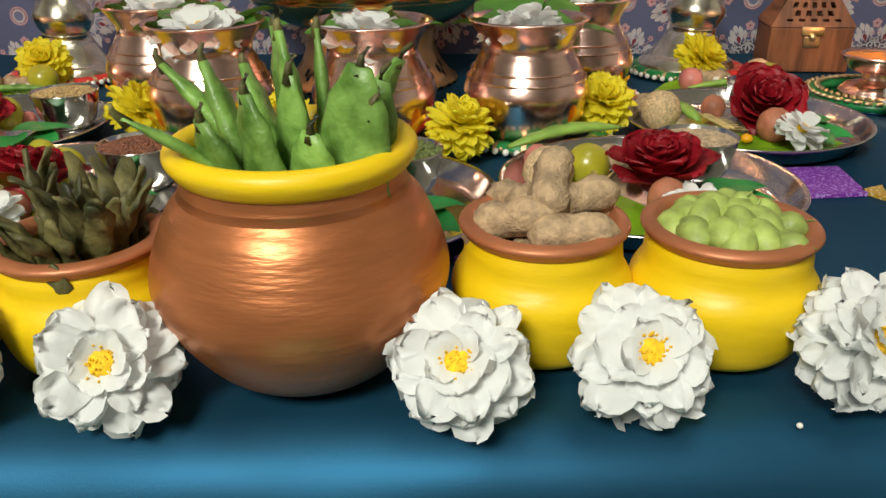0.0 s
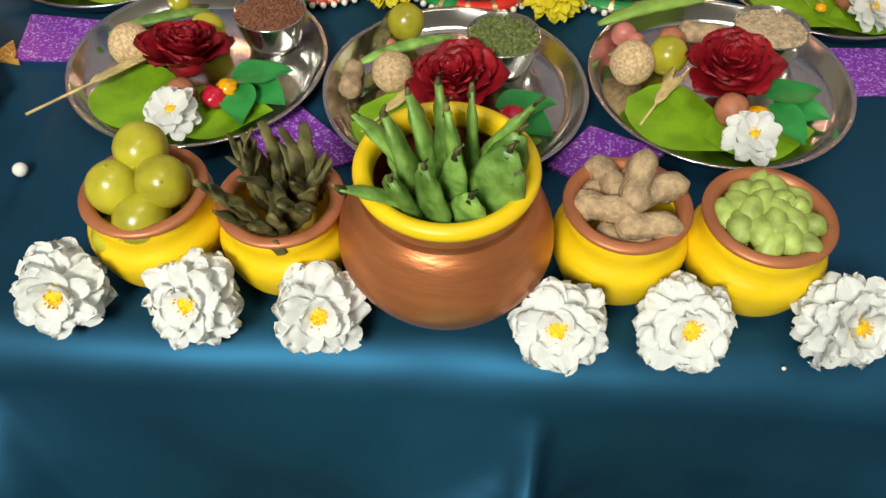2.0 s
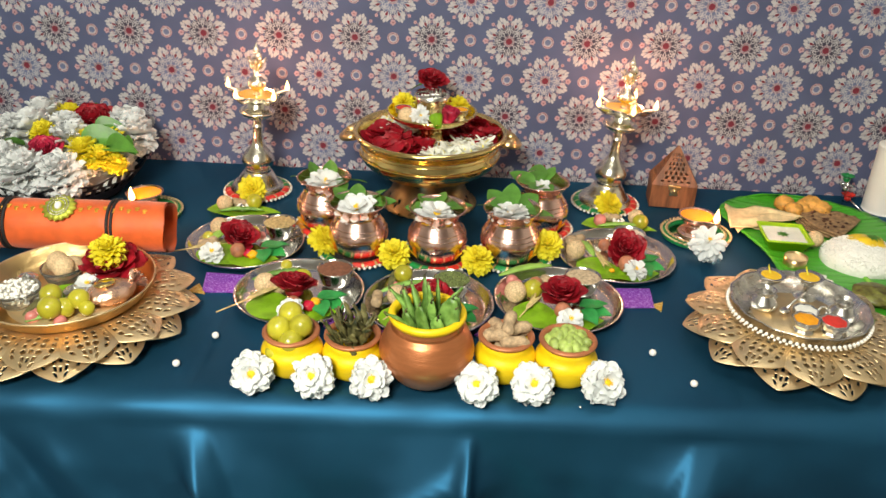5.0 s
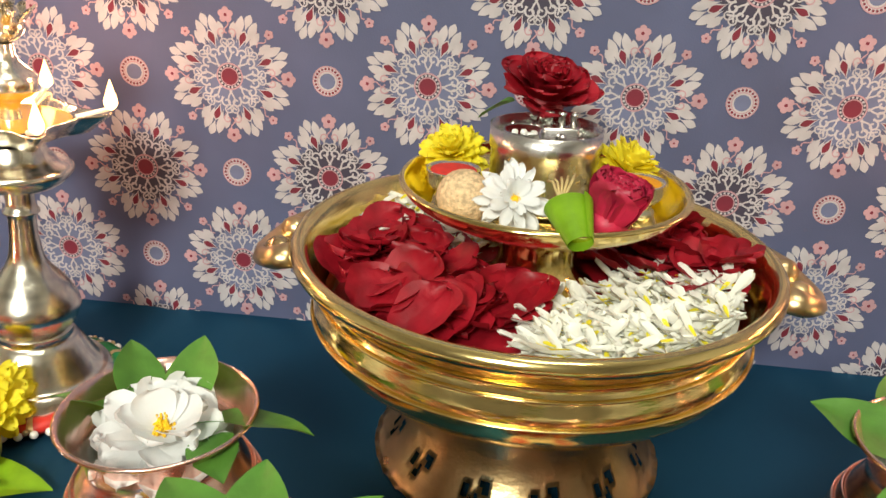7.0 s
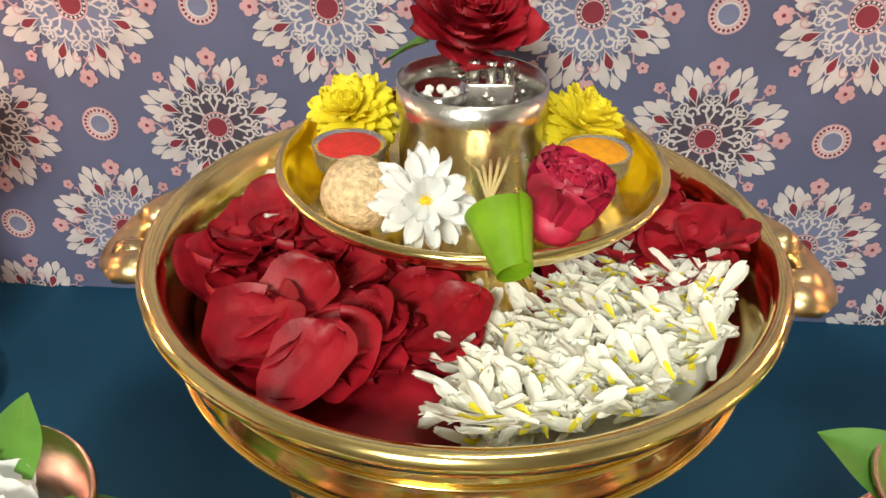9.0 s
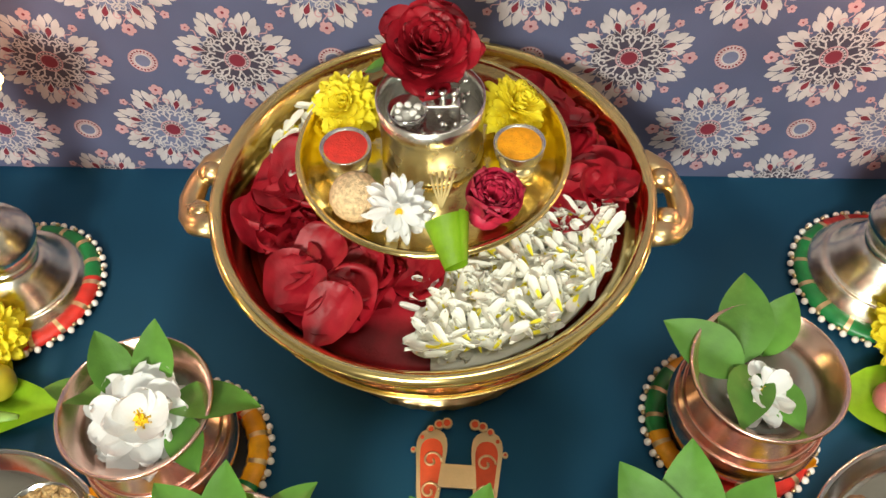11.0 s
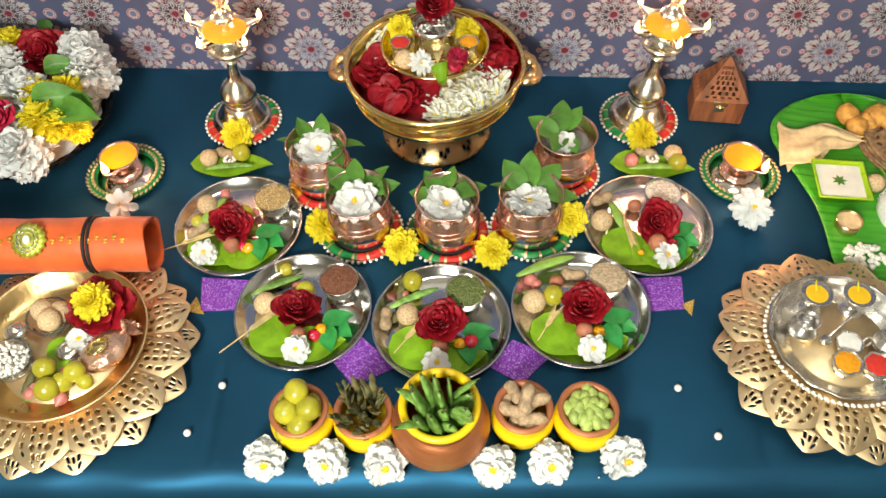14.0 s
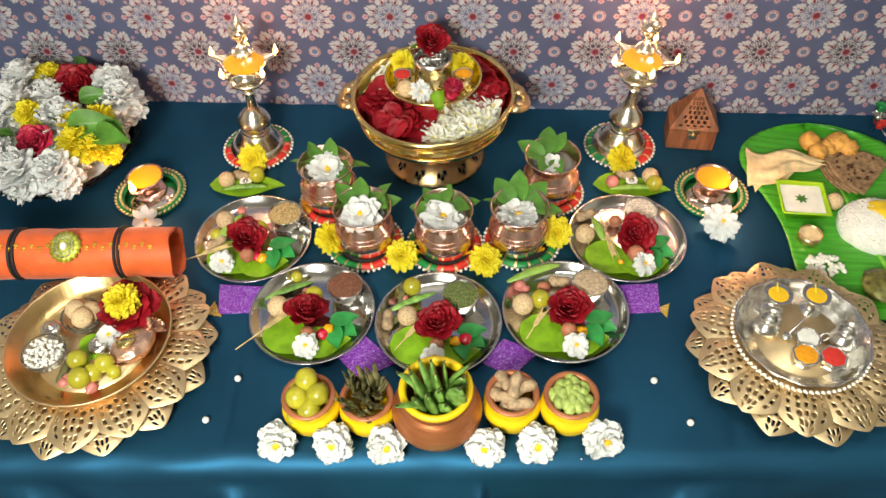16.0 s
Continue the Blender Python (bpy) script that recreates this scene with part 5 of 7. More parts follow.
single("betel_roll", bm, LEAF_LIGHT, pose(DX + 0.0085, DY - 0.052, DZ + 0.0215, 20, 0, 14) @ Matrix.Scale(0.78, 4), "rolled green betel leaf tied with straw on the brass dish", "leaf")
bm = bmesh.new()
for k in range(5):
    tube(bm, [(0.0, -0.002, 0.0), (0.002 * k - 0.004, 0.006, 0.007), (0.003 * k - 0.006, 0.016, 0.004 + 0.001 * k)], 0.0007, 5)
single("straw_tie", bm, WHEAT, pose(DX + 0.0065, DY - 0.044, DZ + 0.019), "pale straw strands tied round the betel roll", "straw")

# gold footprint plaque leaning on the stand
t = thing("footprint_plaque", pose(-0.0175, 0.287, 0.0022, 3, 0, -2), "gold metal plaque of two footprints with red enamel", "plaque")
REDEN = material("red_enamel", (0.6, 0.07, 0.02), 0.35, 0, 0.15, 80, 0.1, 300)


def plate2d(pts, z0, z1, bm):
    topv = [bm.verts.new((x, y, z1)) for x, y in pts]
    lowv = [bm.verts.new((x, y, z0)) for x, y in pts]
    bm.faces.new(topv)
    bm.faces.new(lowv[::-1])
    for k in range(len(pts)):
        bm.faces.new([topv[k - 1], lowv[k - 1], lowv[k], topv[k]])
    return bm


for sgn in (-1, 1):
    sole = [(sgn * (0.0165 + (0.0128 - 0.003 * math.cos(a * 2)) * math.cos(a) * (0.82 + 0.25 * math.sin(a))), 0.026 + 0.026 * math.sin(a)) for a in (2 * math.pi * k / 28 for k in range(28))]
    bm = bmesh.new()
    plate2d(sole, 0, 0.002, bm)
    for k in range(5):
        plate2d(disc_pts(0.0034 - 0.0004 * k, 12, sgn * (0.0085 + 0.0047 * k), 0.056 - 0.0011 * k * k), 0, 0.002, bm)
    bmesh.ops.recalc_face_normals(bm, faces=bm.faces)
    part("footprint", bm, GOLD, t, smooth=False)
    bm = bmesh.new()
    plate2d([(sgn * 0.016 + (x - sgn * 0.016) * 0.72, 0.026 + (y - 0.026) * 0.76) for x, y in sole], 0.002, 0.0024, bm)
    for k in range(5):
        plate2d(disc_pts(0.0021 - 0.0003 * k, 10, sgn * (0.0085 + 0.0047 * k), 0.056 - 0.0011 * k * k), 0.002, 0.0024, bm)
    bmesh.ops.recalc_face_normals(bm, faces=bm.faces)
    part("enamel", bm, REDEN, t, "orange-red enamel", smooth=False)
    for yy in (0.014, 0.032):
        bm = bmesh.new()
        pts = [(sgn * 0.016 + 0.006 * (1 - j / 20) * math.cos(j * 0.42), yy + 0.006 * (1 - j / 20) * math.sin(j * 0.42), 0.0028) for j in range(18)]
        tube(bm, pts, 0.0008, 5)
        part("scroll", bm, GOLD, t)
bm = bmesh.new()
box(bm, sized(0, 0.024, 0.001, 0.024, 0.014, 0.0026), 0.0004)
box(bm, sized(0, 0.006, 0.0008, 0.042, 0.009, 0.0022), 0.0004)
part("bar", bm, GOLD, t, smooth=False)


# ---------------------------------------------------------------- lotus trays
def lotus_petal_mesh():
    """A pierced metal petal: leaf outline with fretwork cut through, slightly domed."""
    bm = bmesh.new()
    nu, nv, L, W = 44, 36, 0.074, 0.068
    holes = []
    for s in (-1, 1):
        for k in range(4):
            holes.append((0.30 + 0.15 * k, s * 0.30 * (1 - 0.09 * k), 0.055, 0.075, s * (0.7 - 0.1 * k)))
            holes.append((0.24 + 0.15 * k, s * 0.62, 0.045, 0.075, s * 0.4))
        holes.append((0.86, s * 0.32, 0.05, 0.1, s * 0.9))
    for k in range(4):
        holes.append((0.26 + 0.17 * k, 0.0, 0.05, 0.075, 0.0))
    def hole(u, s):
        for cu, cs, a, b, sl in holes:
            du, ds = u - cu, s - cs
            p, q = du + 0.3 * sl * ds, ds - 0.6 * sl * du
            if (p / a) ** 2 + (q / b) ** 2 < 1:
                return True
        return False
    def at(i, j):
        u, s = i / nu, j / nv * 2 - 1
        w = W * 0.5 * (0.35 + 0.65 * math.sin(math.pi * min(1, u * 0.62 + 0.16))) * (1 - max(0, (u - 0.5) / 0.5) ** 1.9) ** 0.72
        return (L * u, s * w, 0.006 * math.sin(math.pi * u) * (1 - s * s) - 0.001)
    vs = [[bm.verts.new(at(i, j)) for j in range(nv + 1)] for i in range(nu + 1)]
    for i in range(nu):
        for j in range(nv):
            u, s = (i + 0.5) / nu, ((j + 0.5) / nv) * 2 - 1
            if abs(s) > 0.88 or u > 0.94 or u < 0.14 or not hole(u, s):
                bm.faces.new([vs[i][j], vs[i + 1][j], vs[i + 1][j + 1], vs[i][j + 1]])
    for v in [v for v in bm.verts if not v.link_faces]:
        bm.verts.remove(v)
    bmesh.ops.remove_doubles(bm, verts=bm.verts, dist=0.00004)
    bmesh.ops.solidify(bm, geom=bm.faces[:], thickness=0.0008)
    ob = part("petal", bm, GOLD)
    me = ob.data
    bpy.data.objects.remove(ob)
    return me


LOTUS = lotus_petal_mesh()


def lotus_tray(x, y, r, ring, reach, z, label, n=15, turn=0.0):
    t = thing("lotus_stand", pose(x, y, 0, 0, 0, turn), label, "tray stand", "lotus stands")
    part("base", lathe([(0, 0), (ring - 0.006, 0.0), (ring - 0.004, 0.004), (ring - 0.006, z - 0.016), (ring * 0.85, z - 0.008), (0, z - 0.008)], 64), GOLD, t)
    scale = (reach - ring) / 0.072
    for layer in range(2):
        for k in range(n):
            a = 360 * (k + 0.5 * layer) / n
            m = pose(0, 0, 0, 0, 0, a) @ pose(ring + 0.002 * layer, 0, z - 0.010 - 0.009 * layer, 0, 5 + 4 * layer, 0) @ Matrix.Diagonal((scale * (1.03 if layer else 1), 1.0, 1.0, 1))
            shared("petal", LOTUS, t, m)
    return t


lotus_tray(0.446, 0.066, 0.08, 0.064, 0.131, 0.048, "gold metal lotus stand with pierced fretwork petals under the silver plate", 11)
lotus_tray(-0.443, 0.025, 0.10, 0.080, 0.147, 0.043, "gold metal lotus stand with pierced fretwork petals under the brass tray", 13)

GHEE = material("yellow_ghee", (0.86, 0.52, 0.015), 0.25, 0, 0.12, 60, 0.2, 300, coat=0.4)
TX, TY, TZ = 0.4446, 0.0665, 0.0365
silver = thing("silver_plate", pose(TX, TY, TZ), "scalloped silver plate with a pearl string round its edge", "plate")
part("dish", lathe([(0, 0), (0.066, 0), (0.074, 0.010), (0.080, 0.0205), (0.0815, 0.0215), (0.0805, 0.0225), (0.0785, 0.0215), (0.072, 0.0115), (0.064, 0.003), (0, 0.0025)], 120, 0.012, 14), SILVER, silver)
for k in range(76):
    a = 2 * math.pi * k / 76
    shared("pearl", PEARL_MESH, silver, pose(0.0825 * math.cos(a), 0.0825 * math.sin(a), 0.0125))
    shared("pearl", PEARL_MESH, silver, pose(0.0815 * math.cos(a + 0.04), 0.0815 * math.sin(a + 0.04), 0.0085) @ Matrix.Diagonal((0.75, 0.75, 0.75, 1)))
TZ += 0.0026
for dx, dy in ((-0.023, 0.046), (0.024, 0.046)):
    t = thing("goblet", pose(TX + dx, TY + dy, TZ), "small footed silver oil cup filled with yellow ghee", "goblet", "silver oil cups")
    prof = smooth_profile([(0.014, 0), (0.013, 0.003), (0.005, 0.008), (0.004, 0.016), (0.008, 0.020), (0.016, 0.028), (0.0178, 0.0315)], 4)
    part("cup", lathe([(0, 0)] + prof + [(0.0168, 0.0315), (0, 0.026)], 40), SILVER, t)
    part("ghee", lathe([(0.0165, 0.0300), (0, 0.0303)], 32), GHEE, t)
    bm = bmesh.new()
    tube(bm, [(0.0, 0.004, 0.030), (0.0, 0.012, 0.034), (0, 0.015, 0.037)], [0.0012, 0.001, 0.0005], 6)
    part("wick", bm, YELLOW_PETAL, t)
for dx, dy, s in ((-0.039, 0.012, 1.0), (0.050, -0.004, 1.0)):
    t = thing("small_silver_pot", pose(TX + dx, TY + dy, TZ), "tiny plain silver water pot with flared mouth", "pot", "tiny silver pots")
    prof = smooth_profile([(0.009, 0), (0.0155, 0.005), (0.017, 0.011), (0.0115, 0.019), (0.010, 0.022), (0.0135, 0.028)], 4)
    part("body", lathe([(0, 0)] + prof + [(0.0128, 0.028), (0.0092, 0.022), (0.014, 0.012), (0, 0.008)], 40), SILVER, t)
t = thing("silver_spoon", pose(TX + 0.002, TY + 0.014, TZ, 0, 0, 40), "small silver ritual spoon lying across the plate", "spoon")
bm = bmesh.new()
tube(bm, [(-0.020, 0, 0.010), (0, 0, 0.016), (0.022, 0, 0.024)], [0.0016, 0.0013, 0.002], 8)
part("handle", bm, SILVER, t)
bm = bmesh.new()
blob(bm, sized(-0.023, 0, 0.007, 0.008, 0.0065, 0.0035), 14, 8)
part("bowl", bm, SILVER, t)
powder_cup(TX - 0.003, TY - 0.034, TZ, 0.0158, 0.018, TURMERIC, "lobed silver cup of yellow turmeric powder on the silver plate", "powder cups on the silver plate", SILVER, 7)
powder_cup(TX + 0.029, TY - 0.036, TZ, 0.0158, 0.018, KUMKUM, "lobed silver cup of red kumkum powder on the silver plate", "powder cups on the silver plate", SILVER, 7)
powder_cup(TX + 0.007, TY - 0.006, TZ, 0.0150, 0.013, RICE_WHITE, "lobed silver cup of white rice on the silver plate", "powder cups on the silver plate", SILVER, 7)
bm = bmesh.new()
torus(bm, 0.006, 0.0014, pose(0, 0, 0.010, 70, 0, 20), 24, 6)
tube(bm, [(-0.001, 0, 0.004), (-0.006, -0.008, 0.0015)], 0.0014, 6)
single("silver_ring", bm, SILVER, pose(TX + 0.028, TY - 0.003, TZ), "small silver loop handle on the silver plate", "ring")

# hammered gold tray
GX, GY, GZ = -0.443, 0.025, 0.0295
HAMMERED = material("hammered_gold", (0.7, 0.48, 0.21), 0.3, 1.0, 0.1, 30, 0.8, 70)
t = thing("gold_tray", pose(GX, GY, GZ), "round hammered gold tray heaped with offerings on a lotus stand", "tray")
part("dish", lathe([(0, 0), (0.082, 0), (0.094, 0.010), (0.1015, 0.0235), (0.1025, 0.0245), (0.1015, 0.0255), (0.1, 0.0245), (0.0915, 0.0115), (0.081, 0.0025), (0, 0.002)], 96), HAMMERED, t)
bm = bmesh.new()
torus(bm, 0.1018, 0.0013, pose(0, 0, 0.0248), 96, 8)
part("rim", bm, GOLD, t, "smooth rolled gold rim")
GZ += 0.0022


def glass_bowl(x, y, r, h, label):
    t = thing("glass_bowl", pose(x, y, GZ), label, "bowl", "glass bowls")
    part("glass", lathe([(0, 0)] + smooth_profile([(r * 0.6, 0), (r * 0.8, h * 0.3), (r * 0.96, h * 0.8), (r, h)], 4) + [(r - 0.0016, h), (r * 0.9, h * 0.8), (r * 0.72, h * 0.3), (0, h * 0.15)], 48), GLASS, t)
    return t


glass_bowl(GX - 0.047, GY - 0.028, 0.027, 0.024, "clear glass bowl heaped with white sugar balls")
glass_bowl(GX - 0.020, GY + 0.030, 0.026, 0.024, "clear glass bowl holding sesame sweets")
bm = bmesh.new()
gg = random.Random(8)
for k in range(260):
    a, q = gg.uniform(0, 6.283), 0.0225 * math.sqrt(gg.random())
    blob(bm, sized(q * math.cos(a), q * math.sin(a), 0.010 + 0.016 * gg.random() + 0.004 * (1 - q / 0.022), 0.0023, 0.0023, 0.002), 7, 5, 0.2, 3, k)
tagged(single("sugar_balls", bm, RICE_WHITE, pose(GX - 0.047, GY - 0.028, GZ), "white sugar balls heaped in the glass bowl", "sugar"), kind="stuff")
for dx, dy, z in ((-0.028, 0.036, 0.012), (-0.014, 0.022, 0.014), (-0.010, 0.038, 0.006)):
    ball("sesame_ball", GX + dx, GY + dy, GZ + z, 0.0135, SWEET, "round sesame sweet in the glass bowl", "sweet", "sesame balls", 0.06, 1, 9)
for dx, dy, r, lab in ((-0.058, 0.014, 0.0125, "round silver filigree box lid on the gold tray"), (0.012, -0.008, 0.0125, "small silver lidded pot with knob on the gold tray")):
    t = thing("silver_box", pose(GX + dx, GY + dy, GZ), lab, "box", "silver boxes")
    part("body", lathe([(0, 0), (r * 0.9, 0), (r, 0.004), (r, 0.011), (0, 0.011)], 36), SILVER, t)
    part("lid", lathe(smooth_profile([(r * 1.05, 0.0112), (r * 1.05, 0.014), (r * 0.7, 0.017), (r * 0.5, 0.0165), (r * 0.2, 0.019), (0, 0.0205)], 4), 36), SILVER, t)
for k, (dx, dy, dz, s) in enumerate(((0.000, -0.038, 0.012, 0.0125), (0.034, -0.040, 0.010, 0.012), (0.010, -0.062, 0.008, 0.0135), (0.046, -0.048, 0.006, 0.009), (0.020, -0.050, 0.003, 0.012))):
    ball("gooseberry", GX + dx, GY + dy, GZ + dz, s, AMLA, "yellow-green gooseberry on the gold tray", "gooseberry", "gooseberries on the gold tray", 0.03)
for k, (dx, dy, dz) in enumerate(((0.016, -0.028, 0.006), (0.024, -0.026, 0.008), (-0.014, -0.060, 0.006), (-0.010, -0.068, 0.006), (0.004, -0.024, 0.006), (0.022, -0.058, 0.004), (-0.024, -0.050, 0.004))):
    bm = bmesh.new()
    s = 0.0078
    lathe(smooth_profile([(0, 0), (s * 0.8, s * 0.3), (s, s), (s * 0.6, s * 1.7), (s * 0.1, s * 2.3), (0, s * 2.4)], 4), 16, bm=bm)
    single("shallot", bm, SHALLOT, pose(GX + dx, GY + dy, GZ + dz, 80, 0, 70 * k), "small pink shallot bulb on the gold tray", "shallot", "shallots on the gold tray")
pod_thing((GX - 0.022, GY - 0.064, GZ + 0.010), (GX - 0.012, GY - 0.018, GZ + 0.012), 0.010, BEAN_DARK, "dull olive bean pod on the gold tray", name="bean_pod")
pod_thing((GX - 0.018, GY - 0.070, GZ + 0.006), (GX + 0.012, GY - 0.046, GZ + 0.006), 0.010, GREEN_BEAN, "green bean pod on the gold tray", name="bean_pod")
leaf_thing("bael_leaf", pose(GX - 0.004, GY + 0.010, GZ + 0.010, 0, 0, -70), 0.05, 0.03, LEAF_LIGHT, "green leaf on the gold tray", fold=0.1, droop=0.05)
leaf_thing("bael_leaf", pose(GX + 0.010, GY + 0.014, GZ + 0.012, 0, 0, 10), 0.04, 0.026, LEAF, "green leaf on the gold tray", fold=0.1, droop=0.05)
use(MINI_WHITE, MINI_USED, 0, pose(GX + 0.022, GY + 0.006, GZ + 0.014, 10, 0, 0), GZ + 0.004)
big_rose = rose("red_rose", 0.037, ROSE, "wide open dark red rose on the gold tray", 51, "roses", 1.25)
big_rose.matrix_basis = pose(GX + 0.036, GY + 0.042, GZ + 0.02, 14, 0, 0)
set_down(big_rose, GZ + 0.004)
use(mum, mum_used, 0, pose(GX + 0.037, GY + 0.039, GZ + 0.046, 12, 0, 15), GZ + 0.022)
# gold tissue pouch with an oval medallion
TISSUE = material("rose_gold_tissue", (0.72, 0.45, 0.33), 0.28, 0.8, 0.25, 60, 0.8, 240)
t = thing("gift_pouch", pose(GX + 0.056, GY - 0.006, GZ, 0, 0, 52), "crumpled rose-gold tissue pouch with an oval brooch", "pouch")
bm = bmesh.new()
def pouch(u, v):
    a = 2 * math.pi * u
    f = math.sin(math.pi * v) ** 0.6
    wob = 1 + 0.16 * noise.noise(Vector((math.cos(a) * 2.4, math.sin(a) * 2.4, v * 4)))
    return (-0.032 + 0.064 * v, 0.023 * f * math.cos(a) * wob * (1 + 0.5 * max(0, v - 0.75)), 0.013 + 0.013 * f * math.sin(a) * wob)
sheet(bm, pouch, 32, 18)
part("bag", bm, TISSUE, t)
bm = bmesh.new()
for k in range(18):
    a = k * 0.35
    petal(bm, pose(0.026, 0, 0.012, 0, -20 + 40 * math.sin(a), -50 + 6 * k), 0.020, 0.008, 0.1, 0.2, 0.3, 4, 3, 0.3, k)
part("frill", bm, TISSUE, t)
bm = bmesh.new()
blob(bm, sized(-0.006, 0, 0.027, 0.011, 0.008, 0.0025), 20, 8)
torus(bm, 0.009, 0.0014, sized(-0.006, 0, 0.0275, 1.25, 0.95, 1), 30, 6)
part("brooch", bm, BRASS, t, "oval brass brooch")

# ---------------------------------------------------------------- rolled orange cloth
t = thing("cloth_roll", pose(-0.4925, 0.148, 0.0665, 0, 0, 3.5), "rolled orange brocade cloth tied with black bands and a brooch", "cloth roll")
bm = bmesh.new()
ln, rr = 0.262, 0.0345
def roll(u, v):
    a = u * 2 * math.pi * 2.6 + 1.0
    q = rr * (1.0 - 0.055 * (2.6 - u * 2.6)) + 0.0012 * noise.noise(Vector((v * 7, math.cos(a), math.sin(a))))
    dent = 1 - 0.05 * (math.exp(-((v - 0.2) / 0.02) ** 2) + math.exp(-((v - 0.72) / 0.02) ** 2))
    return (-ln / 2 + ln * v + 0.002 * math.sin(a * 3), q * dent * math.cos(a), q * dent * math.sin(a))
sheet(bm, roll, 120, 60)
part("cloth", bm, ORANGE_CLOTH, t)
for xx in (-0.081, -0.0755, 0.0585, 0.064):
    bm = bmesh.new()
    torus(bm, rr - 0.0006, 0.0022, pose(xx, 0, 0, 0, 90, 0), 48, 8)
    part("band", bm, BLACK_BAND, t, "black elastic band")
GOLDTHREAD = material("gold_thread", (0.75, 0.38, 0.05), 0.4, 0.6, 0.2, 90, 0.2, 600)
bm = bmesh.new()
for k in range(22):
    a0 = math.radians(118 if k % 2 else 112)
    xx = -0.112 + 0.0104 * k
    for da, s in ((0, 1), (0.10, 0.7)):
        a = a0 + da
        blob(bm, pose(xx, (rr + 0.0003) * math.cos(a), (rr + 0.0003) * math.sin(a), math.degrees(a) - 90, 0, 0) @ Matrix.Diagonal((0.0036 * s, 0.0022 * s, 0.0006, 1)), 8, 5)
motif = part("woven_motif", bm, GOLDTHREAD, t, "woven gold border")
motif["kind"] = "stuff"
am = math.radians(118)
BR = pose(-0.004, (rr + 0.001) * math.cos(am), (rr + 0.001) * math.sin(am), math.degrees(am) - 90, 0, 0)
LIME_CORD = material("lime_gold_cord", (0.42, 0.44, 0.05), 0.35, 0.4, 0.25, 90, 0.3, 500)
bm = bmesh.new()
lathe([(0, 0.004), (0.016, 0.004), (0.021, 0.001), (0.019, -0.002), (0, -0.002)], 72, 0.07, 16, bm=bm)
b = part("brooch", bm, LIME_CORD, t, "oval pearl brooch on lime cord", m=BR)
bm = bmesh.new()
blob(bm, sized(0, 0, 0.006, 0.0045, 0.006, 0.004), 16, 10)
part("stone", bm, PEARL, b)
bm = bmesh.new()
for q, s in ((0.009, 0.0012), (0.0128, 0.0015)):
    for k in range(26):
        a = 2 * math.pi * k / 26
        blob(bm, sized(q * math.cos(a), 1.15 * q * math.sin(a), 0.0048, s, s, s), 6, 5)
part("bead_border", bm, SILVER, b)

# ---------------------------------------------------------------- tall oil lamps
def flame(x, y, z, s, parent):
    bm = bmesh.new()
    lathe(smooth_profile([(0, 0), (0.0026 * s, 0.0022 * s), (0.0029 * s, 0.005 * s), (0.0014 * s, 0.010 * s), (0, 0.0145 * s)], 4), 12, bm=bm, at=(x, y, z))
    return part("flame", bm, FLAME, parent, "small burning flame")


def glow(x, y, z, power, r=0.012):
    data = bpy.data.lights.new("flame_light", "POINT")
    data.energy, data.color, data.shadow_soft_size = 1.8 * power, (1.0, 0.45, 0.25), r
    new("flame_light", data).location = (x, y, z)


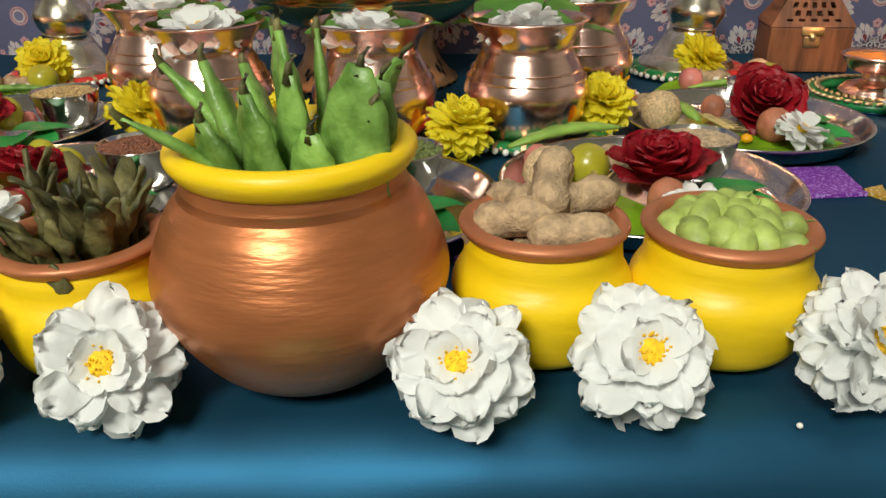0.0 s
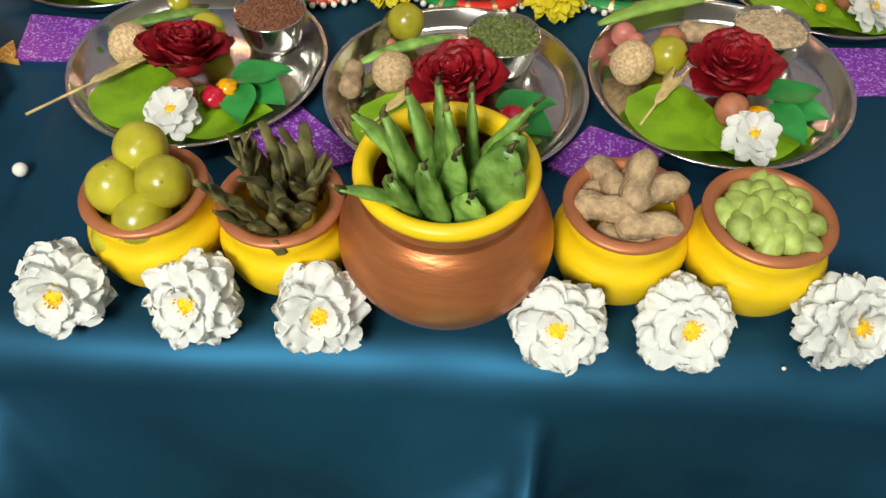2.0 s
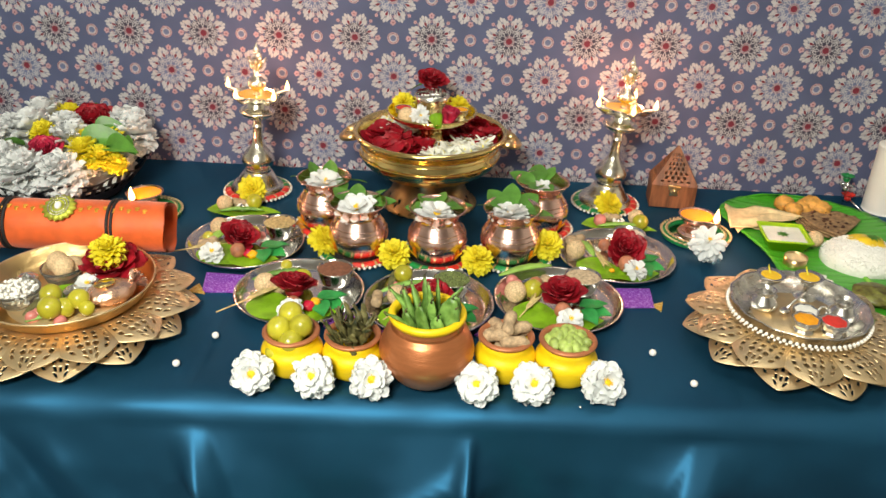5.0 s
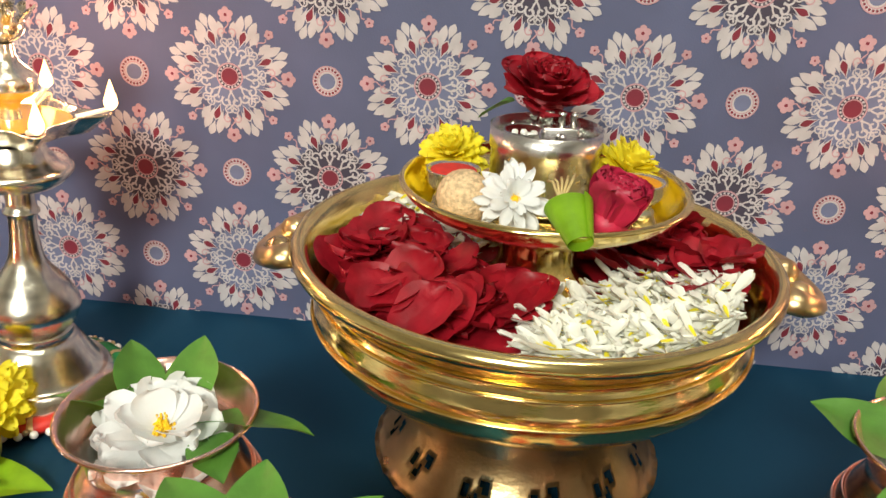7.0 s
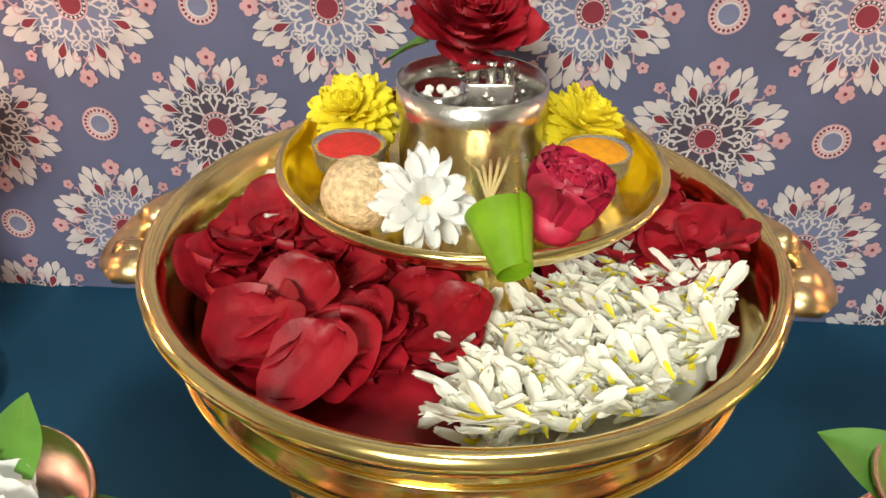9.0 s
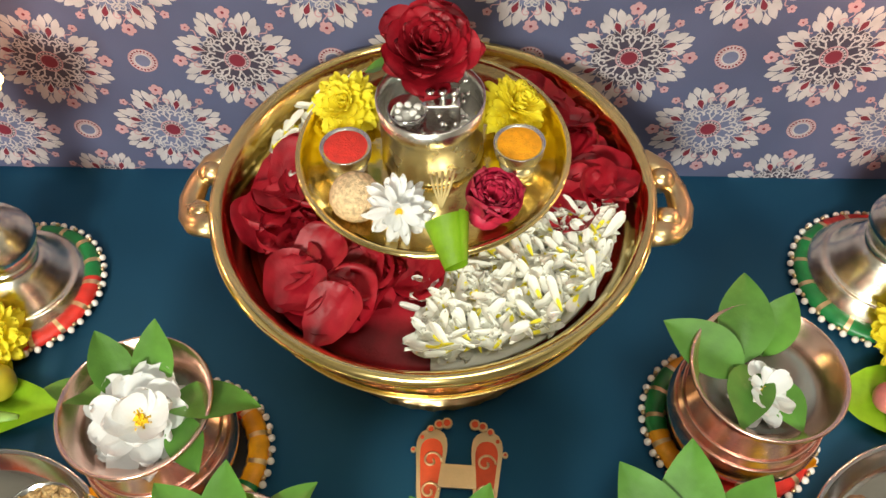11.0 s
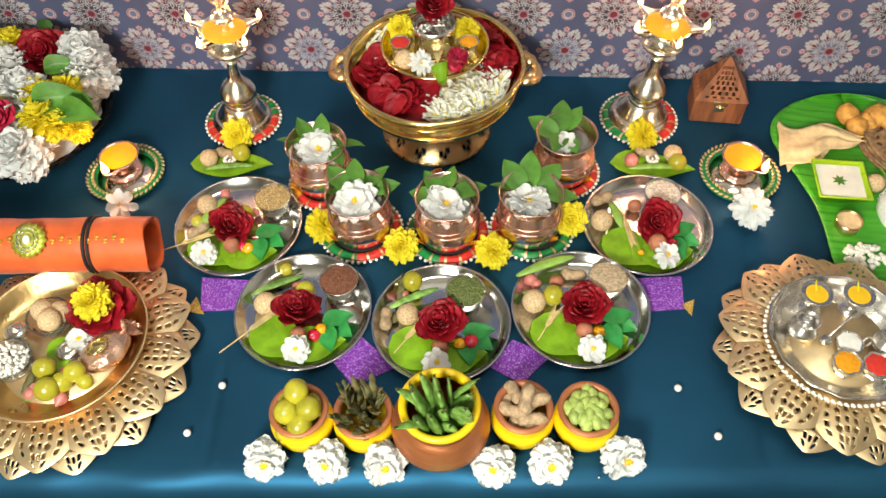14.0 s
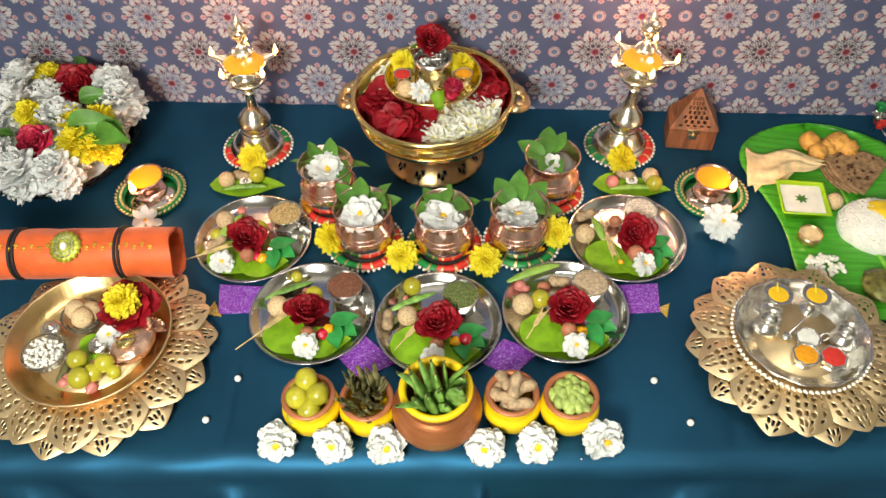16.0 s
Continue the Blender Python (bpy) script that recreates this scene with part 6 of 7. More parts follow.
OIL_DARK = material("olive_lamp_oil", (0.42, 0.27, 0.012), 0.08, 0, 0.1, 30, 0.0, 100, coat=0.4)
LAMP_METAL = material("lamp_silver_brass", (0.88, 0.83, 0.7), 0.22, 1.0, 0.12, 40, 0.1, 300, stretch=(1, 1, 5))
for lx, ly, turn in ((-0.322, 0.438, 100), (0.262, 0.462, 62)):
    t = thing("oil_lamp", pose(lx, ly, 0.0022, 0, 3.5, 0) @ Matrix.Scale(1.04, 4), "tall silver-brass oil lamp with five burning wicks", "lamp", "tall oil lamps")
    part("foot", lathe([(0, 0)] + smooth_profile([(0.042, 0), (0.044, 0.003), (0.038, 0.012), (0.034, 0.014), (0.024, 0.030), (0.0205, 0.034), (0.0205, 0.038)], 5) + [(0, 0.038)], 56), LAMP_METAL, t)
    part("column", lathe([(0.019, 0.038)] + smooth_profile([(0.0225, 0.043), (0.0255, 0.053), (0.020, 0.065), (0.0105, 0.078), (0.0075, 0.092), (0.0072, 0.106), (0.0092, 0.108), (0.0072, 0.112), (0.0072, 0.120)], 5), 40), LAMP_METAL, t)
    part("collar", lathe(smooth_profile([(0.0075, 0.120), (0.020, 0.124), (0.0265, 0.130), (0.0268, 0.134), (0.018, 0.138), (0.014, 0.146)], 4), 48), LAMP_METAL, t)
    bm = bmesh.new()
    seg = 100
    def lip(a):
        d = min(abs((a - math.radians(turn) - k * 2 * math.pi / 5 + math.pi) % (2 * math.pi) - math.pi) for k in range(5))
        return 1 + 0.5 * math.exp(-(d / 0.17) ** 2)
    prof = [(0.010, 0.146), (0.024, 0.151), (0.0315, 0.160), (0.0325, 0.1615), (0.031, 0.1612), (0.022, 0.1535), (0, 0.152)]
    rings = [[bm.verts.new((r * (1 if r < 0.02 else lip(a)) * math.cos(a), r * (1 if r < 0.02 else lip(a)) * math.sin(a), z)) for a in (2 * math.pi * i / seg for i in range(seg))] for r, z in prof[:-1]]
    for p, q in zip(rings, rings[1:]):
        for i in range(seg):
            bm.faces.new([p[i], p[(i + 1) % seg], q[(i + 1) % seg], q[i]])
    bm.faces.new(rings[-1])
    part("oil_bowl", bm, LAMP_METAL, t)
    part("oil", lathe([(0.0285, 0.1585), (0, 0.1588)], 40), OIL_DARK, t, "yellow lamp oil")
    part("stem", lathe(smooth_profile([(0.006, 0.155), (0.005, 0.166), (0.0125, 0.172), (0.0135, 0.180), (0.006, 0.188), (0.0042, 0.196)], 4), 32), LAMP_METAL, t)
    bm = bmesh.new()
    blob(bm, sized(0, 0, 0.206, 0.011, 0.010, 0.010), 16, 10)
    for k in range(9):
        a = 2 * math.pi * k / 9
        petal(bm, pose(0, 0, 0.200, 0, 0, math.degrees(a)) @ pose(0.006, 0, 0, 0, -50, 0), 0.017, 0.009, 0.1, 0.2, 0.3, 5, 4)
    blob(bm, sized(0.004, -0.004, 0.218, 0.006, 0.006, 0.008), 12, 8)
    lathe(smooth_profile([(0.004, 0.222), (0.005, 0.228), (0.001, 0.236), (0, 0.240)], 4), 16, bm=bm)
    part("finial", bm, LAMP_METAL, t, "ornate cast finial")
    for k in range(5):
        a = math.radians(turn) + k * 2 * math.pi / 5
        bm = bmesh.new()
        tube(bm, [(0.030 * math.cos(a), 0.030 * math.sin(a), 0.1592), (0.046 * math.cos(a), 0.046 * math.sin(a), 0.1635)], [0.0014, 0.0012], 6)
        part("wick", bm, RICE_WHITE, t)
        flame(0.047 * math.cos(a), 0.047 * math.sin(a), 0.1625, 1.15, t)
    for k in range(5):
        a = math.radians(turn) + k * 2 * math.pi / 5
        glow(lx + 0.012 + 0.052 * math.cos(a), ly + 0.052 * math.sin(a), 0.198, 0.05, 0.004)

# low lamps on the green coasters
for lx, ly, turn in ((-0.469, 0.328, -100), (0.388, 0.356, -48)):
    t = thing("low_oil_lamp", pose(lx, ly, 0.0022, 0, 0, turn), "small engraved brass oil lamp with one burning wick", "lamp", "low oil lamps")
    part("foot", lathe([(0, 0)] + smooth_profile([(0.024, 0), (0.026, 0.004), (0.020, 0.010), (0.010, 0.013), (0.008, 0.018)], 4), 40, 0.03, 12), COPPER, t)
    bm = bmesh.new()
    seg = 60
    prof = [(0.006, 0.017), (0.020, 0.022), (0.027, 0.032), (0.0285, 0.0345), (0.026, 0.0345), (0.024, 0.031), (0.012, 0.026)]
    def spout(a, r):
        return 1 + (0.42 * math.exp(-((math.cos(a) - 1) / 0.06) ** 2) if r > 0.018 else 0)
    rings = [[bm.verts.new((r * spout(a, r) * math.cos(a), r * math.sin(a), z)) for a in (2 * math.pi * i / seg for i in range(seg))] for r, z in prof]
    for p, q in zip(rings, rings[1:]):
        for i in range(seg):
            bm.faces.new([p[i], p[(i + 1) % seg], q[(i + 1) % seg], q[i]])
    bm.faces.new(rings[-1])
    part("bowl", bm, COPPER, t)
    part("oil", lathe([(0.0252, 0.0325), (0, 0.0328)], 36), OIL, t, "orange lamp oil")
    flame(0.034, 0, 0.0335, 1.6, t)
    c, s = math.cos(math.radians(turn)), math.sin(math.radians(turn))
    glow(lx + 0.036 * c, ly + 0.036 * s, 0.062, 0.18, 0.004)

far = bloom("white_flower", 0.026, WHITE_RINGS, WHITE_PETAL, 0.16, "white flower with yellow heart beside the low lamp", 31, "white flowers", 0.2, 0.55, depth=0.9)
far.matrix_basis = pose(0.386, 0.268, 0.02, 30, 0, 0)
set_down(far, 0.0)
pk = bloom("white_flower", 0.021, [(6, 5, 1.0), (6, 20, 0.9)], WHITE_PETAL, 0.15, "pale pinkish white flower beside the low lamp", 32, "white flowers", 0.1, 0.85)
pk.matrix_basis = pose(-0.452, 0.258, 0.02, 30, 0, 0)
set_down(pk, 0.0)

# small leaf servings behind the plates
for sx, sy, turn, flip in ((-0.322, 0.345, 2, 1), (0.272, 0.368, -4, -1)):
    leaf_thing("betel_leaf", pose(sx - 0.058, sy, 0.004, 0, 0, turn), 0.118, 0.052, LEAF_LIGHT, "green betel leaf holding small offerings on the cloth", "serving leaves", fold=0.05, droop=0.02)
    ball("sesame_ball", sx - 0.028 * flip, sy + (0.0 if flip > 0 else 0.008), 0.004, 0.0125, SWEET, "round beige sesame sweet on a betel leaf", "sweet", "sesame balls", 0.05, 1, 9)
    ball("gooseberry", sx + (0.016 if flip > 0 else 0.032), sy + (0.012 if flip > 0 else -0.008), 0.004, 0.0125, AMLA, "yellow-green gooseberry on a betel leaf", "gooseberry", "gooseberries on leaves", 0.03)
    pod_thing((sx - 0.034, sy - 0.016, 0.010), (sx + 0.036, sy - 0.008 if flip > 0 else sy - 0.014, 0.012), 0.012, GREEN_BEAN if flip > 0 else PEA_POD, "green bean pod on a betel leaf", 0.05)
    peanut(pose(sx - 0.008, sy + 0.014, 0.011, 90, 0, 80), "tan peanut in its shell on a betel leaf", "peanuts on leaves")
    if flip < 0:
        ball("areca_nut", sx - 0.030, sy - 0.004, 0.004, 0.010, SHALLOT, "pink rounded shallot on a betel leaf", "shallot", "shallots on leaves", 0.05)
    t = thing("pearl_ring", pose(sx + 0.0, sy + 0.002, 0.006), "small silver ornament ringed with pearls on a leaf", "ornament", "pearl ornaments")
    for k in range(9):
        shared("pearl", PEARL_MESH, t, pose(0.007 * math.cos(k * 0.698), 0.007 * math.sin(k * 0.698), 0.006) @ Matrix.Diagonal((1.2, 1.2, 1.2, 1)))
    part("setting", lathe([(0, 0), (0.008, 0), (0.008, 0.004), (0.003, 0.009), (0, 0.010)], 20), SILVER, t)

# ---------------------------------------------------------------- wooden incense box
t = thing("incense_box", pose(0.374, 0.481, 0, 0, 0, -4), "carved brown wooden incense box with pyramid lid and brass latch", "box")
bm = bmesh.new()
box(bm, sized(0, 0, 0.0205, 0.074, 0.05, 0.041), 0.0015)
part("base", bm, WOOD, t, smooth=False)
bm = bmesh.new()
A, Bz, apex = (0.038, 0.026), 0.0415, Vector((0, 0, 0.104))
cs = [Vector((sx * A[0], sy * A[1], Bz)) for sx, sy in ((-1, -1), (1, -1), (1, 1), (-1, 1))]
for k in range(4):
    p, q = cs[k], cs[(k + 1) % 4]
    n = 26
    grid = []
    for i in range(n + 1):
        v = i / n * 0.97
        grid.append([bm.verts.new(p.lerp(q, j / n).lerp(apex, v)) for j in range(n + 1)])
    for i in range(n):
        for j in range(n):
            row, u = i // 3, (j + 0.5) / n
            holed = 2 <= i < 21 and i % 3 != 0 and 0.14 < u < 0.86 and ((j + (row % 2) * 2) % 4) in (0, 1)
            edge = abs(u - 0.5) < 0.42 - 0.06 * (i / n)
            if not (holed and edge):
                bm.faces.new([grid[i][j], grid[i][j + 1], grid[i + 1][j + 1], grid[i + 1][j]])
bmesh.ops.remove_doubles(bm, verts=bm.verts, dist=0.0002)
bmesh.ops.solidify(bm, geom=bm.faces[:], thickness=0.003)
part("lid", bm, WOOD, t, "pierced pyramid lid", smooth=False)
bm = bmesh.new()
box(bm, sized(0, -0.0262, 0.038, 0.020, 0.002, 0.008), 0.0006)
box(bm, sized(0, -0.0262, 0.028, 0.014, 0.002, 0.010), 0.0006)
blob(bm, sized(0, -0.0285, 0.0325, 0.0035, 0.003, 0.0035), 12, 8)
part("latch", bm, BRASS_DULL, t, "small brass latch")
# ---------------------------------------------------------------- basket of flowers
BX, BY = -0.634, 0.398
BASKET = material("black_lace_plastic", (0.02, 0.017, 0.02), 0.4, 0, 0.2, 60, 0.3, 300)
t = thing("flower_basket", pose(BX, BY, 0), "black lace-edged basket heaped with white, yellow and red flowers", "basket")
bm = bmesh.new()
seg, hts = 200, 12
rows = []
for j in range(hts + 1):
    v = j / hts
    r = 0.085 + 0.058 * v ** 0.8
    rows.append([bm.verts.new((r * math.cos(a), r * math.sin(a), 0.060 * v + (0.004 * math.sin(10 * a) if j > hts - 3 else 0))) for a in (2 * math.pi * i / seg for i in range(seg))])
for j in range(hts):
    for i in range(seg):
        if not (j in (6, 7, 9, 10) and i % 4 in ((1, 2) if j < 8 else (3, 0))):
            bm.faces.new([rows[j][i], rows[j][(i + 1) % seg], rows[j + 1][(i + 1) % seg], rows[j + 1][i]])
bm.faces.new(rows[0][::-1])
bmesh.ops.solidify(bm, geom=bm.faces[:], thickness=0.002)
part("wall", bm, BASKET, t)
bm = bmesh.new()
blob(bm, sized(0, 0, 0.040, 0.112, 0.112, 0.016), 40, 12, 0.1, 5)
single("flower_bed", bm, WHITE_PETAL, pose(BX, BY, -0.008), "dense white petals filling the flower basket", "flowers")
wm = bloom("white_chrysanthemum", 0.031, MUM_RINGS, WHITE_PETAL, 0.0, "full white chrysanthemum heaped in the black basket", 120, "basket chrysanthemums", 0.22, 0.62, depth=1.2, tip=0.0)
ym = bloom("yellow_chrysanthemum", 0.027, MUM_RINGS, YELLOW_PETAL, 0.1, "yellow chrysanthemum bloom in the black basket", 121, "yellow basket chrysanthemums", 0.14, 0.5, depth=1.0, tip=0.0)
wu, yu, gg = [False], [False], random.Random(3)
for x, y, z, k in ((-0.524, 0.440, 0.088, 1.15), (-0.548, 0.475, 0.086, 1.0), (-0.598, 0.385, 0.094, 1.05), (-0.681, 0.417, 0.088, 1.15), (-0.690, 0.473, 0.086, 1.1), (-0.735, 0.430, 0.080, 1.0), (-0.720, 0.360, 0.080, 1.1), (-0.675, 0.315, 0.080, 1.0), (-0.628, 0.286, 0.076, 1.05), (-0.575, 0.290, 0.074, 1.0), (-0.640, 0.440, 0.092, 0.9)):
    use(wm, wu, 0, pose(x, y, z, 18 + gg.uniform(-14, 14), gg.uniform(-14, 14), gg.uniform(0, 360)) @ Matrix.Scale(k, 4), z - 0.040)
for x, y, z, k in ((-0.653, 0.488, 0.098, 0.95), (-0.649, 0.392, 0.1, 0.95), (-0.582, 0.384, 0.1, 0.9), (-0.545, 0.396, 0.098, 0.85), (-0.560, 0.336, 0.096, 1.0), (-0.535, 0.332, 0.092, 0.9), (-0.512, 0.336, 0.086, 0.75)):
    use(ym, yu, 0, pose(x, y, z, 22, gg.uniform(-12, 12), gg.uniform(0, 360)) @ Matrix.Scale(k, 4), z - 0.030)
for x, y, z, r in ((-0.602, 0.466, 0.094, 0.039), (-0.622, 0.338, 0.092, 0.027)):
    ob = rose("red_rose", r, ROSE if r > 0.03 else ROSE_PINK, "dark red rose in the black flower basket", 131, "roses")
    ob.matrix_basis = pose(x, y, z, 30, 0, 20)
for x, y, z, turn, ln in ((-0.575, 0.357, 0.098, 8, 0.078), (-0.532, 0.352, 0.098, -20, 0.06), (-0.515, 0.375, 0.094, -50, 0.05), (-0.655, 0.345, 0.096, 190, 0.045), (-0.585, 0.430, 0.098, 10, 0.05), (-0.612, 0.505, 0.1, 100, 0.035)):
    leaf_thing("leaf", pose(x, y, z, 28, -8, turn), ln, ln * 0.6, LEAF, "dark green leaf tucked among basket flowers", "basket leaves", fold=0.4, droop=0.2)

# dense small petals filling the gaps between the basket's blooms
bm = bmesh.new()
for k in range(1300):
    a, q = gg.uniform(0, 6.283), 0.120 * math.sqrt(gg.random())
    z = 0.072 - 0.016 * (q / 0.132) ** 2 + gg.uniform(-0.008, 0.004)
    m = pose(q * math.cos(a), q * math.sin(a), z, 0, 0, gg.uniform(0, 360)) @ pose(0, 0, 0, gg.uniform(-30, 30), gg.uniform(-40, 0), 0)
    petal(bm, m, gg.uniform(0.012, 0.02), gg.uniform(0.009, 0.014), 0.2, 0.2, 0.3, 4, 3, 0.1, gg.uniform(0, 90))
t = thing("white_floret_heap", pose(BX, BY, 0), "dense heap of small white florets filling the black basket", "petals", kind="stuff")
part("florets", bm, CREAM_PETAL, t)

# ---------------------------------------------------------------- banana leaf meal
def banana():
    t = thing("banana_leaf", Matrix(), "large glossy green banana leaf laid as a serving plate", "leaf")
    bm = bmesh.new()
    def fn(u, v):
        # u runs from the rounded tip at the back to the front, v across
        s = v * 2 - 1
        cx, cy = 0.566 + 0.020 * u, 0.492 - 0.36 * u
        wl = 0.128 * (1 - (1 - min(1, u * 3.2)) ** 2.4) ** 0.55
        wl *= 1 - 0.28 * max(0, u - 0.45) if s < 0 else 1.0
        bulge = 0.010 * math.sin(u * 9)
        x = cx + s * (wl + (bulge if s < 0 else 0)) + 0.05 * u * (1 if s > 0 else 0.6)
        y = cy + 0.018 * abs(s) * (1 - 2 * u) + (0.016 * math.sin(abs(s) * math.pi) if u < 0.05 else 0)
        z = 0.004 + 0.010 * abs(s) ** 3 * (1 - 0.5 * u) + 0.0012 * math.sin(u * 140) * abs(s) * 0.5
        return (x, y, z)
    sheet(bm, fn, 90, 24, 0.0016)
    part("blade", bm, BANANA, t)
    bm = bmesh.new()
    tube(bm, [(0.566 + 0.020 * u + 0.045 * u * 0.8, 0.492 - 0.36 * u, 0.0045) for u in (k / 16 for k in range(17))], [0.0022 + 0.0016 * k / 16 for k in range(17)], 8)
    part("midrib", bm, BANANA_RIB, t)


banana()
PAPAD = material("papad", (0.72, 0.55, 0.3), 0.7, 0, 0.2, 70, 0.6, 180)
ROTI = material("brown_flatbread", (0.3, 0.17, 0.08), 0.75, 0, 0.45, 130, 0.5, 260, second=(0.38, 0.23, 0.11))
FRIED = material("fried_dough", (0.62, 0.3, 0.06), 0.6, 0, 0.35, 90, 0.6, 260)
LIME_PLASTIC = material("lime_plastic", (0.38, 0.62, 0.01), 0.3, 0, 0.05, 20, 0.05, 100, coat=0.3)
MILK = material("white_yoghurt", (0.8, 0.79, 0.7), 0.25, 0, 0.04, 60, 0.3, 200)
DAL = material("yellow_dal", (0.82, 0.55, 0.02), 0.3, 0, 0.1, 60, 0.3, 200)
for k, (x, y, turn, r) in enumerate(((0.506, 0.415, 0, 0.056), (0.502, 0.408, 25, 0.05))):
    bm = bmesh.new()
    def fold_disc(u, v, r=r, k=k):
        a = math.radians(-15 + 120 * v) + 0.2 * k
        q = r * (0.15 + 0.85 * u) * (1 + 0.10 * math.sin(7 * a + 3 * k))
        return ((q * math.cos(a + 2.3)) * 1.25, (q * math.sin(a + 2.3)) + 0.02, 0.010 + 0.004 * k + 0.004 * noise.noise(Vector((u * 4, v * 5, k))) + 0.006 * u * (1 - v))
    def poly(u, v, k=k):
        x0 = -0.062 + 0.118 * u
        y1 = 0.030 - 0.010 * math.sin(u * 8) - 0.012 * u
        y0 = -0.060 + 0.075 * u + 0.006 * math.sin(u * 12 + k)
        return (x0, y0 + (y1 - y0) * v, 0.012 + 0.005 * k + 0.005 * noise.noise(Vector((u * 4, v * 4, k))) + 0.004 * v)
    sheet(bm, poly, 24, 16, 0.0012)
    single("papad", bm, PAPAD, pose(x + 0.01, y - 0.004, 0, 0, 0, -8 * k), "thin folded pale papad crisp on the banana leaf", "papad", "papads")
for x, y, r in ((0.558, 0.462, 0.0165), (0.566, 0.440, 0.0155), (0.584, 0.450, 0.015), (0.600, 0.458, 0.019), (0.612, 0.448, 0.017)):
    ball("fritter", x, y, 0.005, r, FRIED, "golden brown fried fritter on the banana leaf", "fritter", "fried fritters", 0.22, 0.75, 2.2)
for k in range(4):
    bm = bmesh.new()
    def wedge(u, v, k=k):
        a = math.radians(150 + 75 * v)
        q = 0.012 + 0.088 * u
        return (q * math.cos(a), q * math.sin(a) * 1.0, 0.007 + 0.0032 * k + 0.0022 * noise.noise(Vector((u * 5, v * 4, k * 3))))
    sheet(bm, wedge, 18, 14, 0.002)
    single("flatbread", bm, ROTI, pose(0.664 + 0.003 * k, 0.424, 0, 0, 0, 4 * k - 6), "brown spotted flatbread folded into a wedge on the leaf", "flatbread", "folded flatbreads")
SPOT = material("charred_spot", (0.07, 0.025, 0.012), 0.8, 0, 0.3, 120, 0.2, 300)
bm = bmesh.new()
gg = random.Random(17)
for k in range(26):
    a, q = math.radians(152 + 68 * gg.random()), 0.02 + 0.076 * math.sqrt(gg.random())
    blob(bm, sized(q * math.cos(a), q * math.sin(a), 0.0178, gg.uniform(0.0015, 0.004), gg.uniform(0.0015, 0.003), 0.0014, 0, 0, gg.uniform(0, 180)), 8, 5, 0.2, 3, k)
tagged(single("char_spots", bm, SPOT, pose(0.673, 0.424, 0, 0, 0, 6), "dark char spots on the top flatbread", "char spots"), kind="stuff")
t = thing("square_bowl", pose(0.514, 0.326, 0.0055, 0, 0, -3), "lime green square plastic bowl of white yoghurt", "bowl")
bm = bmesh.new()
def sq(h, z):
    return [bm.verts.new((sx * h, sy * h, z)) for sx, sy in ((-1, -1), (1, -1), (1, 1), (-1, 1))]
loops = [sq(0.022, 0), sq(0.033, 0.021), sq(0.0345, 0.022), sq(0.0345, 0.0235), sq(0.031, 0.0235), sq(0.022, 0.004)]
for p, q in zip(loops, loops[1:]):
    for k in range(4):
        bm.faces.new([p[k], p[(k + 1) % 4], q[(k + 1) % 4], q[k]])
bm.faces.new(loops[0][::-1])
bm.faces.new(loops[-1])
bmesh.ops.bevel(bm, geom=bm.edges[:], offset=0.0012, segments=2, affect="EDGES")
part("bowl", bm, LIME_PLASTIC, t)
bm = bmesh.new()
sheet(bm, lambda u, v: (-0.0292 + 0.0584 * u, -0.0292 + 0.0584 * v, 0.0188 + 0.0006 * noise.noise(Vector((u * 6, v * 6, 1)))), 12, 12)
part("yoghurt", bm, MILK, t)
bm = bmesh.new()
for k in range(7):
    leaf_mesh(bm, pose(-0.002, 0, 0.0195, 0, -8, 51 * k), 0.010, 0.004, 0.1, 0.1)
part("garnish", bm, LEAF, t, "green coriander garnish")
ball("sesame_ball", 0.562, 0.329, 0.006, 0.0125, SWEET, "round beige sweet on the banana leaf", "sweet", "sesame balls", 0.05, 1, 9)
t = thing("small_cup", pose(0.512, 0.262, 0.0055), "small brass cup of pale ghee on the banana leaf", "cup")
part("wall", lathe([(0, 0), (0.0145, 0), (0.016, 0.003), (0.0165, 0.016), (0.0158, 0.016), (0.0152, 0.004), (0, 0.003)], 40), BRASS_DULL, t)
part("ghee", lathe([(0.0155, 0.0125), (0, 0.0127)], 32), PAPAD, t)
bm = bmesh.new()
gg = random.Random(23)
for k in range(60):
    a, q = gg.uniform(0, 6.283), 0.024 * math.sqrt(gg.random())
    blob(bm, sized(q * math.cos(a) * 1.1, q * math.sin(a) * 0.9, 0.006 + 0.006 * (1 - q / 0.024) + 0.003 * gg.random(), 0.005, 0.004, 0.003, gg.uniform(0, 90), 0, gg.uniform(0, 180)), 8, 6, 0.2, 2, k)
tagged(single("salad", bm, MILK, pose(0.524, 0.214, 0), "white chopped salad heap on the banana leaf", "salad"), kind="stuff")
t = thing("rice_mound", pose(0.617, 0.287, 0.004), "mound of white rice topped with yellow dal on the leaf", "rice")
bm = bmesh.new()
blob(bm, sized(0, 0, 0.004, 0.058, 0.050, 0.032), 40, 24, 0.05, 3)
for k in range(900):
    a, q = gg.uniform(0, 6.283), gg.random()
    rr2 = math.sqrt(q)
    bmesh.ops.create_icosphere(bm, subdivisions=1, radius=1, matrix=sized(0.058 * rr2 * math.cos(a) * 1.02, 0.050 * rr2 * math.sin(a) * 1.02, 0.004 + 0.032 * math.sqrt(max(0, 1 - q)), 0.0009, 0.0009, 0.003, gg.uniform(60, 120), 0, gg.uniform(0, 360)))
m = part("rice", bm, RICE_WHITE, t)
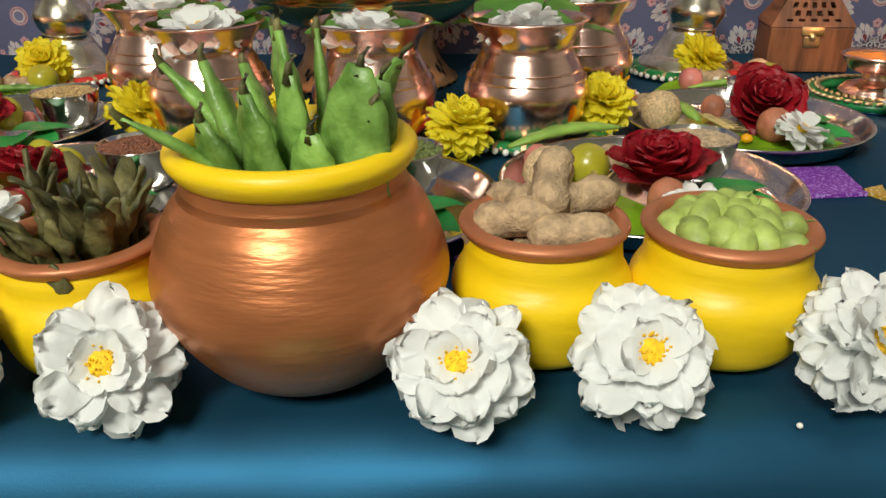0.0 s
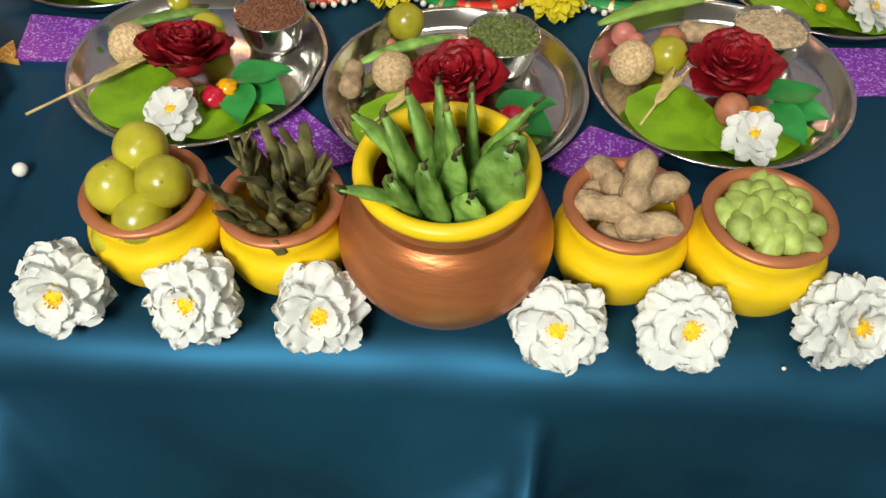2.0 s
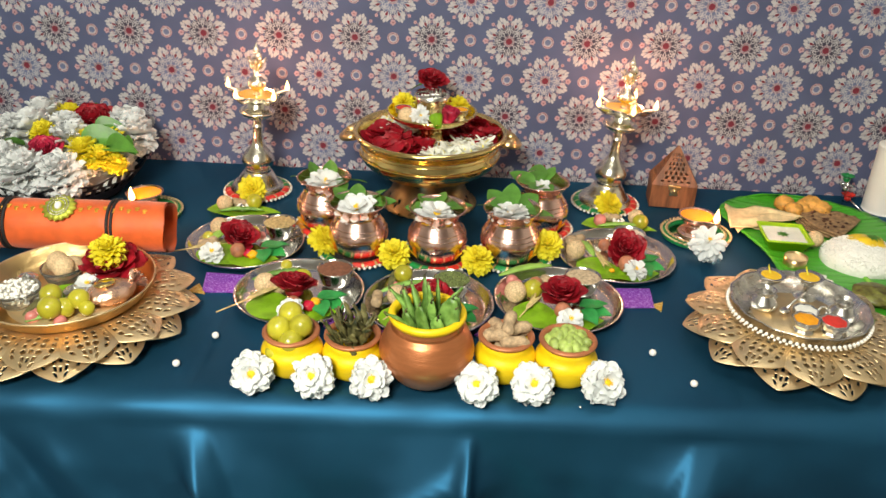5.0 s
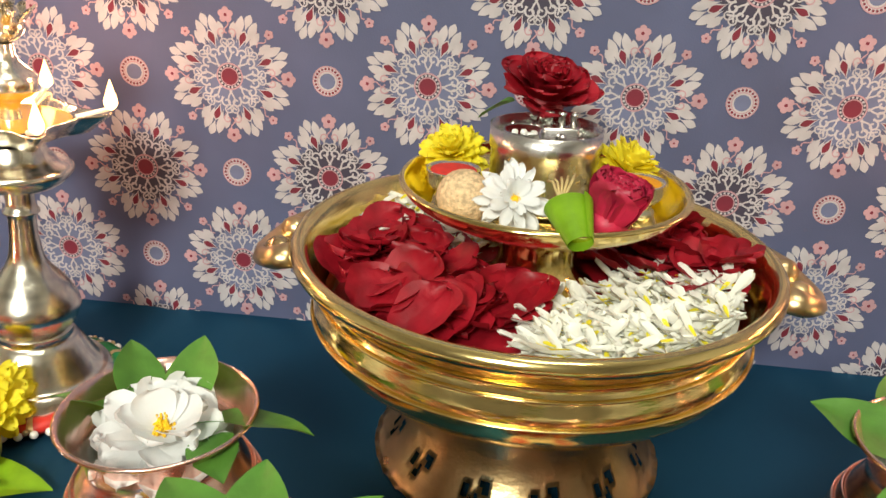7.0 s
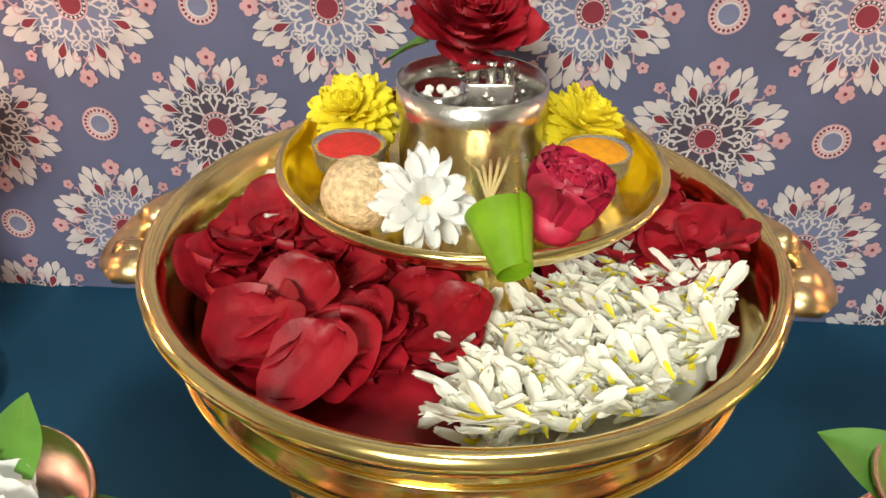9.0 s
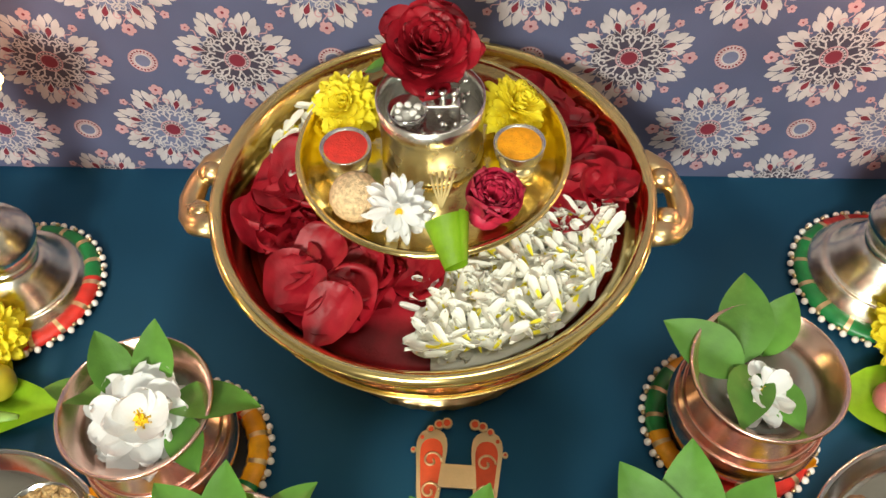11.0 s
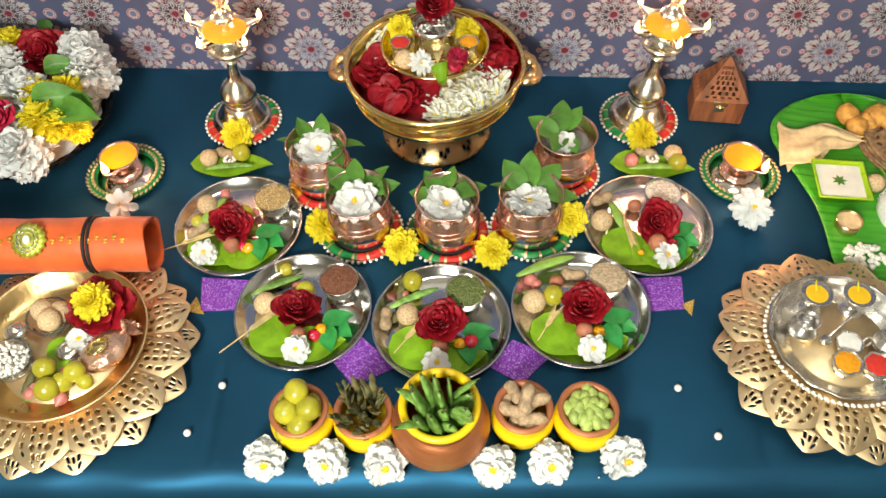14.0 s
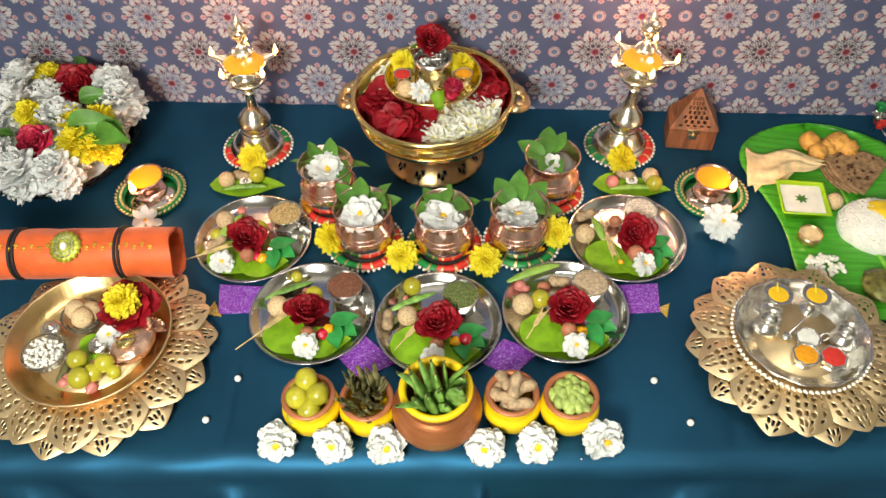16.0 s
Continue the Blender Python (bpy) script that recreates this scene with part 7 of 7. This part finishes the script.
bm = bmesh.new()
blob(bm, sized(0.004, 0.006, 0.021, 0.034, 0.030, 0.0185), 32, 18, 0.14, 2.2)
part("dal", bm, DAL, t, "yellow dal topping")
bm = bmesh.new()
for k in range(9):
    leaf_mesh(bm, pose(0.010, 0.006, 0.0405, 0, -6, 40 * k), 0.012, 0.005, 0.1, 0.3)
part("garnish", bm, LEAF, t, "green coriander garnish")
CURRY = material("dark_curry", (0.1, 0.055, 0.02), 0.4, 0, 0.6, 90, 0.7, 200, second=(0.2, 0.2, 0.04))
ball("curry_heap", 0.592, 0.176, 0.003, 0.030, CURRY, "dark green-brown curry heap on the banana leaf", "curry", "", 0.25, 0.35, 4)
# beaded flower pick at the end of the leaf
t = thing("beaded_ornament", pose(0.672, 0.505, 0.004), "small beaded ornament with green, silver and red flowers", "ornament")
for k, (dx, dz, mat2, lab) in enumerate(((-0.004, 0.046, GREEN_RIBBON, "green ruffle"), (-0.002, 0.028, SILVER, "silver bead"), (0.006, 0.012, RED_RIBBON, "red ruffle"))):
    bm = bmesh.new()
    for j in range(10):
        petal(bm, pose(dx, 0, dz, 0, 0, 36 * j) @ pose(0, 0, 0, 0, -20, 0), 0.013, 0.008, 0.2, 0.2, 0.2, 4, 3, 0.2, j)
    blob(bm, sized(dx, 0, dz, 0.006, 0.006, 0.006), 12, 8)
    part(("green_flower", "silver_bead", "red_flower")[k], bm, mat2, t, lab)
bm = bmesh.new()
tube(bm, [(0.0, 0, 0), (0.0, 0, 0.05)], 0.0012, 6)
tube(bm, [(0.006, 0, 0.012), (0.020, -0.03, 0.001)], 0.0014, 6)
part("wire", bm, SILVER, t)

# ---------------------------------------------------------------- low black stool with jewellery
t = thing("low_stool", pose(0.035, -0.40, 0, 0, 0, 2.4), "low black wooden stool with rounded corners before the table", "stool")
bm = bmesh.new()
pts = []
hx, hy, rc = 0.352, 0.235, 0.055
for cx, cy, a0 in ((hx - rc, hy - rc, 0), (-hx + rc, hy - rc, 90), (-hx + rc, -hy + rc, 180), (hx - rc, -hy + rc, 270)):
    for k in range(9):
        a = math.radians(a0 + 90 * k / 8)
        pts.append((cx + rc * math.cos(a), cy + rc * math.sin(a)))
plate2d(pts, -0.292, -0.272, bm)
bmesh.ops.recalc_face_normals(bm, faces=bm.faces)
part("top", bm, BENCH_BLACK, t, smooth=False)
for sx in (-0.28, 0.28):
    for sy in (-0.17, 0.17):
        bm = bmesh.new()
        box(bm, sized(sx, sy, -0.331, 0.04, 0.04, 0.079), 0.004)
        part("leg", bm, BENCH_BLACK, t, smooth=False)
SX = pose(0.031, -0.40, -0.272, 0, 0, 2.4)
bm = bmesh.new()
gg = random.Random(41)
box(bm, sized(0, 0.033, 0.001, 0.352, 0.374, 0.002))
tagged(single("rice_bed", bm, STRAW, SX, "brown unhusked rice spread flat on the stool", "rice", smooth=False), kind="stuff")
me = bpy.data.meshes.new("rice_grains")
verts, faces = [], []
for k in range(5200):
    while True:
        x, y = gg.uniform(-0.181, 0.181), gg.uniform(-0.02, 0.224)
        if abs(x) > 0.128 or y > 0.182:
            break
    c, s, tl = math.cos(q0 := gg.uniform(0, 6.283)), math.sin(q0), gg.uniform(-0.35, 0.35)
    z0, b0 = 0.0025 + 0.002 * gg.random(), len(verts)
    ring = [(-0.0036, 0, 0), (0, 0.0012, 0), (0, 0, 0.0011), (0, -0.0012, 0), (0, 0, -0.0011), (0.0036, 0, 0)]
    for px, py, pz in ring:
        pz2 = pz + tl * px
        verts.append((x + px * c - py * s, y + px * s + py * c, z0 + pz2))
    for i in range(4):
        j = (i + 1) % 4
        faces.append((b0, b0 + 1 + j, b0 + 1 + i))
        faces.append((b0 + 5, b0 + 1 + i, b0 + 1 + j))
me.from_pydata(verts, [], faces)
me.materials.append(STRAW)
me.update()
ob = new("rice_grains", me)
ob.matrix_basis = SX
tagged(ob, "brown unhusked rice grains bordering the turquoise silk", "rice", kind="stuff")
t = thing("silk_pouch", SX, "folded turquoise silk cloth laid on the rice bed", "cloth")
bm = bmesh.new()
def silk(u, v):
    x = -0.138 + 0.276 * u
    y = -0.16 + 0.352 * v + (0.006 * (abs(u - 0.5) * 2) ** 3 if v > 0.9 else 0) - (0.004 if v > 0.9 and 0.3 < u < 0.7 else 0)
    z = 0.003 + 0.016 * (1 - (2 * u - 1) ** 8) * (1 - (2 * v - 1) ** 10) + 0.0022 * noise.noise(Vector((u * 9, v * 8, 0))) + 0.0014 * noise.noise(Vector((u * 30, v * 22, 4)))
    return (x, y, z)
sheet(bm, silk, 90, 80, 0.002)
part("cloth", bm, TEAL_SILK, t)
BZ = 0.0205


def chain(pts, r, parent, name):
    for k, p in enumerate(pts):
        shared(name, GOLD_BALL, parent, pose(*p) @ Matrix.Diagonal((r[k], r[k], r[k], 1)))


bm = bmesh.new()
blob(bm, sized(0, 0, 0, 1, 1, 1), 10, 8)
gb = part("bead", bm, BRASS_DULL)
GOLD_BALL = gb.data
bpy.data.objects.remove(gb)
neck = thing("bead_necklace", SX, "gold bead necklace with a round medallion on turquoise silk", "necklace")
for sgn in (-1, 1):
    pts, rs = [], []
    y, k = 0.182, 0
    while y > 0.122:
        f = (0.182 - y) / 0.06
        rad = 0.0016 if f < 0.3 else 0.0032 + 0.0010 * f
        pts.append((-0.002 + sgn * (0.029 - 0.018 * f ** 2.2), y, BZ + rad * 0.6))
        rs.append(rad)
        y -= rad * 2.0
    chain(pts, rs, neck, "bead")
bm = bmesh.new()
lathe([(0, 0), (0.015, 0), (0.016, 0.002), (0.013, 0.004), (0.011, 0.003), (0.006, 0.003), (0, 0.003)], 48, bm=bm, at=(-0.002, 0.112, BZ))
for k in range(22):
    a = 2 * math.pi * k / 22
    blob(bm, sized(-0.002 + 0.0085 * math.cos(a), 0.112 + 0.0085 * math.sin(a), BZ + 0.0045, 0.0011, 0.0011, 0.0011), 6, 5)
med = part("medallion", bm, BRASS_DULL, neck, "round gold medallion")
bm = bmesh.new()
blob(bm, sized(-0.002, 0.112, BZ + 0.004, 0.004, 0.004, 0.002), 14, 8)
part("stone", bm, PEARL, med)
for sgn in (-1, 1):
    br = thing("stone_chain", SX, "gold chain set with sparkling stones on turquoise silk", "chain", "stone chains")
    for k in range(24):
        f = k / 23
        x = -0.002 + sgn * (0.066 - 0.030 * f ** 1.4)
        shared("link", GOLD_BALL, br, pose(x, 0.184 - 0.125 * f, BZ + 0.001) @ Matrix.Diagonal((0.0032, 0.0026, 0.0018, 1)))
    for k in range(24):
        f = k / 23
        x = -0.002 + sgn * (0.066 - 0.030 * f ** 1.4)
        shared("stone", PEARL_MESH, br, pose(x, 0.184 - 0.125 * f, BZ + 0.0026) @ Matrix.Diagonal((0.7, 0.7, 0.5, 1)))
# three gooseberries lying on the stool top
for x, y in ((-0.290, -0.262), (0.347, -0.200)):
    ball("lime_fruit", x, y, -0.272, 0.0165, AMLA, "round yellow-green gooseberry resting on the black stool", "gooseberry", "gooseberries on the stool", 0.03)
ball("lime_fruit", 0.262, -0.292, -0.272, 0.0165, AMLA, "round yellow-green gooseberry resting on the black stool", "gooseberry", "gooseberries on the stool", 0.03)
for x, y in ((-0.204, -0.255), (0.244, -0.217)):
    bm = bmesh.new()
    blob(bm, sized(0, 0, 0.0045, 0.0045, 0.0045, 0.0045), 14, 10)
    single("pearl", bm, PEARL, pose(x, y, -0.272), "single white pearl bead on the black stool", "pearl", "loose pearls on the stool")
bm = bmesh.new()
lathe([(0, 0), (0.0135, 0), (0.0135, 0.004), (0.012, 0.005), (0, 0.005)], 40, bm=bm)
single("steel_disc", bm, STEEL, pose(-0.262, -0.224, -0.272), "round brushed steel stud on the black stool", "disc")
bm = bmesh.new()
lathe([(0, 0), (0.0145, 0), (0.0145, 0.004), (0.012, 0.005), (0, 0.005)], 40, bm=bm)
single("steel_disc", bm, STEEL, pose(0.343, -0.206, -0.2722), "round brushed steel stud on the black stool", "disc")

# plain stand-in for an unidentified grey upright at the end of the table
bm = bmesh.new()
lathe(smooth_profile([(0.0, 0.0), (0.028, 0.0), (0.03, 0.004), (0.03, 0.10), (0.028, 0.115), (0.0, 0.116)], 3), 32, bm=bm)
single("rolled_paper", bm, PLASTER, pose(0.735, 0.50, 0), "plain pale grey upright cylinder at the table end", "roll")
